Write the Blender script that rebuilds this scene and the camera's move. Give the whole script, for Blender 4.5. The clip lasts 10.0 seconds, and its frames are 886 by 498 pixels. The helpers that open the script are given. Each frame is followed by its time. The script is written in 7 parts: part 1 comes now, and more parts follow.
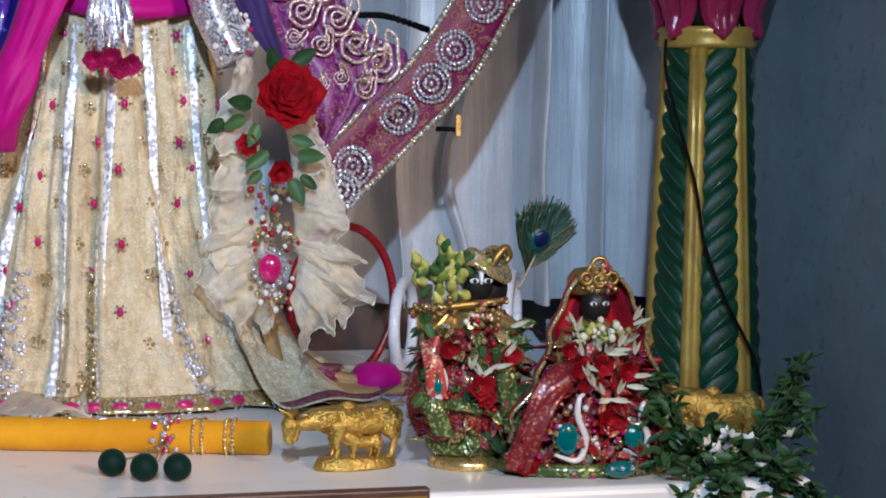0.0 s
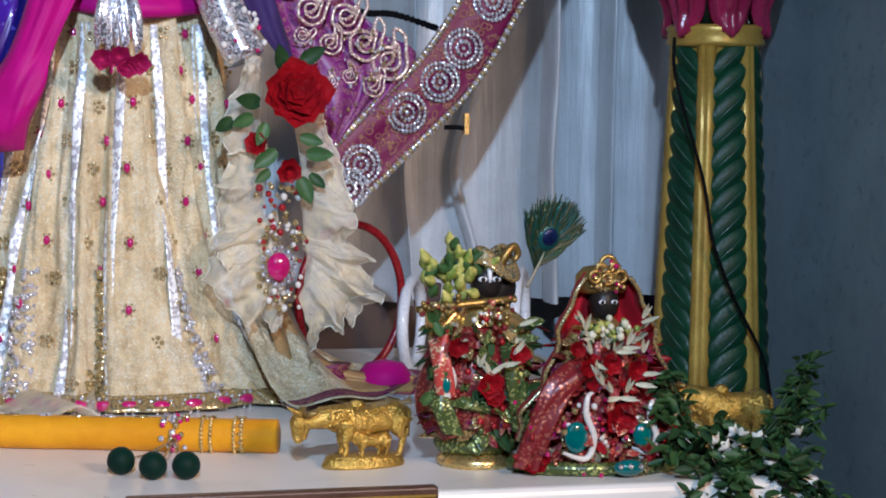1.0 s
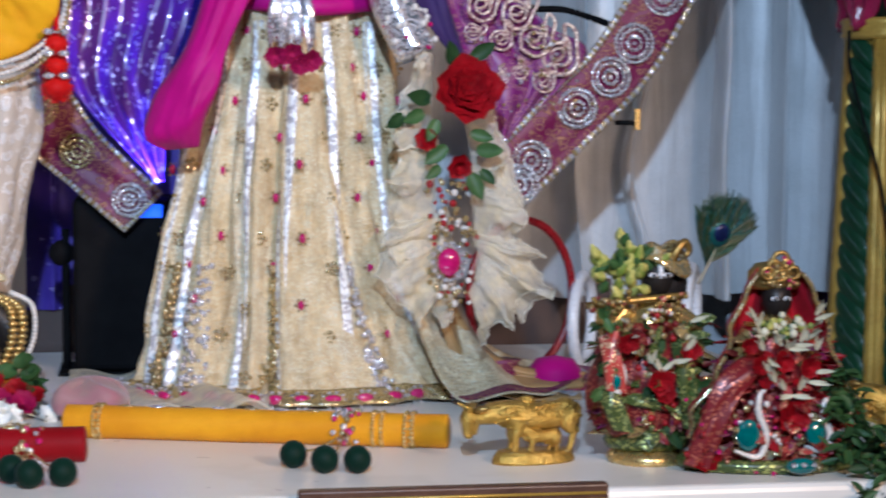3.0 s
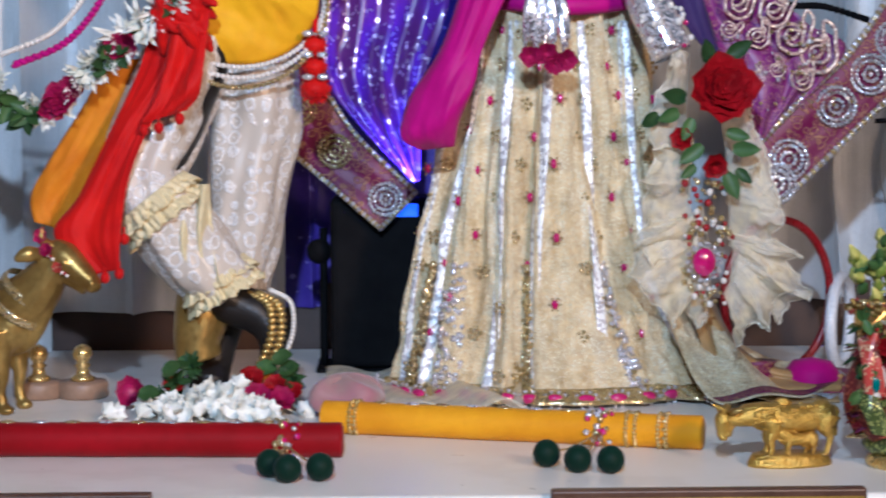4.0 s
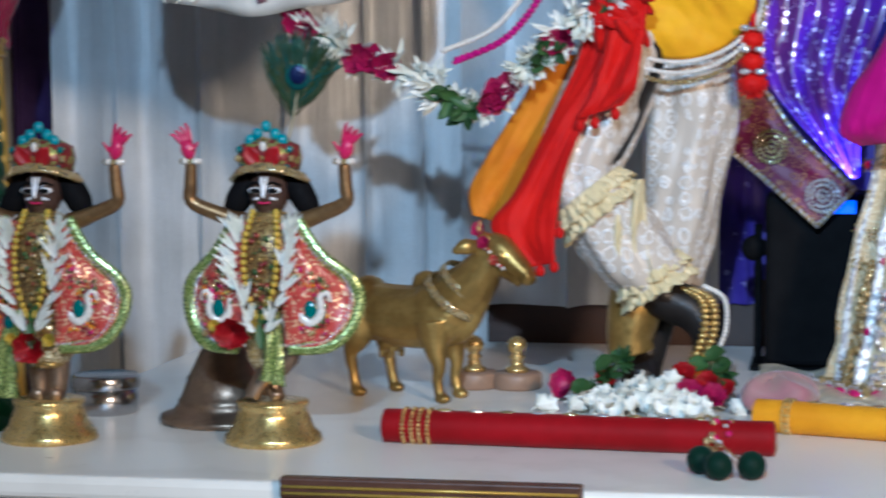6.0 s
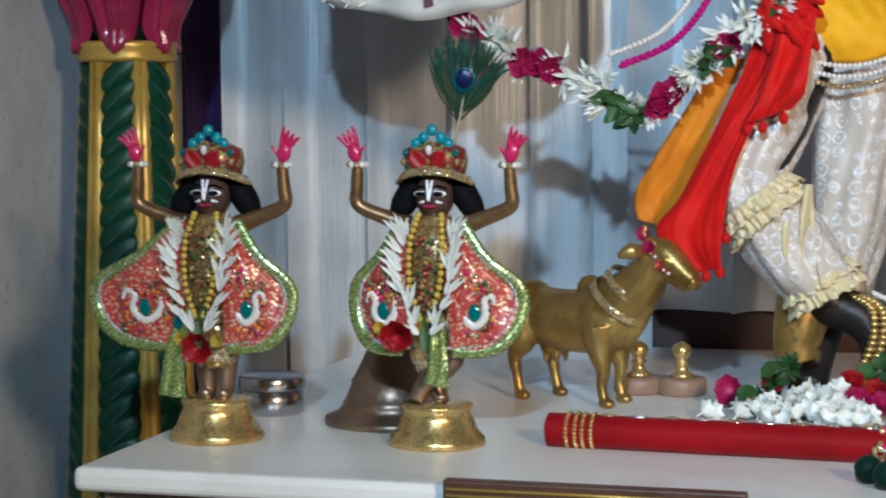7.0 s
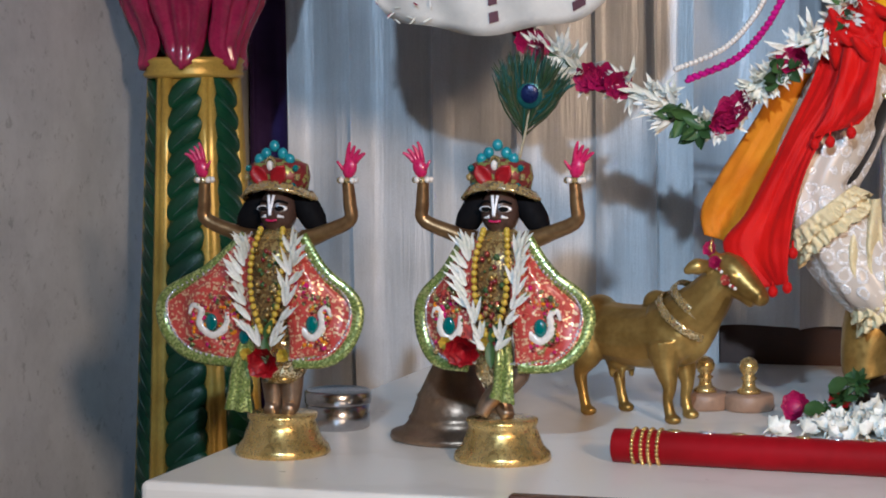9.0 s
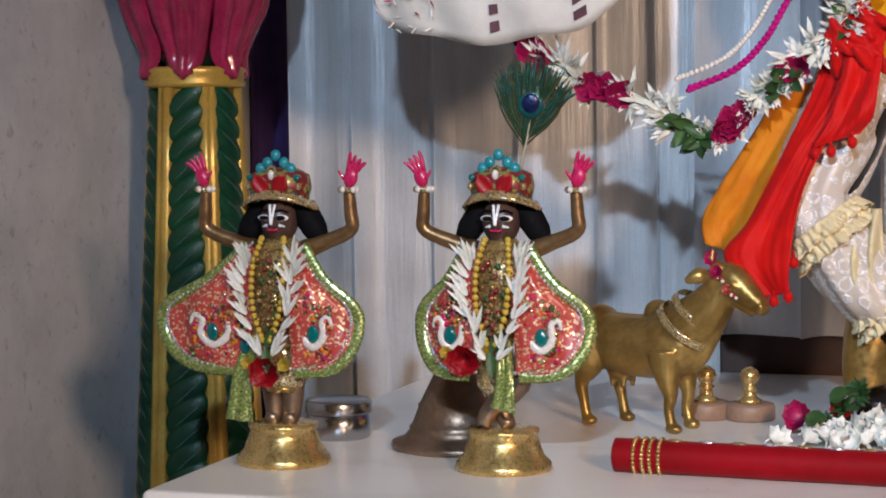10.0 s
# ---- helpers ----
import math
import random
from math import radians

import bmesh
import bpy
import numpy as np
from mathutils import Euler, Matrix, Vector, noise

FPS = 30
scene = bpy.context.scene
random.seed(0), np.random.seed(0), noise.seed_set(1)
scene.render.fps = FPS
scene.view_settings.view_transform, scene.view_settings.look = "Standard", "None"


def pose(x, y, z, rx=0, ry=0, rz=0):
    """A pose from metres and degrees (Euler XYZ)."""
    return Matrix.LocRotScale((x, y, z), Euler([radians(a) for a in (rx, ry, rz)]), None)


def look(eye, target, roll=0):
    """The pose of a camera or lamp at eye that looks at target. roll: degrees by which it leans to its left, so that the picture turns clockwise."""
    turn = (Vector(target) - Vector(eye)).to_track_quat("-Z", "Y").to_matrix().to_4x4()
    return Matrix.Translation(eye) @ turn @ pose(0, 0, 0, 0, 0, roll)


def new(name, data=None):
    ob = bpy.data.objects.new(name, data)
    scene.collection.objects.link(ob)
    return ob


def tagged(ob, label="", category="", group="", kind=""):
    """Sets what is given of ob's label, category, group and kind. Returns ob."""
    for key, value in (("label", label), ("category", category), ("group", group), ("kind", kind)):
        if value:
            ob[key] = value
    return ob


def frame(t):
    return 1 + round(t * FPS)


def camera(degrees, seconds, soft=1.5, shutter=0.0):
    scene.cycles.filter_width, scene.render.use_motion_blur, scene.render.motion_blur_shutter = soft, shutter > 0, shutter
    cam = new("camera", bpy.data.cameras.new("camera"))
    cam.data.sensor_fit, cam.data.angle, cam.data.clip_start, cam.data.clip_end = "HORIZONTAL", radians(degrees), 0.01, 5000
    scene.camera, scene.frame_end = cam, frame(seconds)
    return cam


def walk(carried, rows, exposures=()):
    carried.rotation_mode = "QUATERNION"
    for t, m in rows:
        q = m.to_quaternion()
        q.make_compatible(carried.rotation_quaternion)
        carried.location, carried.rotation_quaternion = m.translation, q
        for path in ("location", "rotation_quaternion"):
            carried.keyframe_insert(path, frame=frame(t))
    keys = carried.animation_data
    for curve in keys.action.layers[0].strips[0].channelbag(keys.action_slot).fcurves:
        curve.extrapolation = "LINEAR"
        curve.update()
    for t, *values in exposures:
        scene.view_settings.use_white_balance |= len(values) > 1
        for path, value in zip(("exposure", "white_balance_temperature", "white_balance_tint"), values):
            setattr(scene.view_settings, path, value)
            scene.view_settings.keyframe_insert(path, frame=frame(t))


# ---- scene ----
# The camera stands still in front of the altar and pans from right to left.
EYE = (0.0, 0.0, 1.367)
cam = camera(24.89, 10.0, soft=1.9, shutter=0.5)
TURNS = [  # seconds, yaw, pitch, roll
    (0.0, -13.94, -4.21, -0.49), (0.5, -13.82, -4.24, -0.45), (1.0, -13.70, -4.26, -0.46), (1.5, -13.41, -4.26, -0.44),
    (2.0, -12.96, -4.28, -0.41), (2.2, -12.20, -4.30, -0.36), (3.3, -6.45, -4.43, -0.02), (3.5, -4.40, -4.43, 0.09),
    (4.0, -1.62, -4.42, 0.19), (4.5, 1.57, -4.46, 0.27), (5.0, 4.29, -4.44, 0.26), (5.5, 7.31, -4.49, 0.33),
    (6.0, 10.74, -4.50, 0.34), (6.2, 12.25, -4.48, 0.33), (7.3, 16.80, -4.27, 0.28), (7.5, 17.65, -4.18, 0.28),
    (8.0, 17.39, -3.78, 0.41), (8.5, 17.37, -3.79, 0.41), (9.0, 17.32, -3.92, 0.43), (9.5, 17.35, -3.66, 0.43),
    (10.0, 17.35, -3.65, 0.42)]
walk(cam, [(t, pose(*EYE, 90 + p, r, y)) for t, y, p, r in TURNS],
     exposures=[(0.0, 0.0, 5800, 20), (4.5, 0.0, 5750, 20), (6.0, 0.0, 5350, 9), (7.5, 0.0, 5700, 6), (8.4, 0.0, 5800, 10),
                (9.2, 0.0, 6050, 18), (10.0, 0.0, 6250, 21)])

# ---- light ----
world = bpy.data.worlds.new("room_air")
world.use_nodes = True
world.node_tree.nodes["Background"].inputs[0].default_value = (0.75, 0.85, 1.0, 1)
world.node_tree.nodes["Background"].inputs[1].default_value = 0.004
scene.world = world


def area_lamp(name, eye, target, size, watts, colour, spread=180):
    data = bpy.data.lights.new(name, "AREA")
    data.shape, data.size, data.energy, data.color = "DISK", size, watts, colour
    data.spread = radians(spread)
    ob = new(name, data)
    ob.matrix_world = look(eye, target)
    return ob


# two unseen lamps behind the camera, added without fixtures and tuned by the shadows
area_lamp("unseen_lamp", (-0.10, -0.60, 2.45), (0.12, 3.2, 1.45), 0.08, 21.5, (0.60, 0.83, 1.0), 76)
area_lamp("unseen_lamp", (1.62, -0.90, 2.30), (-0.55, 3.1, 1.25), 0.45, 15.0, (1.0, 0.70, 0.44), 62)
area_lamp("blue_stage_light", (0.035, 3.345, 1.208), (0.02, 3.50, 1.75), 0.05, 2.2, (0.10, 0.12, 1.0), 100)

# ---- materials ----


def node_material(name):
    m = bpy.data.materials.new(name)
    m.use_nodes = True
    nt = m.node_tree
    return m, nt, nt.nodes["Principled BSDF"]


def link(nt, a, b):
    nt.links.new(a, b)


def coords(nt):
    return nt.nodes.new("ShaderNodeTexCoord").outputs["Object"]


def noise_tex(nt, vec, scale, detail=4, rough=0.6):
    n = nt.nodes.new("ShaderNodeTexNoise")
    n.inputs["Scale"].default_value, n.inputs["Detail"].default_value, n.inputs["Roughness"].default_value = scale, detail, rough
    link(nt, vec, n.inputs["Vector"])
    return n


def ramp(nt, fac, stops):
    r = nt.nodes.new("ShaderNodeValToRGB")
    while len(r.color_ramp.elements) < len(stops):
        r.color_ramp.elements.new(0.5)
    for e, (pos, c) in zip(r.color_ramp.elements, stops):
        e.position, e.color = pos, (*c, 1) if len(c) == 3 else c
    link(nt, fac, r.inputs[0])
    return r.outputs[0]


def mix(nt, fac, a, b, mode="MIX"):
    n = nt.nodes.new("ShaderNodeMix")
    n.data_type, n.blend_type = "RGBA", mode
    for sock, v in ((n.inputs[0], fac), (n.inputs[6], a), (n.inputs[7], b)):
        if isinstance(v, (int, float)):
            sock.default_value = v
        elif isinstance(v, tuple):
            sock.default_value = (*v, 1)
        else:
            link(nt, v, sock)
    return n.outputs[2]


def bump(nt, bsdf, height, strength, dist):
    b = nt.nodes.new("ShaderNodeBump")
    b.inputs["Strength"].default_value, b.inputs["Distance"].default_value = strength, dist
    link(nt, height, b.inputs["Height"])
    link(nt, b.outputs[0], bsdf.inputs["Normal"])


def surface(name, a, b, scale=20, fine=200, rough=0.5, metal=0.0, relief=0.2, depth=0.002, sheen=0.0, spec=0.5, coat=0.0, vary=0.0):
    """Two tones at two scales with grain in gloss and relief."""
    m, nt, p = node_material(name)
    v = coords(nt)
    big, small = noise_tex(nt, v, scale, 3), noise_tex(nt, v, fine, 2)
    col = mix(nt, ramp(nt, big.outputs[0], [(0.35, (0, 0, 0)), (0.65, (1, 1, 1))]), a, b)
    col = mix(nt, 0.35, col, ramp(nt, small.outputs[0], [(0.3, (0.45, 0.45, 0.45)), (0.7, (1, 1, 1))]), "MULTIPLY")
    if vary:
        info = nt.nodes.new("ShaderNodeObjectInfo")
        col = mix(nt, vary, col, ramp(nt, info.outputs["Random"], [(0, (0.4, 0.4, 0.4)), (1, (1, 1, 1))]), "MULTIPLY")
    link(nt, col, p.inputs["Base Color"])
    link(nt, ramp(nt, small.outputs[0], [(0.2, (rough * 0.75,) * 3), (0.8, (min(1, rough * 1.25),) * 3)]), p.inputs["Roughness"])
    p.inputs["Metallic"].default_value = metal
    p.inputs["Sheen Weight"].default_value = sheen
    p.inputs["Specular IOR Level"].default_value = spec
    p.inputs["Coat Weight"].default_value = coat
    bump(nt, p, small.outputs[0], relief, depth)
    return m


def sparkle(name, base, glint, cell=220, amount=0.5, metal=0.7, rough=0.28, alpha=1.0):
    """Cloth sewn with sequins: small cells, each tilted its own way, some metallic."""
    m, nt, p = node_material(name)
    v = coords(nt)
    vo = nt.nodes.new("ShaderNodeTexVoronoi")
    vo.inputs["Scale"].default_value = cell
    link(nt, v, vo.inputs["Vector"])
    sep = nt.nodes.new("ShaderNodeSeparateColor")
    link(nt, vo.outputs["Color"], sep.inputs[0])
    mask = ramp(nt, sep.outputs[0], [(1 - amount - 0.02, (0, 0, 0)), (1 - amount + 0.02, (1, 1, 1))])
    shade = noise_tex(nt, v, 30, 3)
    tone = mix(nt, 0.45, base, ramp(nt, shade.outputs[0], [(0.3, (0.45, 0.45, 0.45)), (0.7, (1, 1, 1))]), "MULTIPLY")
    link(nt, mix(nt, mask, tone, glint), p.inputs["Base Color"])
    mm = nt.nodes.new("ShaderNodeMath")
    mm.operation = "MULTIPLY"
    mm.inputs[1].default_value = metal
    link(nt, mask, mm.inputs[0])
    link(nt, mm.outputs[0], p.inputs["Metallic"])
    p.inputs["Roughness"].default_value = rough
    p.inputs["Alpha"].default_value = alpha
    bump(nt, p, sep.outputs[1], 0.9, 0.004)
    return m


def brocade(name, ground, thread, cell=60, rough=0.42, loose=1.0):
    """Woven motifs: rings and dots of metallic thread on a ground."""
    m, nt, p = node_material(name)
    v = coords(nt)
    wob = noise_tex(nt, v, 25, 2)
    vec = mix(nt, 0.02, v, wob.outputs["Color"])
    vo = nt.nodes.new("ShaderNodeTexVoronoi")
    vo.inputs["Scale"].default_value = cell
    link(nt, vec, vo.inputs["Vector"])
    vo.inputs["Randomness"].default_value = loose
    rings = ramp(nt, vo.outputs["Distance"], [(0.10, (1, 1, 1)), (0.16, (0, 0, 0)), (0.30, (0, 0, 0)), (0.36, (1, 1, 1)), (0.46, (1, 1, 1)), (0.52, (0, 0, 0))])
    grain = noise_tex(nt, v, 400, 2)
    fine = mix(nt, 1.0, rings, ramp(nt, grain.outputs[0], [(0.35, (0.1, 0.1, 0.1)), (0.6, (1, 1, 1))]), "MULTIPLY")
    link(nt, mix(nt, fine, ground, thread), p.inputs["Base Color"])
    mm = nt.nodes.new("ShaderNodeMath")
    mm.operation = "MULTIPLY"
    mm.inputs[1].default_value = 0.4
    link(nt, fine, mm.inputs[0])
    link(nt, mm.outputs[0], p.inputs["Metallic"])
    p.inputs["Roughness"].default_value = rough
    bump(nt, p, fine, 0.6, 0.002)
    return m


def cloth(name, a, b, rough=0.6, sheen=0.05, alpha=1.0, weave=900, scale=14):
    m = surface(name, a, b, scale, weave, rough, 0.0, 0.15, 0.001, sheen, 0.12)
    m.node_tree.nodes["Principled BSDF"].inputs["Alpha"].default_value = alpha
    return m


def marble():
    m, nt, p = node_material("white_marble")
    v = coords(nt)
    n1, n2 = noise_tex(nt, v, 3.0, 4, 0.55), noise_tex(nt, v, 22, 3)
    veins = ramp(nt, n1.outputs[0], [(0.38, (0.85, 0.81, 0.74)), (0.49, (0.79, 0.75, 0.68)), (0.53, (0.85, 0.81, 0.74)), (0.75, (0.87, 0.84, 0.78))])
    link(nt, mix(nt, 0.10, veins, ramp(nt, n2.outputs[0], [(0.3, (0.8, 0.8, 0.8)), (0.7, (1, 1, 1))]), "MULTIPLY"), p.inputs["Base Color"])
    link(nt, ramp(nt, n2.outputs[0], [(0.2, (0.26,) * 3), (0.8, (0.36,) * 3)]), p.inputs["Roughness"])
    return m


def plaster(name, a, b):
    m, nt, p = node_material(name)
    v = coords(nt)
    n1, n2, n3 = noise_tex(nt, v, 1.6, 5), noise_tex(nt, v, 9, 6, 0.7), noise_tex(nt, v, 140, 3)
    c = mix(nt, ramp(nt, n1.outputs[0], [(0.3, (0, 0, 0)), (0.7, (1, 1, 1))]), a, b)
    c = mix(nt, 0.5, c, ramp(nt, n2.outputs[0], [(0.35, (0.66, 0.67, 0.68)), (0.6, (1, 1, 1))]), "MULTIPLY")
    spots = noise_tex(nt, v, 38, 5, 0.75)
    c = mix(nt, 0.55, c, ramp(nt, spots.outputs[0], [(0.34, (0.45, 0.45, 0.46)), (0.42, (1, 1, 1))]), "MULTIPLY")
    link(nt, c, p.inputs["Base Color"])
    p.inputs["Roughness"].default_value = 0.55
    bump(nt, p, n3.outputs[0], 0.25, 0.002)
    return m


MARBLE = marble()
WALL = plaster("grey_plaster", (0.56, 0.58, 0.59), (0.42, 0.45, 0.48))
# darker teal copy of the wall plaster; carries this side's weaker, cooler light
SHADEDWALL = plaster("shaded_side_plaster", (0.25, 0.33, 0.35), (0.19, 0.25, 0.27))
# unseen hall walls, ceiling and floor are darkened to cut bounced light
DIMHALL = plaster("bounce_cutting_brown_paint", (0.16, 0.12, 0.10), (0.12, 0.09, 0.08))
CEIL = plaster("dimmed_ceiling_paint", (0.42, 0.40, 0.36), (0.36, 0.34, 0.31))
FLOOR = surface("floor_stone", (0.26, 0.22, 0.19), (0.20, 0.17, 0.15), 3, 60, 0.35)
WOOD = surface("dark_wood", (0.07, 0.03, 0.018), (0.11, 0.05, 0.03), 12, 160, 0.4)
WOODBACK = surface("brown_back_board", (0.085, 0.038, 0.024), (0.055, 0.026, 0.018), 8, 120, 0.5)
GOLDPAINT = surface("gold_paint", (0.60, 0.40, 0.08), (0.46, 0.28, 0.05), 15, 220, 0.34, 0.35, 0.25, 0.001)
GREENPAINT = surface("green_gloss_paint", (0.003, 0.060, 0.024), (0.002, 0.040, 0.017), 30, 200, 0.42, 0.0, 0.3, 0.002, spec=0.35, vary=0.3)
LOTUS = surface("pink_gloss_paint", (0.34, 0.018, 0.075), (0.22, 0.010, 0.045), 18, 160, 0.22, coat=0.3)
SATIN = surface("silver_satin", (0.70, 0.72, 0.74), (0.55, 0.57, 0.58), 5, 500, 0.36, 0.08, 0.1, 0.0006, 0.3)
_nt = SATIN.node_tree
_p = _nt.nodes["Principled BSDF"]
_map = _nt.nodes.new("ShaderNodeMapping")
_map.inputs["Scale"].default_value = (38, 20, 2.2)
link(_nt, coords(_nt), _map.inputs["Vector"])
_crinkle_shade = noise_tex(_nt, _map.outputs[0], 1.0, 5, 0.65)
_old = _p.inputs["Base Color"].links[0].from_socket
# shade in the vertical creases is multiplied into the satin's colour
link(_nt, mix(_nt, 0.3, _old, ramp(_nt, _crinkle_shade.outputs[0], [(0.34, (0.62, 0.62, 0.63)), (0.6, (1, 1, 1))]), "MULTIPLY"), _p.inputs["Base Color"])
_b2 = _nt.nodes.new("ShaderNodeBump")
_b2.inputs["Strength"].default_value, _b2.inputs["Distance"].default_value = 0.6, 0.010
link(_nt, _crinkle_shade.outputs[0], _b2.inputs["Height"])
link(_nt, _p.inputs["Normal"].links[0].from_socket, _b2.inputs["Normal"])
link(_nt, _b2.outputs[0], _p.inputs["Normal"])
PURPLE = cloth("dark_violet_cloth", (0.055, 0.030, 0.125), (0.035, 0.018, 0.085), 0.6)
BRASS = surface("polished_brass", (0.80, 0.58, 0.24), (0.62, 0.42, 0.14), 26, 150, 0.28, 0.8, 0.08, 0.001)
OLDBRASS = surface("aged_brass", (0.50, 0.33, 0.10), (0.27, 0.16, 0.04), 14, 130, 0.36, 0.75, 0.15, 0.002)
GOLDLEAF = surface("gold_leaf", (0.72, 0.47, 0.11), (0.50, 0.30, 0.05), 60, 260, 0.36, 0.8, 0.8, 0.004)
BRONZE = surface("dull_bronze", (0.36, 0.25, 0.17), (0.24, 0.16, 0.11), 20, 130, 0.36, 0.8, 0.2, 0.002)
STEEL = surface("stainless_steel", (0.55, 0.55, 0.56), (0.48, 0.48, 0.50), 10, 300, 0.22, 1.0, 0.05, 0.0005)
GEMSILVER = sparkle("silver_sequins", (0.55, 0.53, 0.56), (0.95, 0.93, 0.98), 420, 0.6, 0.95, 0.18)
STRIP = sparkle("silver_sequin_strip", (0.56, 0.53, 0.56), (1.0, 1.0, 1.0), 190, 0.55, 0.12, 0.42)
GOLDSEQ = sparkle("gold_sequins", (0.32, 0.22, 0.08), (0.95, 0.80, 0.50), 420, 0.45, 0.95, 0.2)
CREAM = sparkle("cream_tissue_cloth", (0.95, 0.79, 0.52), (1.0, 0.96, 0.82), 480, 0.25, 0.45, 0.38)
_nt = CREAM.node_tree
_p = _nt.nodes["Principled BSDF"]
_map = _nt.nodes.new("ShaderNodeMapping")
_map.inputs["Scale"].default_value = (34, 34, 3.5)
link(_nt, coords(_nt), _map.inputs["Vector"])
_fold_shade = noise_tex(_nt, _map.outputs[0], 1.0, 5, 0.7)
_blot = noise_tex(_nt, coords(_nt), 55, 4, 0.7)
_old = _p.inputs["Base Color"].links[0].from_socket
# golden fold shade and blotchy shimmer are put into the tissue's colour here
_c = mix(_nt, 0.75, _old, ramp(_nt, _fold_shade.outputs[0], [(0.34, (0.62, 0.48, 0.30)), (0.48, (0.92, 0.85, 0.70)), (0.62, (1.0, 1.0, 1.0))]), "MULTIPLY")
link(_nt, mix(_nt, 0.5, _c, ramp(_nt, _blot.outputs[0], [(0.35, (0.66, 0.60, 0.50)), (0.55, (1, 1, 1))]), "MULTIPLY"), _p.inputs["Base Color"])
[n for n in _nt.nodes if n.type == "BUMP"][0].inputs["Strength"].default_value = 0.3
_crush = noise_tex(_nt, coords(_nt), 42, 6, 0.7)
_b2 = _nt.nodes.new("ShaderNodeBump")
_b2.inputs["Strength"].default_value, _b2.inputs["Distance"].default_value = 0.9, 0.016
link(_nt, _crush.outputs[0], _b2.inputs["Height"])
link(_nt, _p.inputs["Normal"].links[0].from_socket, _b2.inputs["Normal"])
link(_nt, _b2.outputs[0], _p.inputs["Normal"])


def organza():
    """Sheer crisp net: part clear, part lit through."""
    m, nt, p = node_material("cream_net_cloth")
    v = coords(nt)
    n1, n2 = noise_tex(nt, v, 34, 4), noise_tex(nt, v, 1400, 2)
    col = mix(nt, ramp(nt, n1.outputs[0], [(0.35, (0, 0, 0)), (0.65, (1, 1, 1))]), (0.97, 0.93, 0.82), (0.94, 0.82, 0.58))
    link(nt, col, p.inputs["Base Color"])
    p.inputs["Roughness"].default_value = 0.5
    bump(nt, p, n2.outputs[0], 0.3, 0.001)
    tr, cl = nt.nodes.new("ShaderNodeBsdfTranslucent"), nt.nodes.new("ShaderNodeBsdfTransparent")
    link(nt, col, tr.inputs[0])
    a, b = nt.nodes.new("ShaderNodeMixShader"), nt.nodes.new("ShaderNodeMixShader")
    a.inputs[0].default_value = 0.28
    link(nt, p.outputs[0], a.inputs[1])
    link(nt, tr.outputs[0], a.inputs[2])
    link(nt, ramp(nt, n1.outputs[0], [(0.35, (0.74,) * 3), (0.65, (0.52,) * 3)]), b.inputs[0])
    link(nt, a.outputs[0], b.inputs[1])
    link(nt, cl.outputs[0], b.inputs[2])
    link(nt, b.outputs[0], nt.nodes["Material Output"].inputs[0])
    return m


NET = organza()
MAGENTA = cloth("magenta_cloth", (0.52, 0.004, 0.20), (0.40, 0.002, 0.15), 0.5)
VEIL = sparkle("violet_net_with_sequins", (0.16, 0.03, 0.24), (0.75, 0.6, 0.85), 160, 0.10, 0.8, 0.3, 0.8)
BORDER = brocade("maroon_brocade", (0.15, 0.004, 0.055), (0.42, 0.22, 0.12), 75, 0.5)
PURPLEBROC = brocade("purple_brocade", (0.19, 0.016, 0.15), (0.42, 0.20, 0.22), 90)
WHITEBROC = brocade("white_silver_brocade", (0.50, 0.43, 0.36), (0.90, 0.88, 0.87), 40, 0.36, 0.2)
LACE = brocade("gold_lace", (0.66, 0.55, 0.32), (0.80, 0.68, 0.40), 150)
REDSILK = cloth("red_silk", (0.62, 0.008, 0.004), (0.46, 0.004, 0.004), 0.6, 0.04)
ORANGESILK = cloth("orange_silk", (0.75, 0.26, 0.012), (0.62, 0.18, 0.008), 0.6, 0.04)
YELLOWSILK = cloth("yellow_silk", (0.84, 0.43, 0.005), (0.74, 0.33, 0.004), 0.6, 0.04)
REDVELVET = cloth("red_velvet", (0.30, 0.002, 0.007), (0.22, 0.0015, 0.004), 0.6, 0.04)
YELLOWVELVET = cloth("yellow_velvet", (0.80, 0.36, 0.008), (0.68, 0.27, 0.005), 0.6, 0.04)
GREENVELVET = cloth("dark_green_velvet", (0.002, 0.026, 0.015), (0.001, 0.016, 0.009), 0.6, 0.04)
WHITEPETAL = surface("white_petals", (0.88, 0.88, 0.84), (0.78, 0.79, 0.68), 40, 300, 0.5)
PINKPETAL = surface("deep_pink_petals", (0.42, 0.006, 0.09), (0.28, 0.003, 0.05), 40, 300, 0.5)
REDPETAL = surface("red_petals", (0.40, 0.004, 0.010), (0.25, 0.002, 0.006), 40, 300, 0.45)
LEAF = surface("green_leaves", (0.030, 0.095, 0.022), (0.06, 0.14, 0.035), 30, 200, 0.55, vary=0.5)
DARKLEAF = surface("dark_green_leaves", (0.016, 0.050, 0.014), (0.032, 0.085, 0.024), 30, 200, 0.55, spec=0.3, vary=0.5)
BUDYELLOW = surface("yellow_green_buds", (0.66, 0.58, 0.16), (0.16, 0.24, 0.03), 60, 300, 0.5)
PEARL = surface("pearl", (0.80, 0.76, 0.70), (0.72, 0.66, 0.60), 40, 200, 0.2, coat=0.5)
PINKGEM = surface("pink_gem", (0.60, 0.01, 0.16), (0.45, 0.005, 0.10), 40, 200, 0.12, coat=1.0)
TEALGEM = surface("teal_gem", (0.0, 0.16, 0.15), (0.0, 0.10, 0.11), 40, 200, 0.12, coat=1.0)
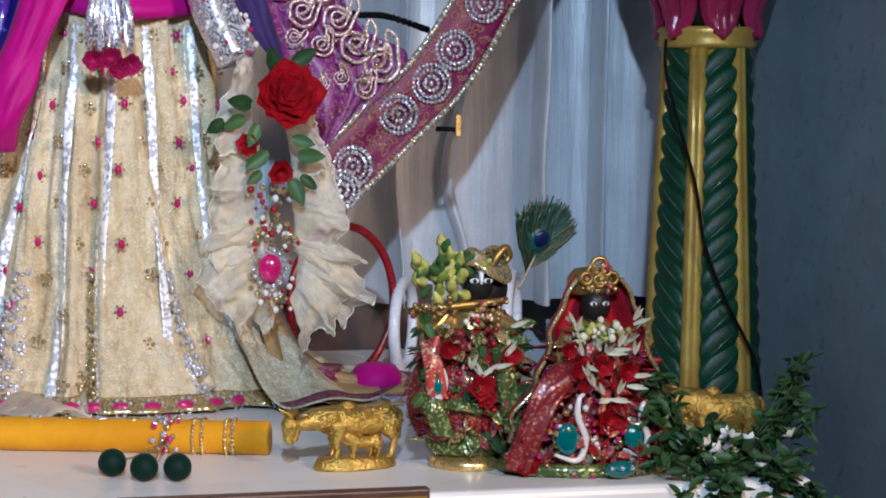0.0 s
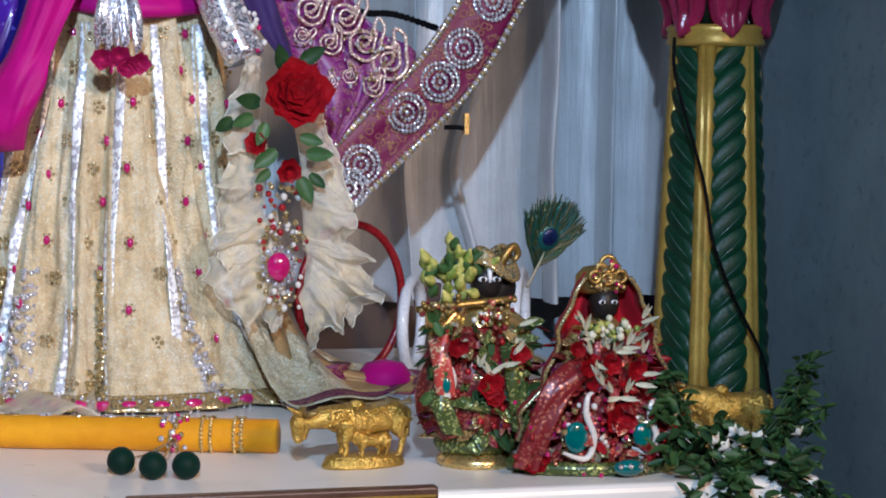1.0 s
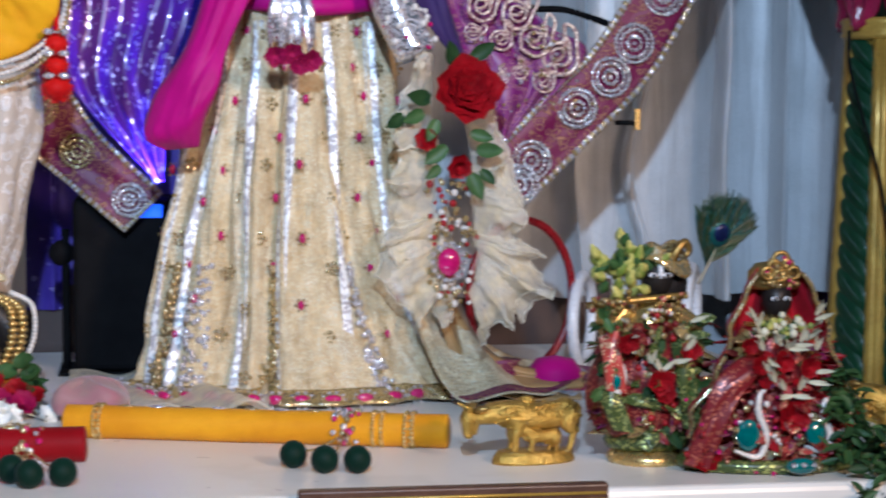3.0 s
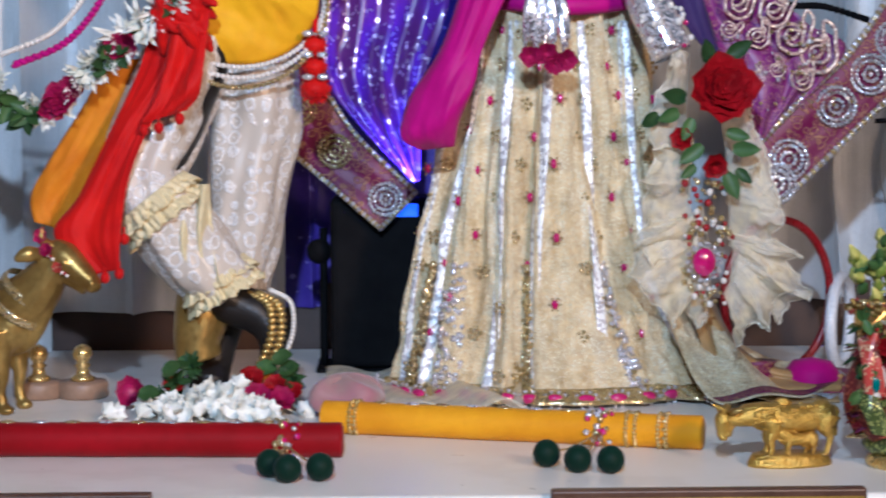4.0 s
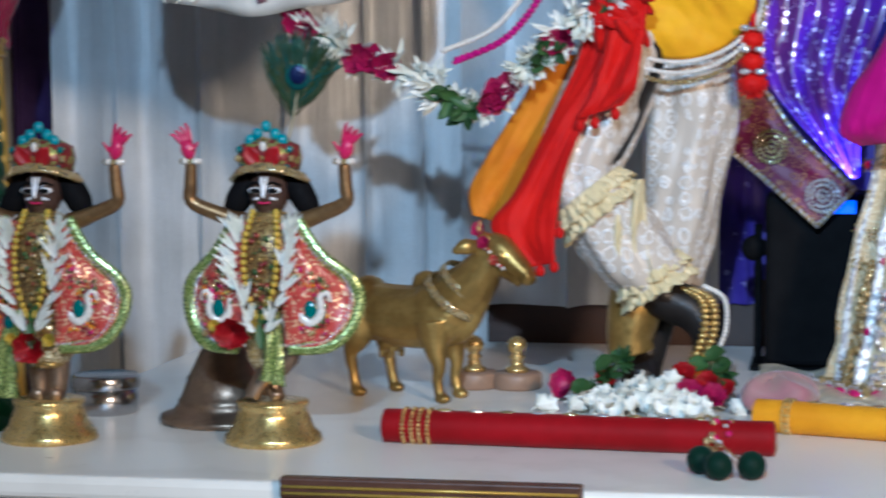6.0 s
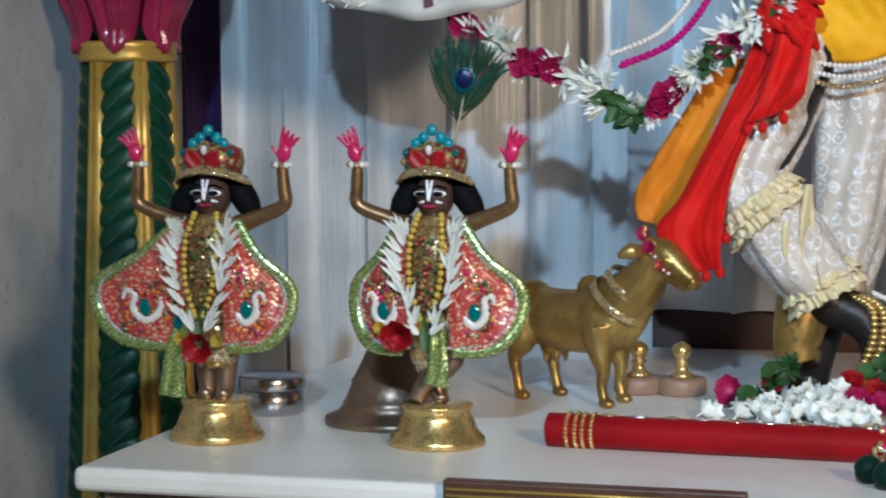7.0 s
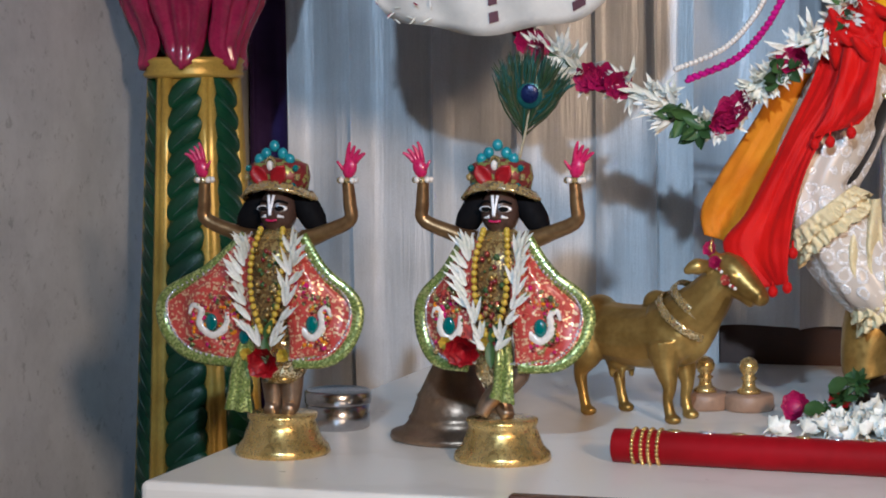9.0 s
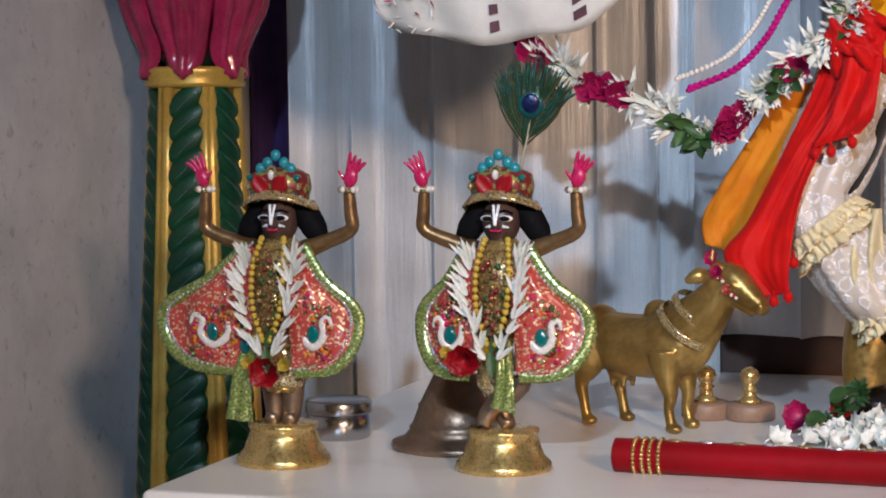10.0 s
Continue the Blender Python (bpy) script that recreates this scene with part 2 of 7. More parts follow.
BLACK = surface("black_plastic", (0.004, 0.004, 0.005), (0.007, 0.007, 0.008), 20, 200, 0.7, spec=0.06)
SKINDARK = surface("dark_stone", (0.014, 0.012, 0.012), (0.02, 0.016, 0.014), 20, 200, 0.4, spec=0.25)
PALMPINK = surface("pink_enamel", (0.62, 0.02, 0.12), (0.50, 0.012, 0.09), 40, 200, 0.3, coat=0.4)
WHITEPLASTIC = surface("white_plastic", (0.88, 0.88, 0.90), (0.84, 0.84, 0.87), 30, 200, 0.3)
REDPLASTIC = surface("red_plastic", (0.30, 0.008, 0.012), (0.24, 0.005, 0.008), 30, 200, 0.3)
CORAL = sparkle("coral_sequin_cloth", (0.52, 0.065, 0.05), (0.80, 0.55, 0.34), 330, 0.22, 0.5, 0.35)
WINE = sparkle("dark_red_sequin_cloth", (0.20, 0.012, 0.016), (0.50, 0.16, 0.10), 330, 0.22, 0.7, 0.35)
MOSS = sparkle("moss_green_sequin_cloth", (0.06, 0.09, 0.02), (0.42, 0.46, 0.16), 330, 0.28, 0.7, 0.35)
GREENSEQ = sparkle("green_gold_braid", (0.16, 0.22, 0.05), (0.60, 0.68, 0.28), 360, 0.4, 0.8, 0.3)
PINKGOLD = sparkle("pink_gold_thread", (0.55, 0.34, 0.30), (0.95, 0.82, 0.70), 420, 0.4, 0.5, 0.4)
OLDGOLDCLOTH = sparkle("dull_gold_sequin_cloth", (0.16, 0.09, 0.03), (0.55, 0.40, 0.16), 330, 0.35, 0.7, 0.35)
# violet net whose base colour also carries the stage light's blue glow
LAVENDER = sparkle("blue_glow_violet_net", (0.07, 0.04, 0.34), (0.45, 0.40, 0.95), 120, 0.015, 0.7, 0.35)

# ---- mesh helpers ----


def fresh():
    return bmesh.new()


def mark(bm, start, mi):
    bm.faces.ensure_lookup_table()
    for f in bm.faces[start:]:
        f.material_index, f.smooth = mi, True


def grid(bm, fn, nu, nv, mi=0, close_u=False):
    start = len(bm.faces)
    rows = [[bm.verts.new(fn(i / (nu if close_u else nu - 1), j / (nv - 1))) for i in range(nu)] for j in range(nv)]
    for j in range(nv - 1):
        for i in range(nu if close_u else nu - 1):
            k = (i + 1) % nu
            bm.faces.new((rows[j][i], rows[j][k], rows[j + 1][k], rows[j + 1][i]))
    mark(bm, start, mi)
    return rows


def lathe(bm, profile, seg=24, m=None, mi=0, sx=1.0, sy=1.0):
    m = m or Matrix.Identity(4)
    n = len(profile)

    def at(u, v):
        r, z = profile[round(v * (n - 1))]
        return m @ Vector((max(r, 1e-5) * math.cos(2 * math.pi * u) * sx, max(r, 1e-5) * math.sin(2 * math.pi * u) * sy, z))
    rows = grid(bm, at, seg, n, mi, True)
    start = len(bm.faces)
    bm.faces.new(list(reversed(rows[0])))
    bm.faces.new(rows[-1])
    mark(bm, start, mi)


def ellipsoid(bm, c, r, m=None, mi=0, seg=12, rings=8):
    r = (r, r, r) if isinstance(r, (int, float)) else r
    m = m or Matrix.Identity(4)
    prof = [(math.sin(math.pi * k / rings), -math.cos(math.pi * k / rings)) for k in range(rings + 1)]
    full = Matrix.Translation(c) @ m @ Matrix.Diagonal((*r, 1))
    lathe(bm, prof, seg, full, mi)


def spline(points, n):
    """Catmull-Rom through points, n samples."""
    pts = [Vector(p) for p in points]
    if len(pts) == 2:
        return [pts[0].lerp(pts[1], k / (n - 1)) for k in range(n)]
    out = []
    for k in range(n):
        s = k / (n - 1) * (len(pts) - 1)
        i = min(int(s), len(pts) - 2)
        t = s - i
        p0, p1, p2, p3 = pts[max(i - 1, 0)], pts[i], pts[i + 1], pts[min(i + 2, len(pts) - 1)]
        out.append(0.5 * (2 * p1 + (p2 - p0) * t + (2 * p0 - 5 * p1 + 4 * p2 - p3) * t * t + (3 * p1 - p0 - 3 * p2 + p3) * t ** 3))
    return out


def tube(bm, points, radii, seg=10, n=None, mi=0, flat=1.0):
    n = n or max(2, len(points) * 4)
    path = spline(points, n)
    radii = [radii] * 2 if isinstance(radii, (int, float)) else radii
    frames, side = [], None
    for k, p in enumerate(path):
        d = (path[min(k + 1, n - 1)] - path[max(k - 1, 0)]).normalized()
        if side is None:
            side = d.cross(Vector((0, 1, 0)) if abs(d.y) < 0.9 else Vector((1, 0, 0))).normalized()
        side = (side - d * side.dot(d)).normalized()
        s = k / (n - 1) * (len(radii) - 1)
        i = min(int(s), len(radii) - 2)
        frames.append((p, side, d.cross(side), radii[i] + (radii[i + 1] - radii[i]) * (s - i)))

    def at(u, v):
        p, a, b, r = frames[round(v * (n - 1))]
        return p + (a * math.cos(2 * math.pi * u) + b * math.sin(2 * math.pi * u) * flat) * r
    rows = grid(bm, at, seg, n, mi, True)
    start = len(bm.faces)
    bm.faces.new(list(reversed(rows[0])))
    bm.faces.new(rows[-1])
    mark(bm, start, mi)


def block(bm, lo, hi, bevel=0.0, m=None, mi=0):
    start = len(bm.faces)
    lo, hi = Vector(lo), Vector(hi)
    geom = bmesh.ops.create_cube(bm, size=1.0, matrix=(m or Matrix.Identity(4)) @ Matrix.Translation((lo + hi) / 2) @ Matrix.Diagonal((*(hi - lo), 1)))
    if bevel:
        edges = list({e for v in geom["verts"] for e in v.link_edges})
        bmesh.ops.bevel(bm, geom=edges, offset=bevel, segments=3, affect="EDGES", profile=0.5)
    bm.faces.ensure_lookup_table()
    for f in bm.faces[start:]:
        f.material_index = mi


def petal(bm, base, way, up, length, width, curl=0.3, mi=0, nu=5, nv=6, tip=0.0):
    """A cupped petal or leaf from base along way, its back towards up."""
    d, u = Vector(way).normalized(), Vector(up).normalized()
    s = d.cross(u).normalized()
    u = s.cross(d)
    base = Vector(base)

    def at(a, v):
        w = width * (math.sin(math.pi * min(1, 0.08 + v * 0.92)) ** 0.7) * 0.5
        if tip:
            w *= 1 - tip * v
        x = (a - 0.5) * 2
        return base + d * length * v + s * w * x + u * (length * curl * v * v + abs(x) ** 2 * w * 0.45)
    grid(bm, at, nu, nv, mi)


def flower(bm, c, face, r, n=12, mi=0, layers=3, cup=0.6, rng=random):
    """Layers of cupped petals round c, open towards face."""
    c, face = Vector(c), Vector(face).normalized()
    a = face.orthogonal().normalized()
    b = face.cross(a)
    for l in range(layers):
        k = max(4, n - l * 3)
        lift = 0.25 + cup * l / max(1, layers - 1)
        for i in range(k):
            t = 2 * math.pi * (i + 0.37 * l) / k + rng.uniform(-0.15, 0.15)
            out = a * math.cos(t) + b * math.sin(t)
            size = r * (1 - 0.22 * l) * rng.uniform(0.9, 1.08)
            petal(bm, c + face * r * 0.06 * l, out + face * lift, face, size, size * 0.95, 0.25 - 0.1 * l, mi)


def thing(name, at, label, category, group="", rz=0.0):
    ob = new(name)
    ob.matrix_world = pose(*at, 0, 0, rz)
    return tagged(ob, label, category, group)


def part(name, bm, mats, parent=None, label="", solid=0.0, m=None):
    """Links a bmesh as one mesh object, under a thing where one is given."""
    me = bpy.data.meshes.new(name)
    bmesh.ops.recalc_face_normals(bm, faces=bm.faces[:])
    bm.to_mesh(me)
    bm.free()
    for mat in mats if isinstance(mats, (list, tuple)) else [mats]:
        me.materials.append(mat)
    ob = new(name, me)
    if parent:
        ob.parent = parent
    if m is not None:
        ob.matrix_basis = m
    if label:
        tagged(ob, label)
    if solid:
        md = ob.modifiers.new("thickness", "SOLIDIFY")
        md.thickness, md.offset = solid, 0
    return ob


def wpart(name, bm, mats, parent, label="", solid=0.0):
    """A part whose mesh was laid out in the room's own metres."""
    m, up = parent.matrix_basis.copy(), parent.parent
    while up:
        m, up = up.matrix_basis @ m, up.parent
    bm.transform(m.inverted())
    return part(name, bm, mats, parent, label, solid)


def twin(ob, parent, m):
    """Another object on the same mesh."""
    o = ob.copy()
    scene.collection.objects.link(o)
    o.parent, o.matrix_basis = parent, m
    return o


def structure(name, bm, mat, label, category):
    return tagged(part(name, bm, mat), label, category, kind="structure")


# ---- the room ----
ALT = 0.9


def slab(name, lo, hi, mat, label, category, bevel=0.0):
    bm = fresh()
    block(bm, lo, hi, bevel)
    return structure(name, bm, mat, label, category)


slab("floor", (-3.2, -3.2, -0.1), (3.2, 4.1, 0.0), FLOOR, "unseen brown-grey stone floor, darkened to cut bounced light", "floor")
slab("ceiling", (-3.2, -3.2, 2.8), (3.2, 4.1, 2.9), CEIL, "unseen cream ceiling, darkened to cut bounced light", "ceiling")
slab("wall_back", (-3.0, 3.85, 0.0), (3.0, 4.0, 2.8), WALL, "grey plastered wall behind the curtains", "wall")
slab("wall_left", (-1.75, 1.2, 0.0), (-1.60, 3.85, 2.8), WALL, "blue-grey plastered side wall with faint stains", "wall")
slab("wall_right", (1.44, 1.2, 0.0), (1.60, 3.85, 2.8), SHADEDWALL, "plastered side wall with faint stains, its dim cool light put into the colour", "wall")
slab("wall_west", (-3.15, -3.0, 0.0), (-3.0, 3.85, 2.8), DIMHALL, "unseen hall wall, added in dark brown to cut bounced light", "wall")
slab("wall_east", (3.0, -3.0, 0.0), (3.15, 3.85, 2.8), DIMHALL, "unseen hall wall, added in dark brown to cut bounced light", "wall")
slab("wall_front", (-3.0, -3.15, 0.0), (3.0, -3.0, 2.8), DIMHALL, "unseen wall opposite the altar, dark brown to cut bounced light", "wall")

# ---- the altar ----
altar = thing("altar", (0, 0, 0), "long altar with a white marble top and cream stone base", "altar")
bm = fresh()
block(bm, (-1.127, 2.30, ALT - 0.032), (1.055, 3.68, ALT), 0.010)
part("marble_top", bm, MARBLE, altar, "polished white marble slab with rounded nosing")
bm = fresh()
block(bm, (-1.10, 2.335, 0.0), (1.03, 3.66, ALT - 0.032), 0.004)
part("base", bm, surface("cream_stone", (0.50, 0.42, 0.38), (0.42, 0.35, 0.33), 8, 90, 0.45), altar)
bm = fresh()
block(bm, (-0.68, 3.70, 0.0), (1.08, 3.73, 1.02), 0.003)
part("back_board", bm, WOODBACK, altar, "dark brown wooden board along the back")


def framed_panel(x0, x1):
    top = ALT + 0.011
    t = thing("framed_panel", ((x0 + x1) / 2, 2.285, top - 0.40), "dark wooden frame with a gilt line against the altar front", "panel", "frames on the altar front")
    w = (x1 - x0) / 2
    for name, lo, hi in (("frame_rail", (-w, -0.008, 0.375), (w, 0.012, 0.40)), ("frame_rail", (-w, -0.008, 0.0), (w, 0.012, 0.025)),
                         ("frame_stile", (-w, -0.008, 0.0252), (-w + 0.025, 0.012, 0.3748)), ("frame_stile", (w - 0.025, -0.008, 0.0252), (w, 0.012, 0.3748))):
        b = fresh()
        block(b, lo, hi, 0.003)
        part(name, b, WOOD, t)
    for zz in (0.381, 0.389):
        b = fresh()
        tube(b, [(-w + 0.004, -0.0085, zz), (w - 0.004, -0.0085, zz)], 0.0022, 6, 2)
        part("gilt_line", b, GOLDPAINT, t)
    b = fresh()
    block(b, (-w + 0.0255, 0.0, 0.0255), (w - 0.0255, 0.008, 0.3745))
    part("board", b, BORDER, t)


framed_panel(-0.633, -0.272)
framed_panel(0.188, 0.554)


# ---- curtains ----
def curtain(name, x0, x1, y, z0, z1, folds, depth, mat, label, seed, tie=None):
    rng = random.Random(seed)
    ph = [rng.uniform(0, 6.28) for _ in range(6)]
    amp = [rng.uniform(0.5, 1.0) for _ in range(6)]

    def at(u, v):
        z = z0 + (z1 - z0) * v
        a = 2 * math.pi * folds * (u + 0.035 * math.sin(5 * u + ph[0]) + 0.012 * math.sin(3 * v + ph[1] + 9 * u))
        f = amp[0] * math.sin(a) + 0.28 * amp[1] * math.sin(2.1 * a + ph[2]) + 0.5 * math.sin(0.47 * a + ph[3] + v)
        x = x0 + (x1 - x0) * u + depth * 0.35 * math.cos(a) * amp[2]
        d = depth
        if tie:
            g = math.exp(-((z - tie[1]) / tie[2]) ** 2) * math.exp(-((x - tie[0]) / 0.16) ** 2)
            x += (tie[0] - x) * 0.75 * g
            d *= 1 - 0.3 * g
        return Vector((x, y - d * (0.9 + f * (0.75 + 0.25 * math.sin(2.5 * v + ph[4]))) * 0.6, z))
    bm = fresh()
    grid(bm, at, int(folds * 30), 40)
    part_ob = part(name, bm, mat)
    return tagged(part_ob, label, "curtain", "altar curtains")


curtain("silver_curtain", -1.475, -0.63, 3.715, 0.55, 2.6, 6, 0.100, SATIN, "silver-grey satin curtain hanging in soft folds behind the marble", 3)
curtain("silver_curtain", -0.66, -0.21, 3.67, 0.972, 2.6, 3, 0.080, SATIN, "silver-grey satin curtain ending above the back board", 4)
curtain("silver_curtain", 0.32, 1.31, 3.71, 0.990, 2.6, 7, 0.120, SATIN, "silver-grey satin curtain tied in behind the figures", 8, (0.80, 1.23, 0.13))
curtain("violet_curtain", -0.35, 0.44, 3.72, 0.975, 2.6, 5, 0.05, LAVENDER, "sheer violet curtain dotted with sequins, blue glow put into its colour", 5)
curtain("side_drape", -1.60, -1.38, 3.80, 0.3, 2.6, 3, 0.03, PURPLE, "dark violet side drape beside the wall", 11)
curtain("side_drape", 1.27, 1.44, 3.80, 0.3, 2.6, 3, 0.03, PURPLE, "dark violet side drape beside the wall", 12)


# ---- pillars ----
# lighter green stands in for the gleam along each carved leaf's midrib
RIDGEGLEAM = surface("green_ridge_gleam", (0.07, 0.12, 0.10), (0.03, 0.08, 0.06), 60, 300, 0.25)


def pillar(x, y, turned, slim, tall):
    t = thing("pillar", (x, y, 0), "tapering gold pillar with green leaf carving and pink lotus capital", "pillar", "pillars beside the altar", turned)

    def r_at(z):
        return 0.155 - 0.0503 * min(z, 1.45)
    bm = fresh()
    lathe(bm, [(0.18, 0.0), (0.18, 0.06), (0.165, 0.09), (0.148, 0.10)] + [(r_at(z) - 0.012, z) for z in (0.12, 0.5, 0.9, 1.2, 1.43)], 36)
    part("shaft", bm, GOLDPAINT, t)
    for k in range(6):
        a = math.radians(60 * k - 90)
        bm = fresh()
        n = Vector((math.cos(a), math.sin(a), 0))
        s = Vector((-n.y, n.x, 0))

        def rib(u, v):
            z = 0.1 + v * 1.335
            w = 0.021 - 0.005 * v
            e = (u - 0.5) * 2
            return n * (r_at(z) - 0.001 - 0.010 * abs(e) ** 3 - (0.004 if abs(e) < 0.25 else 0)) + s * w * e + Vector((0, 0, z))
        grid(bm, rib, 9, 10)
        part("rib", bm, GOLDPAINT, t, solid=0.004)
    # carved leaves climb between the ribs
    leaves = {}
    low = fresh()
    for k in range(6):
        a = math.radians(60 * k - 60)
        side = 1 if k % 2 else -1
        n = Vector((math.cos(a), math.sin(a), 0))
        for j in range(35):
            z = 0.12 + j * 0.0378
            turn = Matrix.Rotation(a + math.pi / 2, 4, "Z") @ Matrix.Rotation(side * radians(50), 4, "Y")
            m = Matrix.Translation(n * (r_at(z) - 0.016) + Vector((0, 0, z))) @ turn
            sc = r_at(z) / 0.105
            if z < 0.66:
                ellipsoid(low, n * (r_at(z) - 0.016) + Vector((0, 0, z)), (0.026 * sc, 0.017, 0.036), turn, 0, 8, 6)
                continue
            if side not in leaves:
                b = fresh()
                ellipsoid(b, (0, 0, 0), (0.026, 0.0135, 0.047), None, 0, 14, 10)
                tube(b, [(0.004, -0.0095, -0.032), (0.004, -0.0142, 0.0), (0.004, -0.0100, 0.030)], [0.0005, 0.0019, 0.0005], 6, 7, 1)
                leaves[side] = part("carved_leaf", b, [GREENPAINT, RIDGEGLEAM], t, m=m @ Matrix.Diagonal((sc, 1, 1, 1)))
            else:
                twin(leaves[side], t, m @ Matrix.Diagonal((sc, 1, 1, 1)))
    tagged(part("lower_leaves", low, GREENPAINT, t), kind="stuff")
    bm = fresh()
    lathe(bm, [(0.070, 1.425), (0.086, 1.428), (0.090, 1.434), (0.086, 1.440), (0.0885, 1.444), (0.086, 1.450), (0.091, 1.456), (0.084, 1.462), (0.05, 1.463)], 36)
    part("collar", bm, GOLDPAINT, t)
    bm = fresh()
    lathe(bm, [(0.045, 1.46), (0.055, 1.47), (0.085, 1.53), (0.105, 1.62), (0.115, 1.78), (0.10, 1.80), (0.02, 1.80)], 24)
    part("capital_core", bm, surface("dark_green_core", (0.004, 0.02, 0.014), (0.006, 0.03, 0.02), 20, 200, 0.4), t)
    bm = fresh()

    def pet(u, v):
        e = (u - 0.5) * 2
        z = -0.028 + 0.33 * v
        w = 0.024 * math.sqrt(min(1, v * 12)) + 0.052 * min(1, v * 1.7) - 0.03 * max(0, v - 0.7)
        r = 0.052 + 0.084 * math.sin(min(1, v * 1.2) * math.pi / 2) + 0.026 * math.exp(-(v / 0.085) ** 2)
        swirl = e * 2.2 + 0.9 * (1 - v) * (1 if e > 0 else -1) * abs(e)
        ridge = 0.006 * math.cos(swirl * math.pi) * min(1, v * 5) + 0.002 * math.sin(30 * v + 6 * abs(e)) * min(1, v * 3)
        return Vector((w * e, -(r + 0.018 * (1 - e * e) + ridge), z))
    grid(bm, pet, 25, 34)
    first = None
    for k in range(6):
        m = pose(0, 0, 1.470, 0, 0, 60 * k + 30)
        if first is None:
            first = part("lotus_petal", bm, LOTUS, t, "glossy pink carved petal", solid=0.006, m=m)
        else:
            twin(first, t, m)
    t.scale = (slim, slim, tall)
    return t


pillar(-1.44, 3.18, 41, 0.97, 1.0)
pillar(1.245, 3.18, 27, 0.925, 1.022)

# ---- the large dressed figures ----
RNG = random.Random(7)
SX, SY = 0.255, 3.15  # the skirt's axis


def skirt_radius(v):
    """Half width of the skirt at the height share v, 0 at the floor."""
    knots = [(0, 0.288), (0.04, 0.264), (0.12, 0.234), (0.3, 0.200), (0.6, 0.170), (0.88, 0.142), (1, 0.132)]
    for (a, ra), (b, rb) in zip(knots, knots[1:]):
        if v <= b:
            return ra + (rb - ra) * (v - a) / (b - a)
    return knots[-1][1]


def on_skirt(a, v, lift=0.0):
    """A point of the skirt at the angle a and the height share v; the cloth falls in uneven folds."""
    r = skirt_radius(v) + lift
    slow = noise.noise(Vector((2.6 * math.cos(a), 2.6 * math.sin(a), 0.5 * v)))
    ph = 12 * a + 5.5 * slow + 1.4 * v
    fold = 0.020 * (1 - 0.5 * v) * (math.sin(ph) * (0.8 + 0.8 * slow) + 0.26 * math.sin(2.3 * ph + 4 * slow + 2.2 * v))
    fold += 0.007 * noise.noise(Vector((9 * math.cos(a), 9 * math.sin(a), 5 * v))) + 0.004 * noise.noise(Vector((26 * math.cos(a), 26 * math.sin(a), 13 * v)))
    c = math.cos(a)
    side = 1.0 - 0.10 * math.sin(math.pi * v) if c > 0 else 1.0 + 0.11 * math.sin(math.pi * min(1, v * 1.25))
    side += (0.27 * (1 - v) ** 4.5) if c > 0 else -0.06 * (1 - v) ** 7
    return Vector((SX + 0.012 + (r + fold) * c * side, SY + (r * 0.62 + fold) * math.sin(a), ALT + 0.006 + 0.615 * v))


skirt = thing("skirt", (SX, SY, ALT), "long pleated cream tissue skirt with silver strips and pink gems", "skirt")
bm = fresh()
grid(bm, lambda u, v: on_skirt(2 * math.pi * u, v), 300, 70, 0, True)
wpart("skirt_cloth", bm, CREAM, skirt)
for deg in (-161, -141, -119, -97, -76, -47):
    a0 = radians(deg)
    bm = fresh()
    low = 0.03 if deg % 2 else 0.02
    grid(bm, lambda u, v: on_skirt(a0 + 0.10 * math.sin(2.6 * v + deg) * (1 - v) + (u - 0.5) * (0.062 + 0.034 * v), low + v * (0.93 - low), 0.006), 5, 60)
    wpart("silver_strip", bm, STRIP, skirt, "strip of silver sequins", 0.002)
for deg in (-150, -133, -70, -40, -104):
    a0 = radians(deg)
    bm = fresh()
    for k in range(90):
        v = 0.03 + 0.30 * RNG.random() ** 1.3
        w = 0.06 * (1.15 - v * 2.2)
        ellipsoid(bm, on_skirt(a0 + RNG.uniform(-w, w), v, 0.008), RNG.uniform(0.003, 0.0065), None, 0, 6, 4)
    wpart("sequin_spray", bm, GEMSILVER if deg in (-133, -70) else GOLDSEQ, skirt, "spray of gold and silver sequins")
gem = None
for row in range(11):
    for k in range(9):
        a = radians(-172 + k * 20 + (10 if row % 2 else 0) + RNG.uniform(-3, 3))
        p = on_skirt(a, 0.07 + row * 0.083 + RNG.uniform(-0.012, 0.012), 0.004)
        if gem is None or len(gem) < 2:
            bm = fresh()
            if gem is None:
                ellipsoid(bm, (0, 0, 0), (0.0055, 0.004, 0.0075), None, 0, 8, 6)
                for s in range(6):
                    ellipsoid(bm, (0.008 * math.cos(s * 1.047), 0, 0.010 * math.sin(s * 1.047)), 0.0022, None, 1, 5, 4)
                gem = [part("sewn_gem", bm, [PINKGEM, GOLDSEQ], skirt, m=Matrix.Translation(p - Vector((SX, SY, ALT))))]
            else:
                for s in range(5):
                    ellipsoid(bm, (0.008 * math.cos(s * 1.257), 0, 0.008 * math.sin(s * 1.257)), (0.0035, 0.002, 0.0035), None, 0, 6, 4)
                ellipsoid(bm, (0, -0.001, 0), 0.0025, None, 0, 6, 4)
                gem.append(part("sewn_flower", bm, [GOLDSEQ], skirt, m=Matrix.Translation(p - Vector((SX, SY, ALT)))))
        else:
            twin(gem[(row + k) % 2], skirt, Matrix.Translation(p - Vector((SX, SY, ALT))))
bm = fresh()
grid(bm, lambda u, v: on_skirt(math.pi * (1 + u), 0.0 + 0.035 * v, 0.006 + 0.012 * (1 - v)), 160, 5)
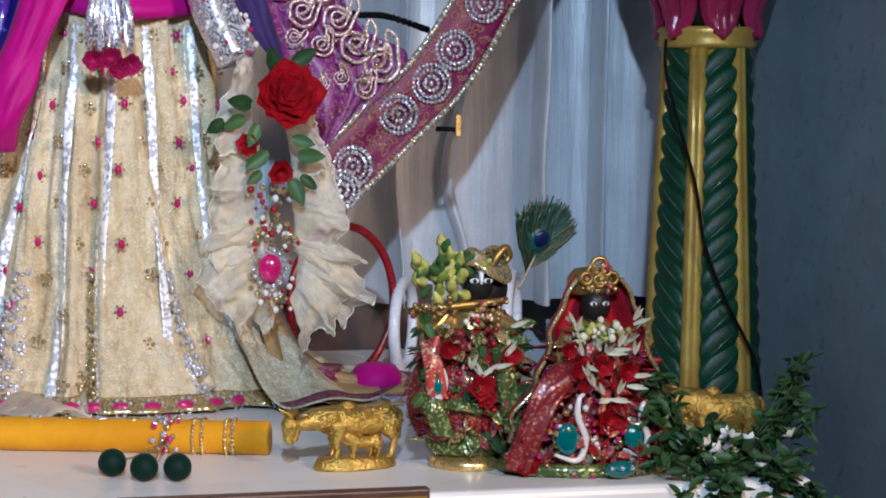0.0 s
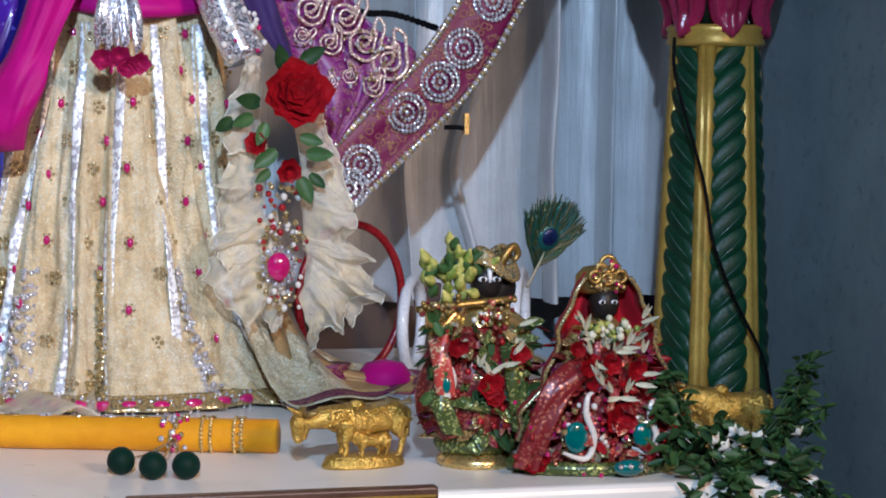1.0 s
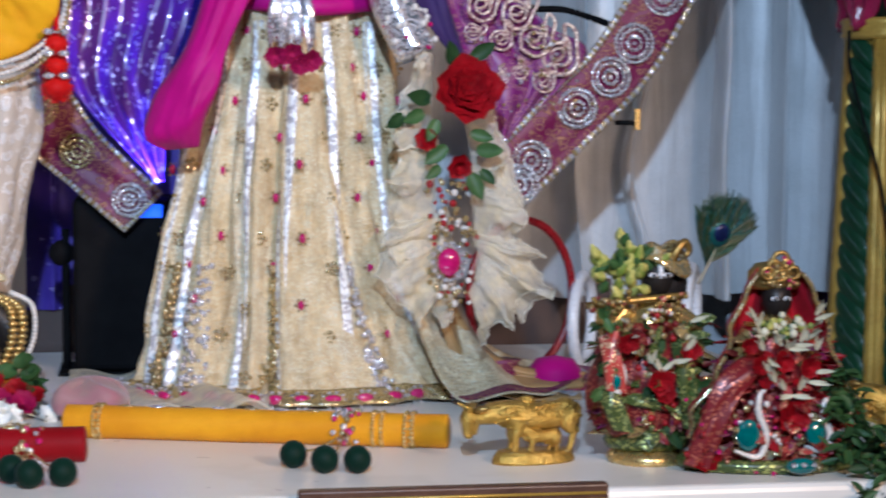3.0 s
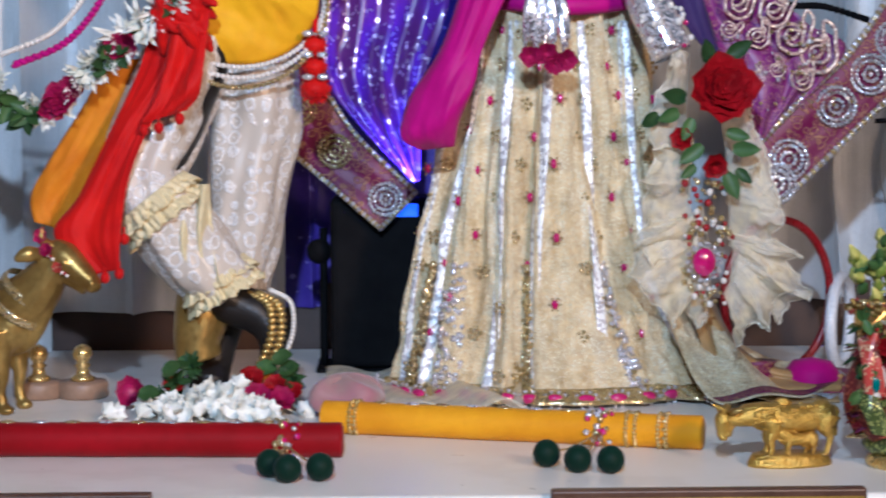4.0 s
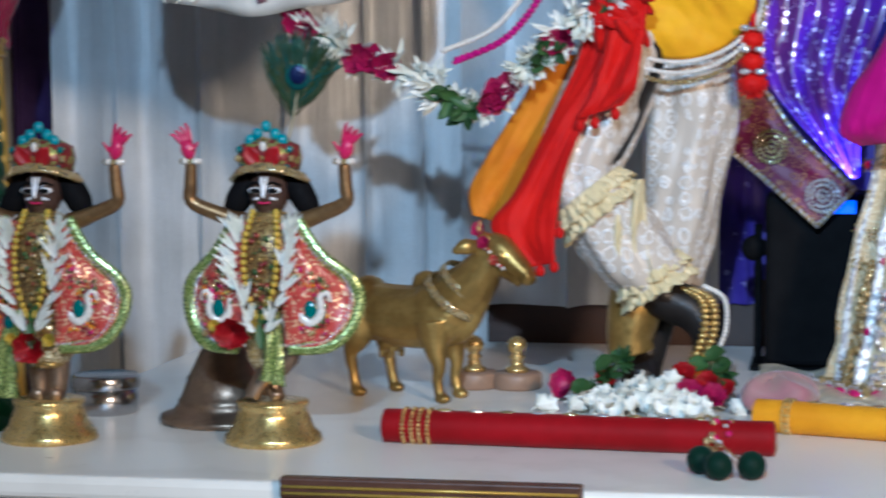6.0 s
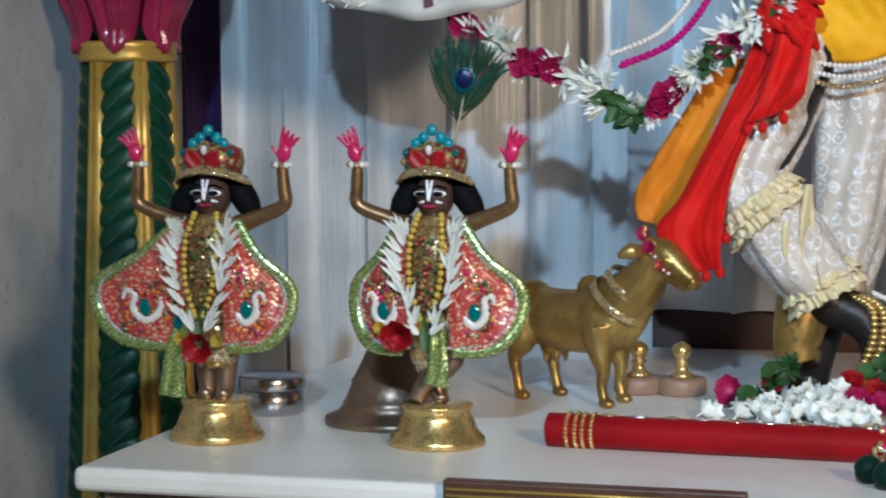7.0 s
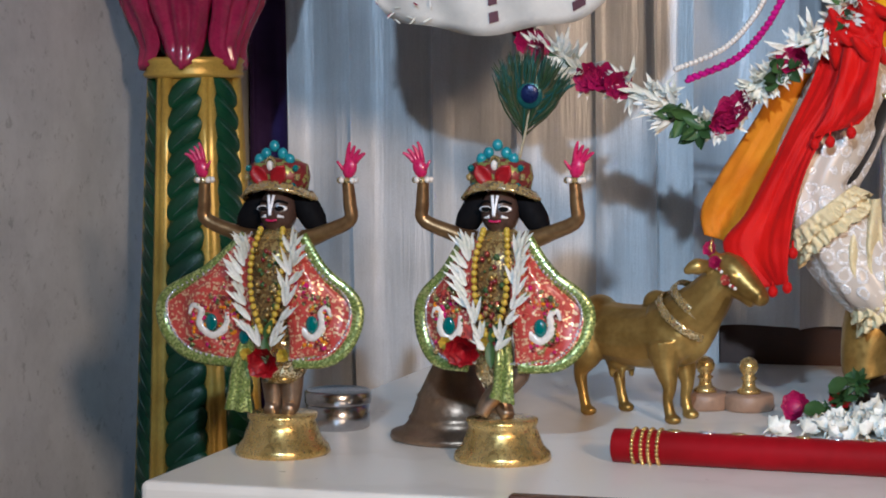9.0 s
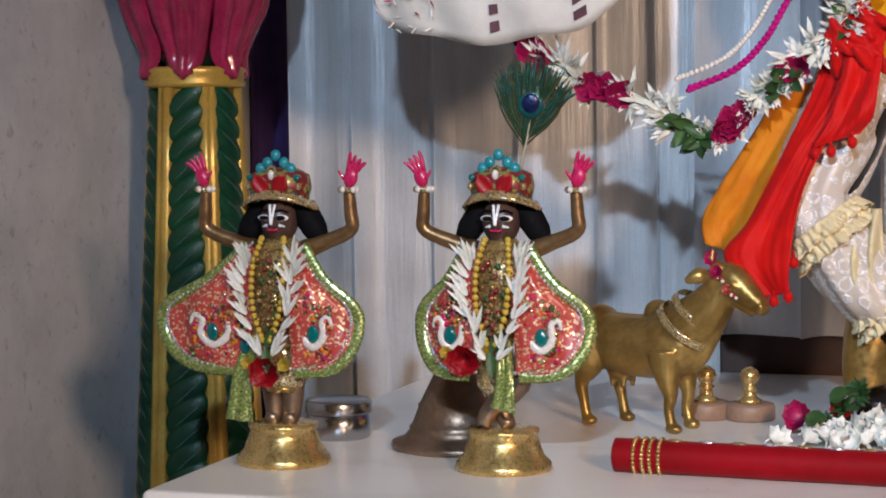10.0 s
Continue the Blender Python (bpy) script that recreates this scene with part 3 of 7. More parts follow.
wpart("hem_border", bm, GOLDSEQ, skirt, "sequined border along the hem", 0.002)
hem = None
for k in range(24):
    a = radians(-176 + k * 7.5)
    m = Matrix.Translation(on_skirt(a, 0.012, 0.022) - Vector((SX, SY, ALT))) @ Matrix.Rotation(a + math.pi / 2, 4, "Z")
    if hem is None:
        bm = fresh()
        ellipsoid(bm, (0, 0, 0), (0.0145, 0.006, 0.008), None, 0, 10, 6)
        for s in range(10):
            ellipsoid(bm, (0.018 * math.cos(s * 0.628), 0, 0.0115 * math.sin(s * 0.628)), 0.0032, None, 1, 5, 4)
        hem = part("hem_gem", bm, [PINKGEM, GEMSILVER], skirt, "oval pink gem in a ring of beads", m=m)
    else:
        twin(hem, skirt, m)


def sheet_thing(name, label, category, fn, nu, nv, mat, solid=0.003, mi=0):
    bm = fresh()
    grid(bm, fn, nu, nv, mi)
    return tagged(part(name, bm, mat, None, "", solid), label, category)


def strip(left, right, ripple=0.006, waves=3, seed=0, puff=0.0):
    """A sheet between two edges, gently rippled."""
    la, ra = spline(left, 41), spline(right, 41)
    deep = min(0.010, ripple * 2.4, 0.055 * (la[20] - ra[20]).length)

    def at(u, v):
        i = round(v * 40)
        p = la[i].lerp(ra[i], u)
        p = p + Vector((0, ripple * math.sin(2 * math.pi * waves * u + 4 * v + seed) + ripple * 0.6 * math.sin(9 * v + 5 * u + seed) - puff * math.sin(math.pi * u) * math.sin(math.pi * v), 0))
        crease = noise.noise(Vector((5 * u + 1.5 * v, seed, 2.2 * v))) + 0.6 * noise.noise(Vector((13 * u - 3 * v, seed + 5, 5 * v)))
        return p + Vector((0.3 * crease, crease, 0)) * deep
    return at


# train of the skirt and folded cloth beside it
def train(u, v):
    a = radians(-62 + 68 * u)
    r = 0.20 + 0.20 * v + 0.05 * u * v
    z = ALT + 0.012 + 0.19 * (1 - v) ** 2.2 * (0.6 + 0.4 * math.cos(3 * u)) + 0.012 * (1 + math.sin(18 * u + 5 * v)) * (1 - v * 0.6)
    return Vector((SX + 0.05 + r * math.cos(a), SY + 0.02 + r * 0.75 * math.sin(a), z))


sheet_thing("skirt_train", "cream and gold tissue train spread on the marble", "cloth", train, 70, 22, CREAM)
bm = fresh()
grid(bm, lambda u, v: train(u, 0.86 + 0.14 * v) + Vector((0, 0, 0.004)), 70, 5)
tagged(part("train_border", bm, BORDER, None, "", 0.002), "pink and gold embroidered border of the train", "border")
sheet_thing("spread_hem", "cream net hem cloth spread flat on the marble", "cloth",
            lambda u, v: Vector((-0.10 + 0.30 * u, 2.90 + 0.42 * v - 0.10 * u, ALT + 0.008 + 0.012 * (1 + math.sin(16 * u + 7 * v)) * (0.3 + u))), 50, 24, NET)
sheet_thing("net_roll", "crumpled pink net roll beside the petals", "cloth",
            lambda u, v: Vector((-0.06 + 0.055 * math.cos(6.283 * u) * math.sin(math.pi * v), 2.90 + 0.05 * math.sin(6.283 * u) * math.sin(math.pi * v) + 0.01 * math.sin(20 * u), ALT + 0.03 - 0.028 * math.cos(math.pi * v) + 0.004 * math.sin(25 * u + 9 * v))), 40, 16,
            cloth("dusty_pink_net", (0.42, 0.16, 0.20), (0.34, 0.22, 0.20), 0.5, 0.3))
sheet_thing("tan_cloth_fold", "tan silk cloth fold with dark dots", "cloth",
            strip([(0.50, 3.08, 1.06), (0.54, 3.07, 0.98), (0.60, 3.05, 0.945), (0.70, 3.05, 0.935)], [(0.46, 3.0, 1.03), (0.50, 2.99, 0.94), (0.58, 2.98, 0.905), (0.68, 2.98, 0.902)], 0.008, 2, 1),
            14, 41, surface("tan_silk", (0.45, 0.26, 0.10), (0.36, 0.20, 0.075), 30, 300, 0.4))

# magenta sash and belt
sheet_thing("magenta_sash", "puffed magenta silk sash hanging at the hip", "sash",
            strip([(0.125, 3.0, 1.56), (0.085, 2.99, 1.44), (0.035, 2.99, 1.36), (0.022, 2.98, 1.305), (0.05, 2.99, 1.285)], [(0.20, 3.0, 1.56), (0.145, 2.97, 1.44), (0.130, 2.96, 1.38), (0.108, 2.96, 1.33), (0.10, 2.98, 1.29)], 0.003, 1.2, 2, 0.03),
            18, 41, MAGENTA, 0.004)
sheet_thing("waist_belt", "magenta silk waistband above the cream skirt", "belt",
            lambda u, v: Vector((SX + 0.012 + 0.140 * math.cos(math.pi * (1 + u)), SY + 0.108 * math.sin(math.pi * (1 + u)) - 0.006 * math.sin(3 * math.pi * v), 1.492 + 0.07 * v + 0.006 * math.sin(9 * u))), 50, 8, MAGENTA, 0.006)
bm = fresh()
lathe(bm, [(0.10, 0.0), (0.112, 0.05), (0.115, 0.2), (0.10, 0.35), (0.04, 0.5), (0.05, 0.62), (0.03, 0.70)], 32, Matrix.Translation((SX - 0.01, SY + 0.02, 1.50)), 0, 1.0, 0.7)
for dx in (-0.06, 0.07):
    tube(bm, [(SX + dx, SY, ALT + 0.01), (SX + dx * 0.8, SY, 1.2), (SX + dx * 0.7, SY, 1.5)], 0.045, 12, 6)
tagged(part("goddess_statue", bm, surface("pale_marble_figure", (0.55, 0.48, 0.44), (0.5, 0.43, 0.40), 10, 100, 0.3)), "pale stone standing figure under dress and veil", "statue")

bouquet = thing("waist_tassel", (0.235, 2.95, 1.36), "silver tinsel tassel ending in small dark pink roses", "tassel")
bm = fresh()
for k in range(26):
    dx = RNG.uniform(-0.03, 0.03)
    tube(bm, [(0.236 + dx * 0.3, 2.975, 1.56), (0.236 + dx, 2.965 + RNG.uniform(-0.01, 0.01), 1.49), (0.238 + dx * 1.1, 2.96, 1.435 + RNG.uniform(-0.01, 0.015))], [0.003, 0.005, 0.002], 5, 7)
wpart("tinsel", bm, GEMSILVER, bouquet)
for dx, dz in ((-0.024, 0.0), (0.0, 0.004), (0.028, -0.006), (0.012, -0.012)):
    bm = fresh()
    flower(bm, (0.236 + dx, 2.955, 1.423 + dz), (0.2 * dx * 20, -1, -0.2), 0.019, 8, 0, 3, 0.7, RNG)
    wpart("small_rose", bm, PINKPETAL, bouquet)

# flower spray with ruffles at the hip
spray = thing("flower_spray", (0.48, 2.98, 1.0), "ruffled cream net rosette with red rose and artificial leaves", "flower spray")


EDGE = sparkle("gold_thread_edge", (0.80, 0.74, 0.60), (0.97, 0.92, 0.78), 500, 0.4, 0.6, 0.35)


def ruffle(gather, rim, waves, seed, swing=0.020):
    """A gathered frill between its sewn line and its free rim, which swings to and fro."""
    ga, ri = spline(gather, 121), spline(rim, 121)

    def at(u, v):
        i = round(u * 120)
        q = noise.noise_vector(Vector((1.3 * waves * u, 0.8 * v, seed * 3.3)))
        w = 2 * math.pi * waves * 0.85 * u + seed + 2.2 * q.x
        out = ri[i] - ga[i]
        along = (ri[min(120, i + 1)] - ri[max(0, i - 1)]).normalized()
        p = ga[i] + out * v * (1 + 0.07 * v * math.sin(w + 0.8) + 0.14 * q.y * v)
        p += along * (0.007 * v * v * math.cos(w))
        p.y -= 0.030 * math.sin(math.pi * 0.7 * v) + swing * v * math.sin(w) + 0.010 * q.z
        return p + noise.noise_vector(Vector((14 * u, 6 * v, seed))) * 0.009 * v
    return at


for gather, rim, w, sd in (([(0.455, 3.0, 1.425), (0.45, 3.0, 1.34), (0.46, 3.0, 1.24)], [(0.435, 3.0, 1.435), (0.392, 3.0, 1.34), (0.405, 3.0, 1.22)], 2.2, 0),
                           ([(0.46, 2.99, 1.30), (0.455, 2.99, 1.22), (0.46, 2.99, 1.14)], [(0.400, 2.99, 1.29), (0.382, 2.99, 1.21), (0.400, 2.99, 1.11)], 2.4, 2),
                           ([(0.46, 2.98, 1.19), (0.46, 2.98, 1.14), (0.47, 2.98, 1.09)], [(0.385, 2.98, 1.17), (0.365, 2.98, 1.10), (0.425, 2.98, 1.025)], 3, 4),
                           ([(0.50, 3.0, 1.33), (0.51, 3.0, 1.27), (0.51, 3.0, 1.20)], [(0.540, 3.0, 1.345), (0.572, 3.0, 1.27), (0.565, 3.0, 1.16)], 1.6, 1),
                           ([(0.50, 2.98, 1.25), (0.51, 2.98, 1.20), (0.51, 2.98, 1.14)], [(0.555, 2.98, 1.26), (0.580, 2.98, 1.18), (0.565, 2.98, 1.10)], 2.0, 3),
                           ([(0.505, 2.97, 1.16), (0.515, 2.97, 1.13), (0.51, 2.97, 1.09)], [(0.585, 2.97, 1.15), (0.620, 2.97, 1.09), (0.585, 2.97, 1.03)], 2.6, 5),
                           ([(0.52, 2.96, 1.13), (0.515, 2.96, 1.10), (0.50, 2.96, 1.07)], [(0.600, 2.96, 1.07), (0.560, 2.96, 1.03), (0.520, 2.96, 0.995)], 2.0, 8),
                           ([(0.475, 3.01, 1.20), (0.485, 3.01, 1.14), (0.49, 3.01, 1.08)], [(0.420, 3.01, 1.12), (0.440, 3.01, 1.05), (0.480, 3.01, 1.02)], 2.4, 9)):
    bm = fresh()
    fn = ruffle(gather, rim, w, sd)
    grid(bm, fn, 121, 18)
    piece = wpart("net_ruffle", bm, NET, spray, "gathered cream net ruffle", 0.0005)
    bm = fresh()
    tube(bm, [fn(k / 60, 1.0) for k in range(61)], 0.0013, 5, 150)
    wpart("thread_edge", bm, EDGE, piece, "gold thread edge")
for c, f, r, n in (((0.492, 2.935, 1.372), (0.05, -1, 0.15), 0.056, 11), ((0.438, 2.95, 1.30), (-0.4, -1, 0.0), 0.020, 7), ((0.482, 2.945, 1.262), (0.1, -1, -0.3), 0.024, 7)):
    bm = fresh()
    flower(bm, c, f, r, n, 0, 5 if r > 0.05 else 3, 1.3, RNG)
    wpart("red_rose", bm, REDPETAL, spray, "red cloth rose")
for x, z, dx, dz, l in ((0.475, 1.41, -0.3, 1, 0.06), (0.50, 1.42, 0.8, 0.6, 0.065), (0.44, 1.36, -1, -0.1, 0.06), (0.43, 1.34, -1, -0.6, 0.055), (0.45, 1.33, -0.6, -1, 0.05), (0.40, 1.335, -1, -0.7, 0.05),
                        (0.50, 1.31, 1, -0.2, 0.05), (0.465, 1.29, -0.8, -0.6, 0.05), (0.51, 1.285, 1, -0.3, 0.055), (0.455, 1.26, -0.8, -0.8, 0.045), (0.50, 1.25, 0.5, -1, 0.055), (0.515, 1.255, 1, -0.7, 0.04)):
    bm = fresh()
    l *= RNG.uniform(0.65, 0.9)
    petal(bm, (x, 2.945, z), (dx, RNG.uniform(-0.5, 0.1), dz + RNG.uniform(-0.3, 0.3)), (0, -1, 0), l, l * 0.62, RNG.uniform(-0.1, 0.3), 0, 5, 7, 0.3)
    wpart("cloth_leaf", bm, LEAF if RNG.random() < 0.6 else DARKLEAF, spray)
bm = fresh()
for k in range(120):
    z = 1.05 + 0.19 * RNG.random()
    ellipsoid(bm, (0.472 + RNG.gauss(0, 0.018), 2.955 + RNG.uniform(-0.012, 0.01), z), RNG.uniform(0.003, 0.006), None, RNG.choice((0, 0, 1, 2)), 6, 4)
wpart("bead_tuft", bm, [GOLDSEQ, REDPETAL, PEARL], spray, "cluster of gold, red and pearl beads")
bm = fresh()
ellipsoid(bm, (0.468, 2.94, 1.118), (0.018, 0.008, 0.021), None, 0, 14, 8)
for s in range(14):
    ellipsoid(bm, (0.468 + 0.024 * math.cos(s * 0.449), 2.942, 1.118 + 0.027 * math.sin(s * 0.449)), 0.0045, None, 1, 6, 5)
wpart("brooch", bm, [PINKGEM, GEMSILVER], spray, "oval pink stone brooch")

# sleeve and hanging ornament above the spray
bm = fresh()
tube(bm, [(0.375, 3.02, 1.58), (0.392, 3.0, 1.50), (0.425, 2.98, 1.425)], [0.035, 0.034, 0.03], 16, 12)
sleeve = tagged(part("beaded_sleeve", bm, GEMSILVER), "silver beaded sleeve end with pink beads", "sleeve")
bm = fresh()
for k in range(40):
    t = RNG.random()
    a = RNG.uniform(3.3, 6.1)
    ellipsoid(bm, (0.375 + 0.05 * t + 0.036 * math.cos(a), 3.02 - 0.04 * t + 0.036 * math.sin(a), 1.58 - 0.155 * t), RNG.uniform(0.003, 0.006), None, RNG.choice((0, 1, 1)), 6, 4)
tagged(wpart("bead_trim", bm, [PINKGEM, PEARL], sleeve, "pink and white beads sewn on the sleeve"), kind="stuff")

# violet veil with its broad brocade border
veil = thing("veil", (0.62, 3.2, 1.19), "purple and maroon brocade veil with silver medallions", "veil")
VE_OUT = [(1.00, 3.16, 1.70), (0.905, 3.15, 1.535), (0.82, 3.14, 1.395), (0.715, 3.13, 1.29), (0.612, 3.12, 1.192)]
VE_IN = [(0.90, 3.15, 1.72), (0.803, 3.14, 1.545), (0.728, 3.13, 1.435), (0.655, 3.12, 1.365), (0.575, 3.11, 1.285)]
VE_LEFT = [(0.45, 3.12, 1.72), (0.455, 3.11, 1.54), (0.485, 3.10, 1.45), (0.53, 3.09, 1.37), (0.568, 3.09, 1.285)]
VE_MID = [(0.62, 3.13, 1.72), (0.612, 3.13, 1.54), (0.655, 3.13, 1.475), (0.715, 3.125, 1.43), (0.600, 3.115, 1.305)]
bm = fresh()
grid(bm, strip(VE_IN, VE_OUT, 0.003, 1, 0), 12, 41)
wpart("border_band", bm, BORDER, veil, "maroon border woven with gold", 0.003)
bm = fresh()
grid(bm, strip(VE_LEFT, VE_MID, 0.007, 3, 2), 26, 41)
wpart("veil_cloth", bm, PURPLEBROC, veil, "", 0.002)
for edge in (VE_OUT, VE_IN):
    bm = fresh()
    path = spline(edge, 90)
    for k, p in enumerate(path):
        ellipsoid(bm, p + Vector((0, -0.004, 0)), (0.006, 0.004, 0.006), None, k % 2, 6, 4)
    wpart("edge_beading", bm, [GOLDSEQ, GEMSILVER], veil, "row of gold and silver edge beads")
lo, li = spline(VE_OUT, 41), spline(VE_IN, 41)
for i, f in ((5, 0.5), (11, 0.5), (17, 0.52), (22, 0.5), (28, 0.52), (36, 0.45), (39, 0.3)):
    c = lo[i].lerp(li[i], f) + Vector((0, -0.008, 0))
    bm = fresh()
    for ring in (0.0, 0.011, 0.022, 0.030):
        k = max(1, int(ring * 950))
        for s in range(k):
            ellipsoid(bm, c + Vector((ring * math.cos(6.283 * s / k), 0, ring * math.sin(6.283 * s / k))), (RNG.uniform(0.003, 0.0046), 0.002, RNG.uniform(0.003, 0.0046)), None, 0, 6, 4)
    wpart("medallion", bm, GEMSILVER, veil, "round silver sequin medallion")


def paisley(parent, c, s, rot, mat):
    """A curled drop of beads and cord."""
    bm = fresh()
    m = Matrix.Translation(c) @ Matrix.Rotation(rot, 4, "Y")
    outline = [(0.0, 0, -1.0), (0.75, 0, -0.6), (0.85, 0, 0.15), (0.35, 0, 0.7), (-0.2, 0, 1.25), (-0.75, 0, 1.2), (-0.55, 0, 0.85), (-0.2, 0, 0.55), (-0.65, 0, 0.1), (-0.7, 0, -0.55), (0.0, 0, -1.0)]
    tube(bm, [m @ (Vector(p) * s) for p in outline], s * 0.10, 6, 44)
    tube(bm, [m @ (Vector(p) * s * 0.55) for p in outline], s * 0.08, 6, 36)
    for k in range(5):
        ellipsoid(bm, m @ (Vector((0.1 * math.sin(k), 0, -0.4 + 0.2 * k)) * s), s * 0.12, None, 0, 6, 4)
    wpart("paisley", bm, mat, parent, "couched paisley motif")


for x, z, s, r in ((0.575, 1.545, 0.026, 1.4), (0.510, 1.545, 0.022, 0.6), (0.545, 1.505, 0.026, 1.1), (0.602, 1.495, 0.028, 1.2), (0.575, 1.455, 0.020, 0.8), (0.632, 1.455, 0.030, 1.0), (0.672, 1.430, 0.034, 0.7), (0.605, 1.405, 0.014, 0.4),
                   (0.645, 1.390, 0.020, 0.9), (0.530, 1.465, 0.015, 1.6), (0.575, 1.395, 0.012, 0.3)):
    paisley(veil, (x, 3.090 + max(0, x - 0.55) * 0.12, z), s, r, PINKGOLD)
for z0, n in ((1.445, 30), (1.40, 26), (1.35, 20)):
    bm = fresh()
    for k in range(n):
        ellipsoid(bm, (0.515 + (1.445 - z0) * 0.55 + RNG.uniform(0, 0.16), 3.088, z0 + RNG.gauss(0, 0.016)), RNG.uniform(0.0018, 0.0036), None, RNG.randrange(2), 6, 4)
    wpart("bead_embroidery", bm, [GEMSILVER, GOLDSEQ], veil, "scattered sewn sequins")
sheet_thing("violet_scarf", "dark violet silk scarf edge over the shoulder", "scarf",
            strip([(0.40, 3.08, 1.70), (0.42, 3.07, 1.56), (0.45, 3.06, 1.48), (0.49, 3.06, 1.43)], [(0.45, 3.09, 1.70), (0.47, 3.08, 1.56), (0.50, 3.07, 1.46), (0.51, 3.07, 1.43)], 0.006, 1, 3), 10, 41, PURPLE)
beads = thing("bead_string", (0.62, 3.3, 1.50), "string of small black beads", "beads")
bead = None
for p in spline([(0.62, 3.3, 1.545), (0.66, 3.3, 1.512), (0.72, 3.3, 1.508), (0.79, 3.3, 1.487)], 26):
    m = Matrix.Translation(p - Vector((0.62, 3.3, 1.50)))
    if bead is None:
        bm = fresh()
        ellipsoid(bm, (0, 0, 0), (0.0065, 0.006, 0.006), None, 0, 8, 6)
        bead = part("bead", bm, BLACK, beads, m=m)
    else:
        twin(bead, beads, m)
bm = fresh()
tube(bm, [(0.775, 3.17, 1.322), (0.80, 3.165, 1.322), (0.815, 3.165, 1.318)], 0.004, 8, 5, 0)
block(bm, (0.806, 3.158, 1.310), (0.815, 3.172, 1.345), 0.001, None, 1)
tagged(part("veil_clip", bm, [BLACK, BRASS]), "small black and brass clip on the veil edge", "clip")

# piece of the veil between the two figures
veil2 = thing("veil_end", (-0.05, 3.2, 1.16), "blue-violet net veil end with maroon gold border", "veil")
bm = fresh()
grid(bm, strip([(-0.13, 3.24, 1.72), (-0.12, 3.24, 1.54), (-0.11, 3.23, 1.42), (-0.06, 3.22, 1.34), (0.045, 3.22, 1.23)], [(0.12, 3.25, 1.72), (0.11, 3.25, 1.54), (0.07, 3.24, 1.42), (0.06, 3.23, 1.34), (0.055, 3.22, 1.23)], 0.010, 4, 1), 30, 41)
wpart("veil_cloth", bm, VEIL, veil2, "", 0.002)
B_TOP = [(-0.17, 3.19, 1.47), (-0.115, 3.18, 1.405), (-0.05, 3.17, 1.31), (0.048, 3.16, 1.215)]
B_LOW = [(-0.21, 3.19, 1.36), (-0.158, 3.18, 1.285), (-0.09, 3.17, 1.225), (-0.010, 3.16, 1.155)]
bm = fresh()
grid(bm, strip(B_TOP, B_LOW, 0.003, 1, 0), 12, 41)
wpart("border_band", bm, BORDER, veil2, "maroon border woven with gold", 0.003)
bm = fresh()
for k, p in enumerate(spline(B_LOW, 60) + spline(B_TOP, 60) + spline([B_TOP[-1], B_LOW[-1]], 20)):
    ellipsoid(bm, p + Vector((0, -0.004, 0)), (0.005, 0.004, 0.005), None, k % 2, 6, 4)
wpart("edge_beading", bm, [GOLDSEQ, GEMSILVER], veil2)
lo, li = spline(B_LOW, 41), spline(B_TOP, 41)
for i, mat in ((12, GOLDSEQ), (24, GOLDSEQ), (36, GEMSILVER)):
    c = lo[i].lerp(li[i], 0.5) + Vector((0, -0.008, 0))
    bm = fresh()
    for ring in (0.0, 0.009, 0.018, 0.026):
        k = max(1, int(ring * 950))
        for s in range(k):
            ellipsoid(bm, c + Vector((ring * math.cos(6.283 * s / k), 0, ring * math.sin(6.283 * s / k))), (RNG.uniform(0.003, 0.0046), 0.002, RNG.uniform(0.003, 0.0046)), None, 0, 6, 4)
    wpart("medallion", bm, mat, veil2, "round sequin medallion")

# ---- flute player: legs in brocade, crossed foot ----
bm = fresh()
tube(bm, [(-0.20, 3.08, 1.48), (-0.195, 3.07, 1.38), (-0.195, 3.06, 1.25), (-0.215, 3.06, 1.12), (-0.25, 3.05, 1.03), (-0.27, 3.04, 0.95), (-0.275, 3.0, 0.915)], [0.045, 0.042, 0.038, 0.034, 0.032, 0.028, 0.03], 16, 24, 0)
tube(bm, [(-0.26, 3.02, 1.46), (-0.31, 2.98, 1.33), (-0.345, 2.95, 1.22), (-0.30, 2.96, 1.13), (-0.245, 2.97, 1.06), (-0.195, 2.97, 1.035), (-0.172, 2.96, 1.0), (-0.175, 2.95, 0.955), (-0.185, 2.94, 0.935)], [0.04, 0.04, 0.036, 0.034, 0.034, 0.032, 0.024, 0.018, 0.012], 16, 32, 0)
# torso above the view is widened so that it shades the curtain behind
lathe(bm, [(0.05, 0), (0.075, 0.06), (0.10, 0.11), (0.18, 0.17), (0.19, 0.32), (0.16, 0.45), (0.05, 0.55), (0.07, 0.66), (0.03, 0.78)], 28, Matrix.Translation((-0.21, 3.1, 1.44)), 0, 1, 0.7)
tagged(part("flute_player_statue", bm, SKINDARK), "black stone standing figure with one foot crossed", "statue")


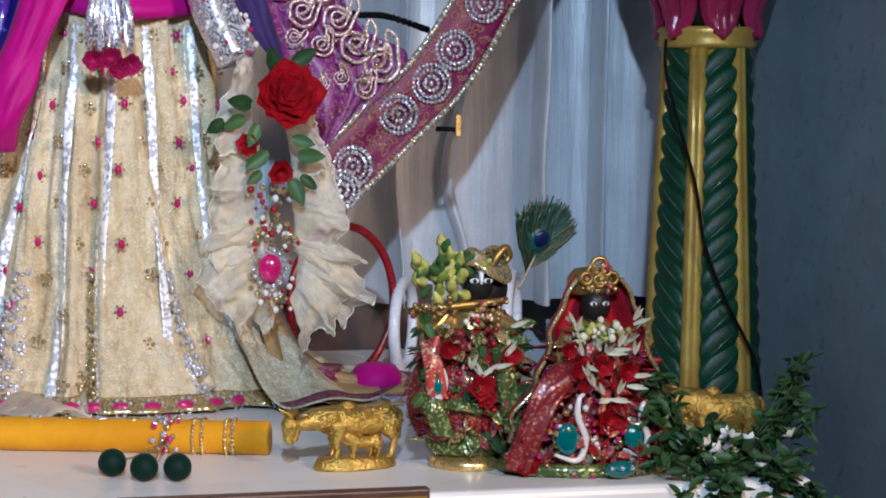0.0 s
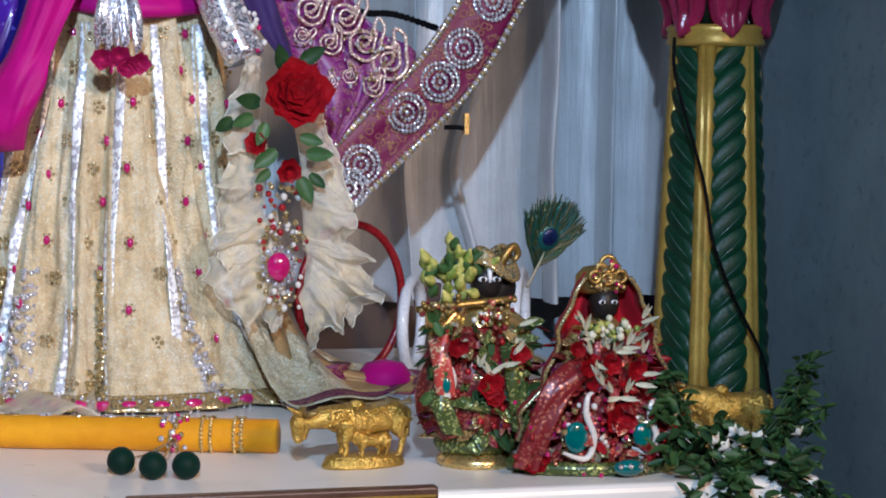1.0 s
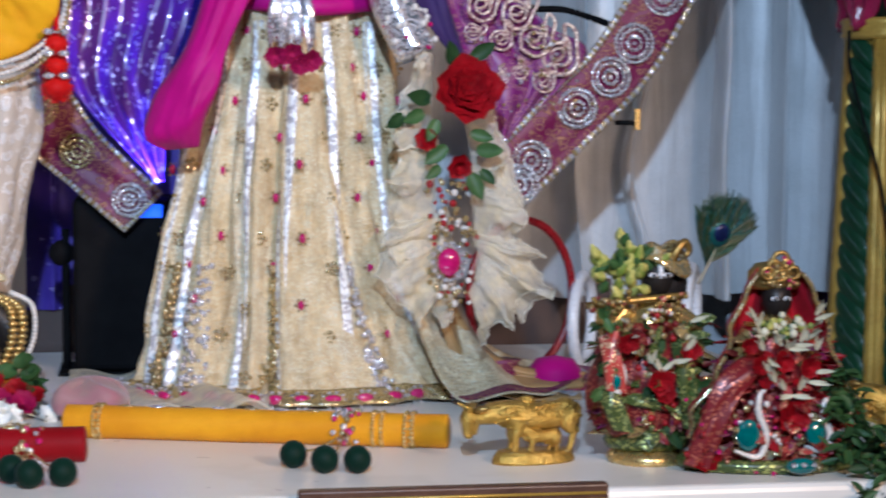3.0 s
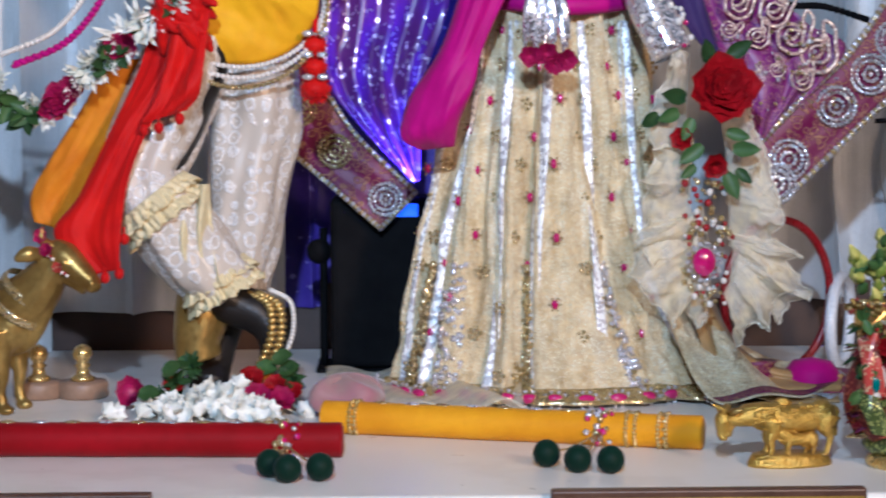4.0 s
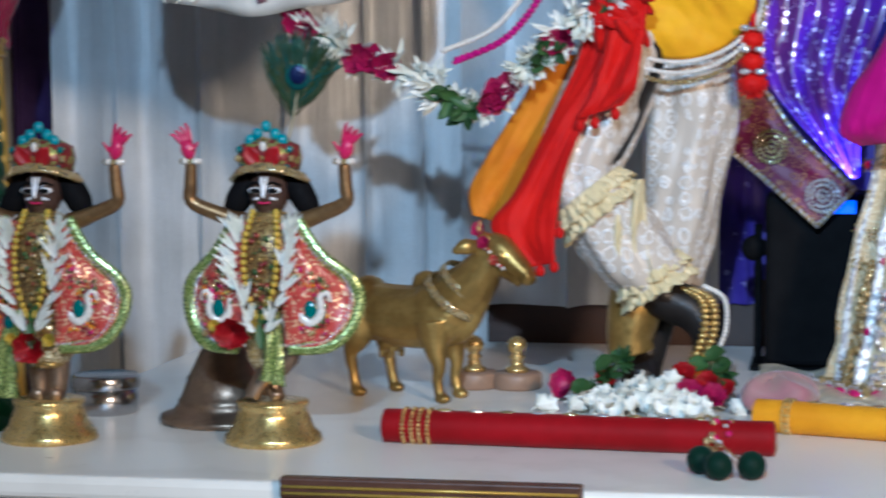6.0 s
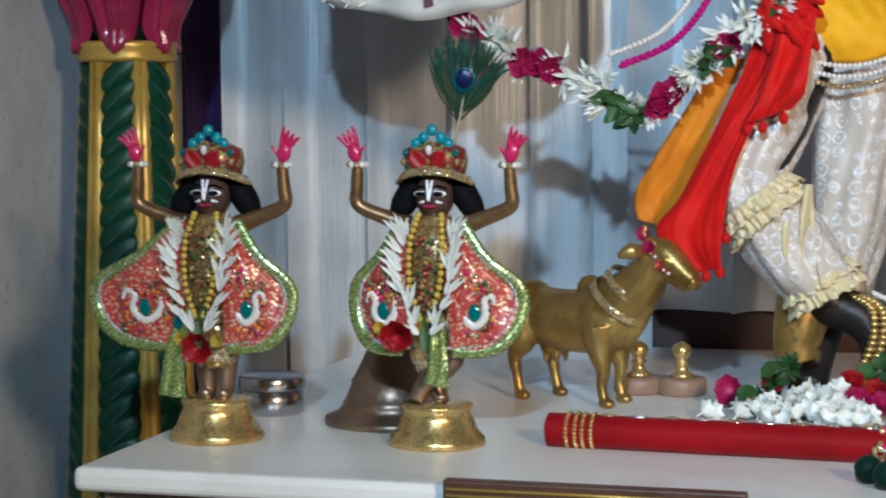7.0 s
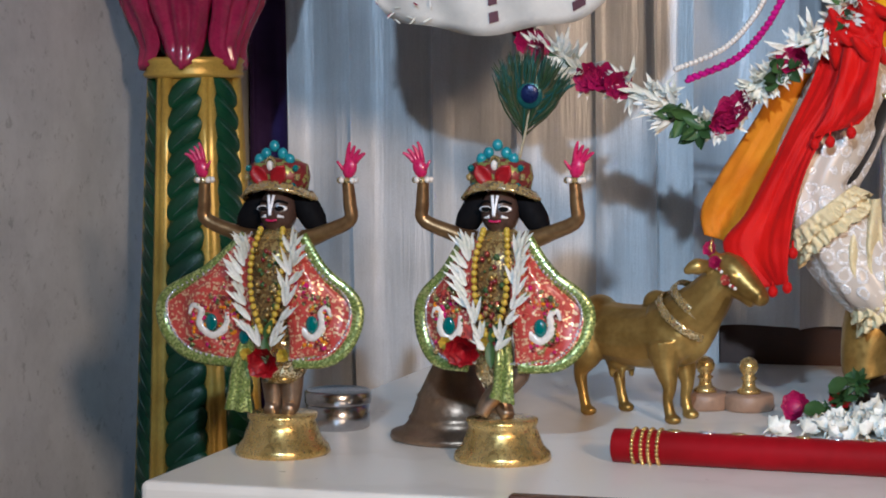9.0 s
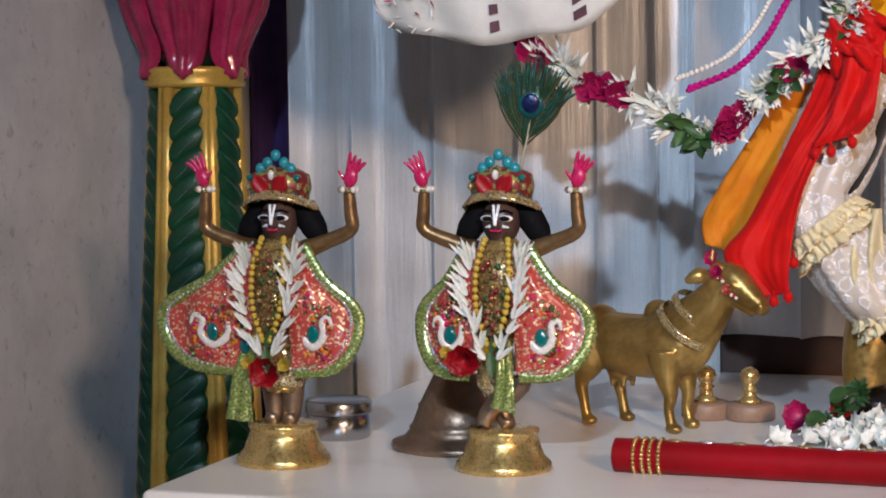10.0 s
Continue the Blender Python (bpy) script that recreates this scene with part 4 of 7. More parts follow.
def trouser(name, path, radii, label, seed):
    pts = spline(path, 60)
    rr = spline([(r, 0, 0) for r in radii], 60)

    def at(u, v):
        i = round(v * 59)
        d = (pts[min(i + 1, 59)] - pts[max(i - 1, 0)]).normalized()
        s = d.cross(Vector((0, 1, 0))).normalized()
        b = d.cross(s)
        a = 2 * math.pi * u
        r = rr[i].x * (1 + 0.07 * math.sin(5 * a + 3 * v + seed) + 0.05 * math.sin(18 * v + 2 * a + seed) + 0.03 * math.sin(11 * a - 14 * v))
        return pts[i] + (s * math.cos(a) + b * math.sin(a)) * r
    bm = fresh()
    grid(bm, at, 64, 60, 0, True)
    return wpart(name, bm, WHITEBROC, dhoti, label, 0.002)


dhoti = thing("brocade_trousers", (-0.25, 3.0, 1.03), "white and silver brocade trousers with gold lace cuffs", "trousers")
trouser("trouser_leg", [(-0.225, 3.06, 1.46), (-0.205, 3.05, 1.38), (-0.208, 3.04, 1.27), (-0.225, 3.03, 1.15), (-0.235, 3.02, 1.07)], [0.072, 0.070, 0.062, 0.056, 0.052], "", 0)
trouser("trouser_leg", [(-0.29, 3.02, 1.44), (-0.335, 2.97, 1.35), (-0.362, 2.93, 1.25), (-0.325, 2.92, 1.18), (-0.275, 2.93, 1.115), (-0.24, 2.94, 1.075)], [0.072, 0.070, 0.060, 0.058, 0.058, 0.048], "", 2)
for c, d, r0, rows in (((-0.335, 2.915, 1.195), (0.62, 0, -0.78), 0.060, 4), ((-0.25, 2.935, 1.080), (0.5, 0, -0.86), 0.052, 4)):
    d = Vector(d)
    s = d.cross(Vector((0, 1, 0))).normalized()
    b = d.cross(s)
    for row in range(rows - 2):
        def ring(u, v):
            g = 6.2832 * u
            out = s * math.cos(g) + b * math.sin(g)
            q = noise.noise(Vector((5.5 * math.cos(g) + row * 7, 5.5 * math.sin(g), 2.0 * v)))
            w = math.sin(19 * g + 4 * q + row) + 0.6 * math.sin(31 * g + 3 * v)
            return Vector(c) + d * (0.020 * row - 0.026 + 0.026 * v + 0.006 * q * v) + out * (r0 + 0.002 + 0.0075 * v * v + 0.0055 * w * v + 0.004 * q)
        bm = fresh()
        grid(bm, ring, 200, 8, 0, True)
        wpart("lace_cuff", bm, LACE, dhoti, "gathered gold lace cuff", 0.001)
bm = fresh()
grid(bm, strip([(-0.315, 2.885, 1.235), (-0.320, 2.875, 1.19), (-0.315, 2.875, 1.14), (-0.29, 2.88, 1.09)], [(-0.262, 2.90, 1.235), (-0.258, 2.88, 1.19), (-0.255, 2.88, 1.14), (-0.245, 2.885, 1.09)], 0.009, 2.5, 4), 26, 41)
wpart("lace_frill", bm, LACE, dhoti, "gathered gold lace frill down the shin", 0.001)
bm = fresh()
tube(bm, [(-0.275, 3.0, 1.07), (-0.283, 2.99, 1.03), (-0.29, 2.985, 0.99), (-0.285, 2.985, 0.965)], [0.045, 0.042, 0.035, 0.034], 18, 14)
tagged(part("ankle_guard", bm, OLDBRASS), "aged brass ankle guard above the lower foot", "ankle guard")
anklet = thing("anklet", (-0.175, 2.93, 0.95), "anklet of gold bells with a row of pearls", "anklet")
pa = spline([(-0.185, 2.945, 1.072), (-0.155, 2.93, 1.055), (-0.152, 2.92, 1.01), (-0.170, 2.915, 0.965), (-0.185, 2.915, 0.94)], 22)
bell = None
for p in pa:
    for dx in (-0.022, -0.008):
        m = Matrix.Translation(p + Vector((dx, -0.004 + dx * 0.2, -0.004)) - Vector((-0.175, 2.93, 0.95)))
        if bell is None:
            b = fresh()
            ellipsoid(b, (0, 0, 0), (0.008, 0.006, 0.005), None, 0, 8, 5)
            bell = part("gold_bell", b, BRASS, anklet, m=m)
        else:
            twin(bell, anklet, m)
bm = fresh()
for p in spline([q + Vector((0.010, -0.002, 0)) for q in pa], 34):
    ellipsoid(bm, p, 0.0042, None, 0, 6, 5)
wpart("pearl_row", bm, PEARL, anklet, "row of pearls")

# yellow waist cloth with pearl strings
waist = thing("waist_cloth", (-0.195, 2.98, 1.42), "bright yellow silk waist cloth edged with pearl strings", "cloth")


def belly(u, v):
    a = math.pi * (1 + u)
    r = v
    x = -0.197 + 0.118 * r * math.cos(a)
    z = 1.510 + 0.098 * r * math.sin(a) + 0.09 * (1 - r)
    y = 2.945 + 0.03 * r ** 3 + 0.006 * math.sin(55 * (x * 0.45 + z)) + 0.005 * noise.noise(Vector((x * 40, 3, z * 60 + x * 30)))
    return Vector((x, y, z))


bm = fresh()
grid(bm, belly, 48, 24)
wpart("silk_panel", bm, YELLOWSILK, waist, "", 0.004)
for off, zz in ((0.004, 0.0), (0.010, -0.018), (0.014, -0.034)):
    bm = fresh()
    for k in range(54):
        a = math.pi * (1 + k / 53)
        ellipsoid(bm, (-0.195 + (0.122 + off * 0.6) * math.cos(a), 2.945 - off + 0.045 * math.cos(a) ** 2, 1.510 + (0.102 - zz * 0.9) * math.sin(a)), 0.0042, None, 0, 6, 5)
    wpart("pearl_string", bm, PEARL if zz == 0 else GOLDSEQ if zz < -0.03 else PEARL, waist, "string of pearls")
tas = thing("red_tassel", (-0.085, 2.97, 1.36), "red pompom tassel with silver rings", "tassel")
for z, r in ((1.375, 0.026), (1.408, 0.021), (1.440, 0.021)):
    bm = fresh()
    for k in range(90):
        d = Vector((RNG.gauss(0, 1), RNG.gauss(0, 1), RNG.gauss(0, 1) - 0.3)).normalized()
        petal(bm, (-0.085, 2.97, z), d, (0, -1, 0.3), r, 0.008, 0.1, 0, 3, 3)
    ellipsoid(bm, (-0.085, 2.97, z), (r * 0.85, r * 0.85, r * 0.7), None, 0, 12, 8)
    wpart("pompom", bm, REDSILK, tas)
    bm = fresh()
    for dx in (-0.010, 0.012):
        ellipsoid(bm, (-0.085 + dx, 2.948, z + 0.018), (0.009, 0.005, 0.005), None, 0, 10, 6)
    wpart("silver_ring", bm, GEMSILVER, tas, "silver rings")
bm = fresh()
tube(bm, [(-0.085, 2.97, 1.46), (-0.083, 2.98, 1.55), (-0.10, 2.99, 1.62)], 0.004, 6, 8)
wpart("cord", bm, REDSILK, tas)

# scarves
def tassel_row(parent, pts, mat):
    first = None
    for p in pts:
        m = Matrix.Translation(Vector(p) - parent.matrix_basis.translation)
        if first is None:
            b = fresh()
            ellipsoid(b, (0, 0, -0.006), (0.0075, 0.0075, 0.009), None, 0, 8, 6)
            tube(b, [(0, 0, 0.0), (0, 0, 0.012)], 0.002, 5, 2)
            first = part("tassel", b, mat, parent, m=m)
        else:
            twin(first, parent, m)


scarf = thing("red_scarf", (-0.43, 2.9, 1.10), "bright red silk scarf with small tassels", "scarf")
bm = fresh()
grid(bm, strip([(-0.345, 2.93, 1.47), (-0.365, 2.92, 1.40), (-0.40, 2.90, 1.32), (-0.45, 2.89, 1.22), (-0.485, 2.88, 1.165), (-0.43, 2.88, 1.105)], [(-0.265, 2.93, 1.48), (-0.290, 2.91, 1.40), (-0.345, 2.88, 1.32), (-0.375, 2.87, 1.24), (-0.385, 2.86, 1.16), (-0.388, 2.86, 1.115)], 0.004, 1.3, 0), 30, 41)
wpart("long_end", bm, REDSILK, scarf, "", 0.002)
bm = fresh()
grid(bm, strip([(-0.31, 2.90, 1.48), (-0.32, 2.89, 1.41), (-0.335, 2.88, 1.36), (-0.355, 2.88, 1.325)], [(-0.255, 2.90, 1.49), (-0.262, 2.88, 1.42), (-0.27, 2.87, 1.37), (-0.29, 2.88, 1.345)], 0.005, 1.5, 2), 24, 41)
wpart("short_end", bm, REDSILK, scarf, "", 0.002)
bm = fresh()
for k in range(22):
    ellipsoid(bm, (-0.290 + RNG.uniform(-0.038, 0.026), 2.90 + RNG.uniform(-0.012, 0.014), 1.475 + RNG.uniform(-0.03, 0.035)), (0.034, 0.011, 0.009), Matrix.Rotation(RNG.uniform(0.4, 1.7), 4, "Y") @ Matrix.Rotation(RNG.uniform(-0.6, 0.6), 4, "Z"), 0, 10, 8)
md = wpart("knot", bm, REDSILK, scarf).modifiers.new("fuse", "REMESH")
md.mode, md.voxel_size, md.use_smooth_shade = "VOXEL", 0.003, True
tassel_row(scarf, [(-0.43, 2.88, 1.103), (-0.41, 2.87, 1.108), (-0.388, 2.86, 1.115), (-0.38, 2.86, 1.165), (-0.478, 2.88, 1.155), (-0.352, 2.88, 1.322), (-0.33, 2.88, 1.325), (-0.30, 2.88, 1.338)], REDSILK)
sheet_thing("orange_scarf", "orange silk scarf hanging behind the red one", "scarf",
            strip([(-0.42, 2.97, 1.42), (-0.455, 2.97, 1.35), (-0.505, 2.97, 1.27), (-0.535, 2.97, 1.215), (-0.528, 2.96, 1.178)], [(-0.33, 2.96, 1.42), (-0.36, 2.95, 1.34), (-0.40, 2.94, 1.26), (-0.425, 2.94, 1.20), (-0.438, 2.95, 1.150)], 0.005, 1.4, 1), 24, 41, ORANGESILK)

# ---- garland of tuberose and roses ----
garland = thing("flower_garland", (-0.52, 2.93, 1.34), "thick garland of white tuberose, pink roses and leaves", "garland")
GP = [(-0.86, 2.93, 1.60), (-0.807, 2.93, 1.515), (-0.785, 2.93, 1.465), (-0.735, 2.93, 1.44), (-0.681, 2.93, 1.412), (-0.60, 2.92, 1.385), (-0.545, 2.91, 1.352), (-0.50, 2.90, 1.345), (-0.455, 2.89, 1.385), (-0.41, 2.88, 1.42), (-0.365, 2.88, 1.46), (-0.30, 2.88, 1.52), (-0.25, 2.88, 1.60)]
gp = spline(GP, 121)
bm = fresh()
tube(bm, GP, 0.006, 6, 60)
wpart("stem", bm, LEAF, garland)


def tuberose(i0, i1, n, spread, length):
    bm = fresh()
    for k in range(n):
        s = i0 + (i1 - i0) * k / max(1, n - 1)
        p = gp[int(s)]
        d = (gp[min(120, int(s) + 2)] - gp[max(0, int(s) - 2)]).normalized()
        a = RNG.uniform(0, 6.283)
        out = Vector((math.cos(a), -abs(math.sin(a)) * 0.8, math.sin(a))).normalized()
        way = (d * RNG.choice((1, -1, -1)) * spread + out).normalized()
        l = length * RNG.uniform(0.7, 1.15)
        q = p + out * 0.006
        for f in range(7):
            w = (way + Vector((RNG.gauss(0, 0.28), RNG.gauss(0, 0.28) - 0.1, RNG.gauss(0, 0.28)))).normalized()
            petal(bm, q, w, (RNG.gauss(0, 0.4), -1, RNG.gauss(0, 0.4)), l * RNG.uniform(0.5, 1.0), 0.0095, 0.2, 0, 4, 5, 0.35)
    wpart("tuberose_tuft", bm, WHITEPETAL, garland, "cluster of white tuberose buds")


def rose_lump(i0, i1, n, r):
    for k in range(n):
        p = gp[int(i0 + (i1 - i0) * k / max(1, n - 1))]
        bm = fresh()
        f = Vector((RNG.uniform(-0.6, 0.6), -1, RNG.uniform(-0.6, 0.3)))
        flower(bm, p + Vector((RNG.uniform(-0.006, 0.006), -0.012, RNG.uniform(-0.008, 0.004))), f, r, 9, 0, 4, 1.1, RNG)
        ellipsoid(bm, p, r * 0.72, None, 0, 10, 7)
        wpart("pink_rose", bm, PINKPETAL, garland)


def garland_leaves(i, n, r):
    for k in range(n):
        bm = fresh()
        petal(bm, gp[i + RNG.randrange(-4, 5)] + Vector((RNG.uniform(-0.01, 0.01), -0.016, RNG.uniform(-0.012, 0.008))), (RNG.uniform(-1, 1), RNG.uniform(-0.9, 0.1), RNG.uniform(-1, 0.7)), (RNG.uniform(-0.6, 0.6), -1, RNG.uniform(-0.3, 0.6)), r * RNG.uniform(0.6, 0.95), r * 0.5, RNG.uniform(-0.3, 0.4), 0, 5, 6, 0.2)
        wpart("leaf", bm, DARKLEAF if RNG.random() < 0.5 else LEAF, garland)


rose_lump(9, 12, 2, 0.021)
rose_lump(17, 21, 2, 0.026)
tuberose(22, 37, 16, 0.9, 0.05)
rose_lump(37, 43, 3, 0.027)
tuberose(44, 58, 26, 1.1, 0.05)
garland_leaves(59, 7, 0.042)
garland_leaves(63, 7, 0.045)
tuberose(60, 72, 36, 0.5, 0.034)
rose_lump(72, 79, 4, 0.025)
tuberose(79, 92, 36, 0.5, 0.036)
garland_leaves(92, 7, 0.040)
rose_lump(94, 97, 2, 0.022)
tuberose(96, 110, 26, 0.9, 0.048)
garland_leaves(110, 5, 0.035)
tuberose(110, 120, 16, 0.7, 0.04)
strings = thing("bead_loop", (-0.49, 2.94, 1.41), "loop of pearls and magenta cord", "necklace")
lp = [(-0.36, 2.92, 1.62), (-0.405, 2.92, 1.55), (-0.44, 2.92, 1.49), (-0.485, 2.92, 1.445), (-0.555, 2.92, 1.416)]
bm = fresh()
for p in spline([(x - 0.012, y, z + 0.012) for x, y, z in lp], 44):
    ellipsoid(bm, p, 0.0048, None, 0, 6, 5)
wpart("pearl_string", bm, PEARL, strings, "string of pearls")
bm = fresh()
tube(bm, [(x + 0.006, y, z - 0.004) for x, y, z in lp], 0.0045, 8, 40)
for k, p in enumerate(spline([(x + 0.006, y, z - 0.004) for x, y, z in lp], 60)):
    ellipsoid(bm, p + Vector((0, -0.003, 0.002 * (-1) ** k)), (0.0055, 0.004, 0.004), None, 0, 6, 4)
wpart("magenta_cord", bm, MAGENTA, strings, "magenta braided cord")

for ob in (dhoti, anklet, waist, tas, scarf, garland, strings):
    ob.location.y += 0.05 if ob == scarf else 0.08
for ob in bpy.data.objects:
    if ob.name in ("flute_player_statue", "ankle_guard", "orange_scarf"):
        ob.location.y += 0.06

waist.location.x -= 0.022
tas.location.x -= 0.022
veil2.location.y += 0.16
veil2.location.z -= 0.010

# ---- white printed cloth hanging overhead ----
canopy = thing("hanging_cloth_bundle", (-0.85, 3.0, 1.49), "white cloth bundle with printed dark marks hanging overhead", "cloth bundle")
bm = fresh()
CB = [(-1.06, 3.0, 1.60), (-1.03, 3.0, 1.525), (-0.93, 2.98, 1.492), (-0.82, 2.97, 1.487), (-0.72, 2.98, 1.505), (-0.65, 3.0, 1.55), (-0.61, 3.0, 1.60)]
cb = spline(CB, 49)


def bundle(u, v):
    p = cb[round(u * 48)]
    e = math.sin(math.pi * u)
    a = math.pi * (v - 0.5)
    top = 1.76
    return Vector((p.x, p.y - 0.16 * e * math.cos(a) * 0.5 * (1 if a < 0 else 1) + 0.12 * e * v + 0.005 * math.sin(40 * u + 8 * v), p.z + (top - p.z) * (v if v > 0 else 0) + 0.004 * math.sin(25 * u + 11 * v)))


grid(bm, bundle, 49, 18)
wpart("cloth", bm, cloth("white_printed_cotton", (0.78, 0.77, 0.72), (0.68, 0.67, 0.63), 0.7, 0.1), canopy, "", 0.003)
for u0 in (0.47, 0.68):
    for k in range(4):
        bm = fresh()
        q = [bundle(u0 + du, 0.06 + k * 0.085 + dv) + Vector((0, -0.005, 0)) for du, dv in ((-0.018, 0), (0.018, 0), (0.018, 0.05), (-0.018, 0.05))]
        vs = [bm.verts.new(p) for p in q]
        bm.faces.new(vs)
        wpart("print_bar", bm, surface("faded_print", (0.10, 0.04, 0.06), (0.14, 0.06, 0.08), 40, 200, 0.7), canopy, "", 0.001)
bm = fresh()
for k in range(60):
    u = 0.02 + 0.3 * RNG.random()
    p = bundle(u, RNG.uniform(0, 0.35)) + Vector((0, -0.008, 0))
    petal(bm, p, (RNG.uniform(-1, 1), -0.3, RNG.uniform(-1, 0.2)), (0, -1, 0), 0.016, 0.0028, 0.2, 0 if RNG.random() < 0.7 else 1, 3, 4)
wpart("fringe", bm, [WHITEPETAL, PINKPETAL], canopy, "white and pink fringe")

# ---- flutes wrapped in velvet ----
def flute(p0, p1, r, mat, label, bands, tassel_at, balls):
    a, b = Vector(p0), Vector(p1)
    d = (b - a).normalized()
    ang = math.atan2(d.y, d.x)
    t = thing("flute", (a + b) / 2 - Vector((0, 0, r)), label, "flute", "velvet flutes on the altar", math.degrees(ang))
    n = (b - a).length
    bm = fresh()
    prof = [(r * 0.80, -n / 2), (r, -n / 2 + 0.002)] + [(r * (1 + 0.012 * math.sin(7.1 * k)), -n / 2 + 0.004 + (n - 0.008) * k / 24) for k in range(25)] + [(r, n / 2 - 0.002), (r * 0.80, n / 2)]
    lathe(bm, prof, 28, Matrix.Translation((0, 0, r)) @ Matrix.Rotation(math.pi / 2, 4, "Y"))
    part("wrapped_tube", bm, mat, t)
    bm = fresh()
    for k in range(9):
        x = -n / 2 + n * (0.16 + 0.082 * k)
        ellipsoid(bm, (x, 0.001, 2 * r - 0.001), (0.012, 0.006, 0.0035), None, k % 2, 8, 5)
    part("sequin_row", bm, [GOLDSEQ, GEMSILVER], t, "row of sewn sequins")
    for x, w in bands:
        bm = fresh()
        for s in range(26):
            g = 2 * math.pi * s / 26
            for e in (-w, w):
                ellipsoid(bm, (x + e, (r + 0.001) * math.cos(g), r + (r + 0.001) * math.sin(g)), (0.003, 0.003, 0.003), None, 0, 6, 4)
            if w > 0.0052 or s % 2:
                continue
            ellipsoid(bm, (x + w * 0.5 * (-1) ** s, (r + 0.001) * math.cos(g), r + (r + 0.001) * math.sin(g)), (0.0035, 0.0025, 0.0025), None, 1, 6, 4)
        part("gem_band", bm, [BRASS, GOLDSEQ], t, "gold braid band")
    bm = fresh()
    for s in range(40):
        g = RNG.uniform(-2.2, 1.8)
        ellipsoid(bm, (tassel_at + RNG.uniform(-0.016, 0.016), -(r + 0.003) * math.cos(g), r + (r + 0.002) * math.sin(g)), RNG.uniform(0.003, 0.0055), None, RNG.choice((0, 1, 1, 2)), 6, 5)
    part("jewel_wrap", bm, [PINKGEM, GEMSILVER, GOLDSEQ], t, "wrap of pink, silver and gold beads")
    ball = None
    for dx, dy in balls:
        m = Matrix.Translation((tassel_at + dx, -r + dy, 0.0175))
        if ball is None:
            bm = fresh()
            ellipsoid(bm, (0, 0, 0), 0.0175, None, 0, 20, 14)
            for k in range(160):
                q = Vector((RNG.gauss(0, 1), RNG.gauss(0, 1), RNG.gauss(0, 1))).normalized()
                petal(bm, q * 0.0165, q, (0.3, 0.2, 1), 0.0028, 0.0022, 0, 0, 2, 2)
            ball = part("velvet_ball", bm, GREENVELVET, t, "dark green velvet ball", m=m)
        else:
            twin(ball, t, m)
        bm = fresh()
        tube(bm, [(tassel_at, -r - 0.004, 0.02), (tassel_at + dx * 0.6, -r + dy * 0.5, 0.012), (tassel_at + dx, -r + dy + 0.012, 0.018)], 0.0016, 5, 8)
        part("thread", bm, GOLDSEQ, t)
    return t


flute((-0.575, 2.595, ALT + 0.0225), (-0.058, 2.565, ALT + 0.0225), 0.0225, REDVELVET, "red velvet wrapped flute with green ball tassel", [(-0.222, 0.006), (-0.200, 0.006)], 0.188, ((-0.008, -0.115), (0.018, -0.150), (0.056, -0.140)))
flute((-0.089, 2.755, ALT + 0.0225), (0.414, 2.597, ALT + 0.0225), 0.0225, YELLOWVELVET, "yellow velvet wrapped flute with green ball tassel", [(-0.215, 0.004), (0.170, 0.006), (0.212, 0.005)], 0.128, ((-0.036, -0.150), (0.010, -0.178), (0.050, -0.172)))

# ---- petals and flowers at the feet ----
pile = thing("flower_heap", (-0.24, 2.93, ALT), "heap of white jasmine with red and pink flowers", "flowers")
jas = []
for s in range(3):
    bm = fresh()
    r2 = random.Random(40 + s)
    for k in range(6):
        g = 1.047 * k + r2.uniform(-0.2, 0.2)
        petal(bm, (0, 0, 0), (math.cos(g), math.sin(g), 0.5), (0, 0, 1), 0.022, 0.016, 0.25, 0, 4, 4)
    tube(bm, [(0, 0, 0), (0.002, 0, -0.014)], [0.002, 0.001], 5, 3)
    jas.append(bm)
firsts = [part("jasmine", b, WHITEPETAL, pile, m=pose(0.01 * k, -0.01, 0.02 + 0.01 * k, -60, 20 * k, 0)) for k, b in enumerate(jas)]
for k in range(105):
    x = RNG.gauss(-0.01, 0.062)
    y = RNG.gauss(-0.03, 0.040)
    z = max(0.010, 0.034 * math.exp(-(x / 0.06) ** 2 - (y / 0.05) ** 2) * RNG.uniform(0.3, 1.15) + 0.008)
    twin(firsts[k % 3], pile, pose(x, y, z, RNG.uniform(-95, 10), RNG.uniform(-50, 50), RNG.uniform(0, 360)))
for x, y, z, r, mat in ((0.05, -0.02, 0.025, 0.024, PINKPETAL), (0.075, 0.0, 0.035, 0.022, REDPETAL), (0.04, 0.01, 0.05, 0.020, REDPETAL), (0.085, -0.03, 0.022, 0.022, PINKPETAL), (0.10, 0.0, 0.03, 0.018, REDPETAL),
                        (-0.075, 0.02, 0.04, 0.020, REDPETAL), (0.06, 0.03, 0.055, 0.016, ORANGESILK)):
    bm = fresh()
    flower(bm, (x, y, z), (RNG.uniform(-0.3, 0.3), -1, 0.7), r, 9, 0, 4, 1.0, RNG)
    part("loose_rose", bm, mat, pile)
for x, y, z in ((-0.055, 0.02, 0.075), (-0.075, 0.0, 0.06), (0.085, 0.02, 0.075), (0.095, 0.015, 0.06), (-0.11, 0.0, 0.03), (0.06, 0.03, 0.065)):
    bm = fresh()
    petal(bm, (x - 0.015, y, z), (1, -0.3, RNG.uniform(-0.4, 0.4)), (0, -1, 0.6), 0.036, 0.026, 0.2, 0, 5, 6)
    part("tulsi_leaf", bm, LEAF, pile)
bm = fresh()
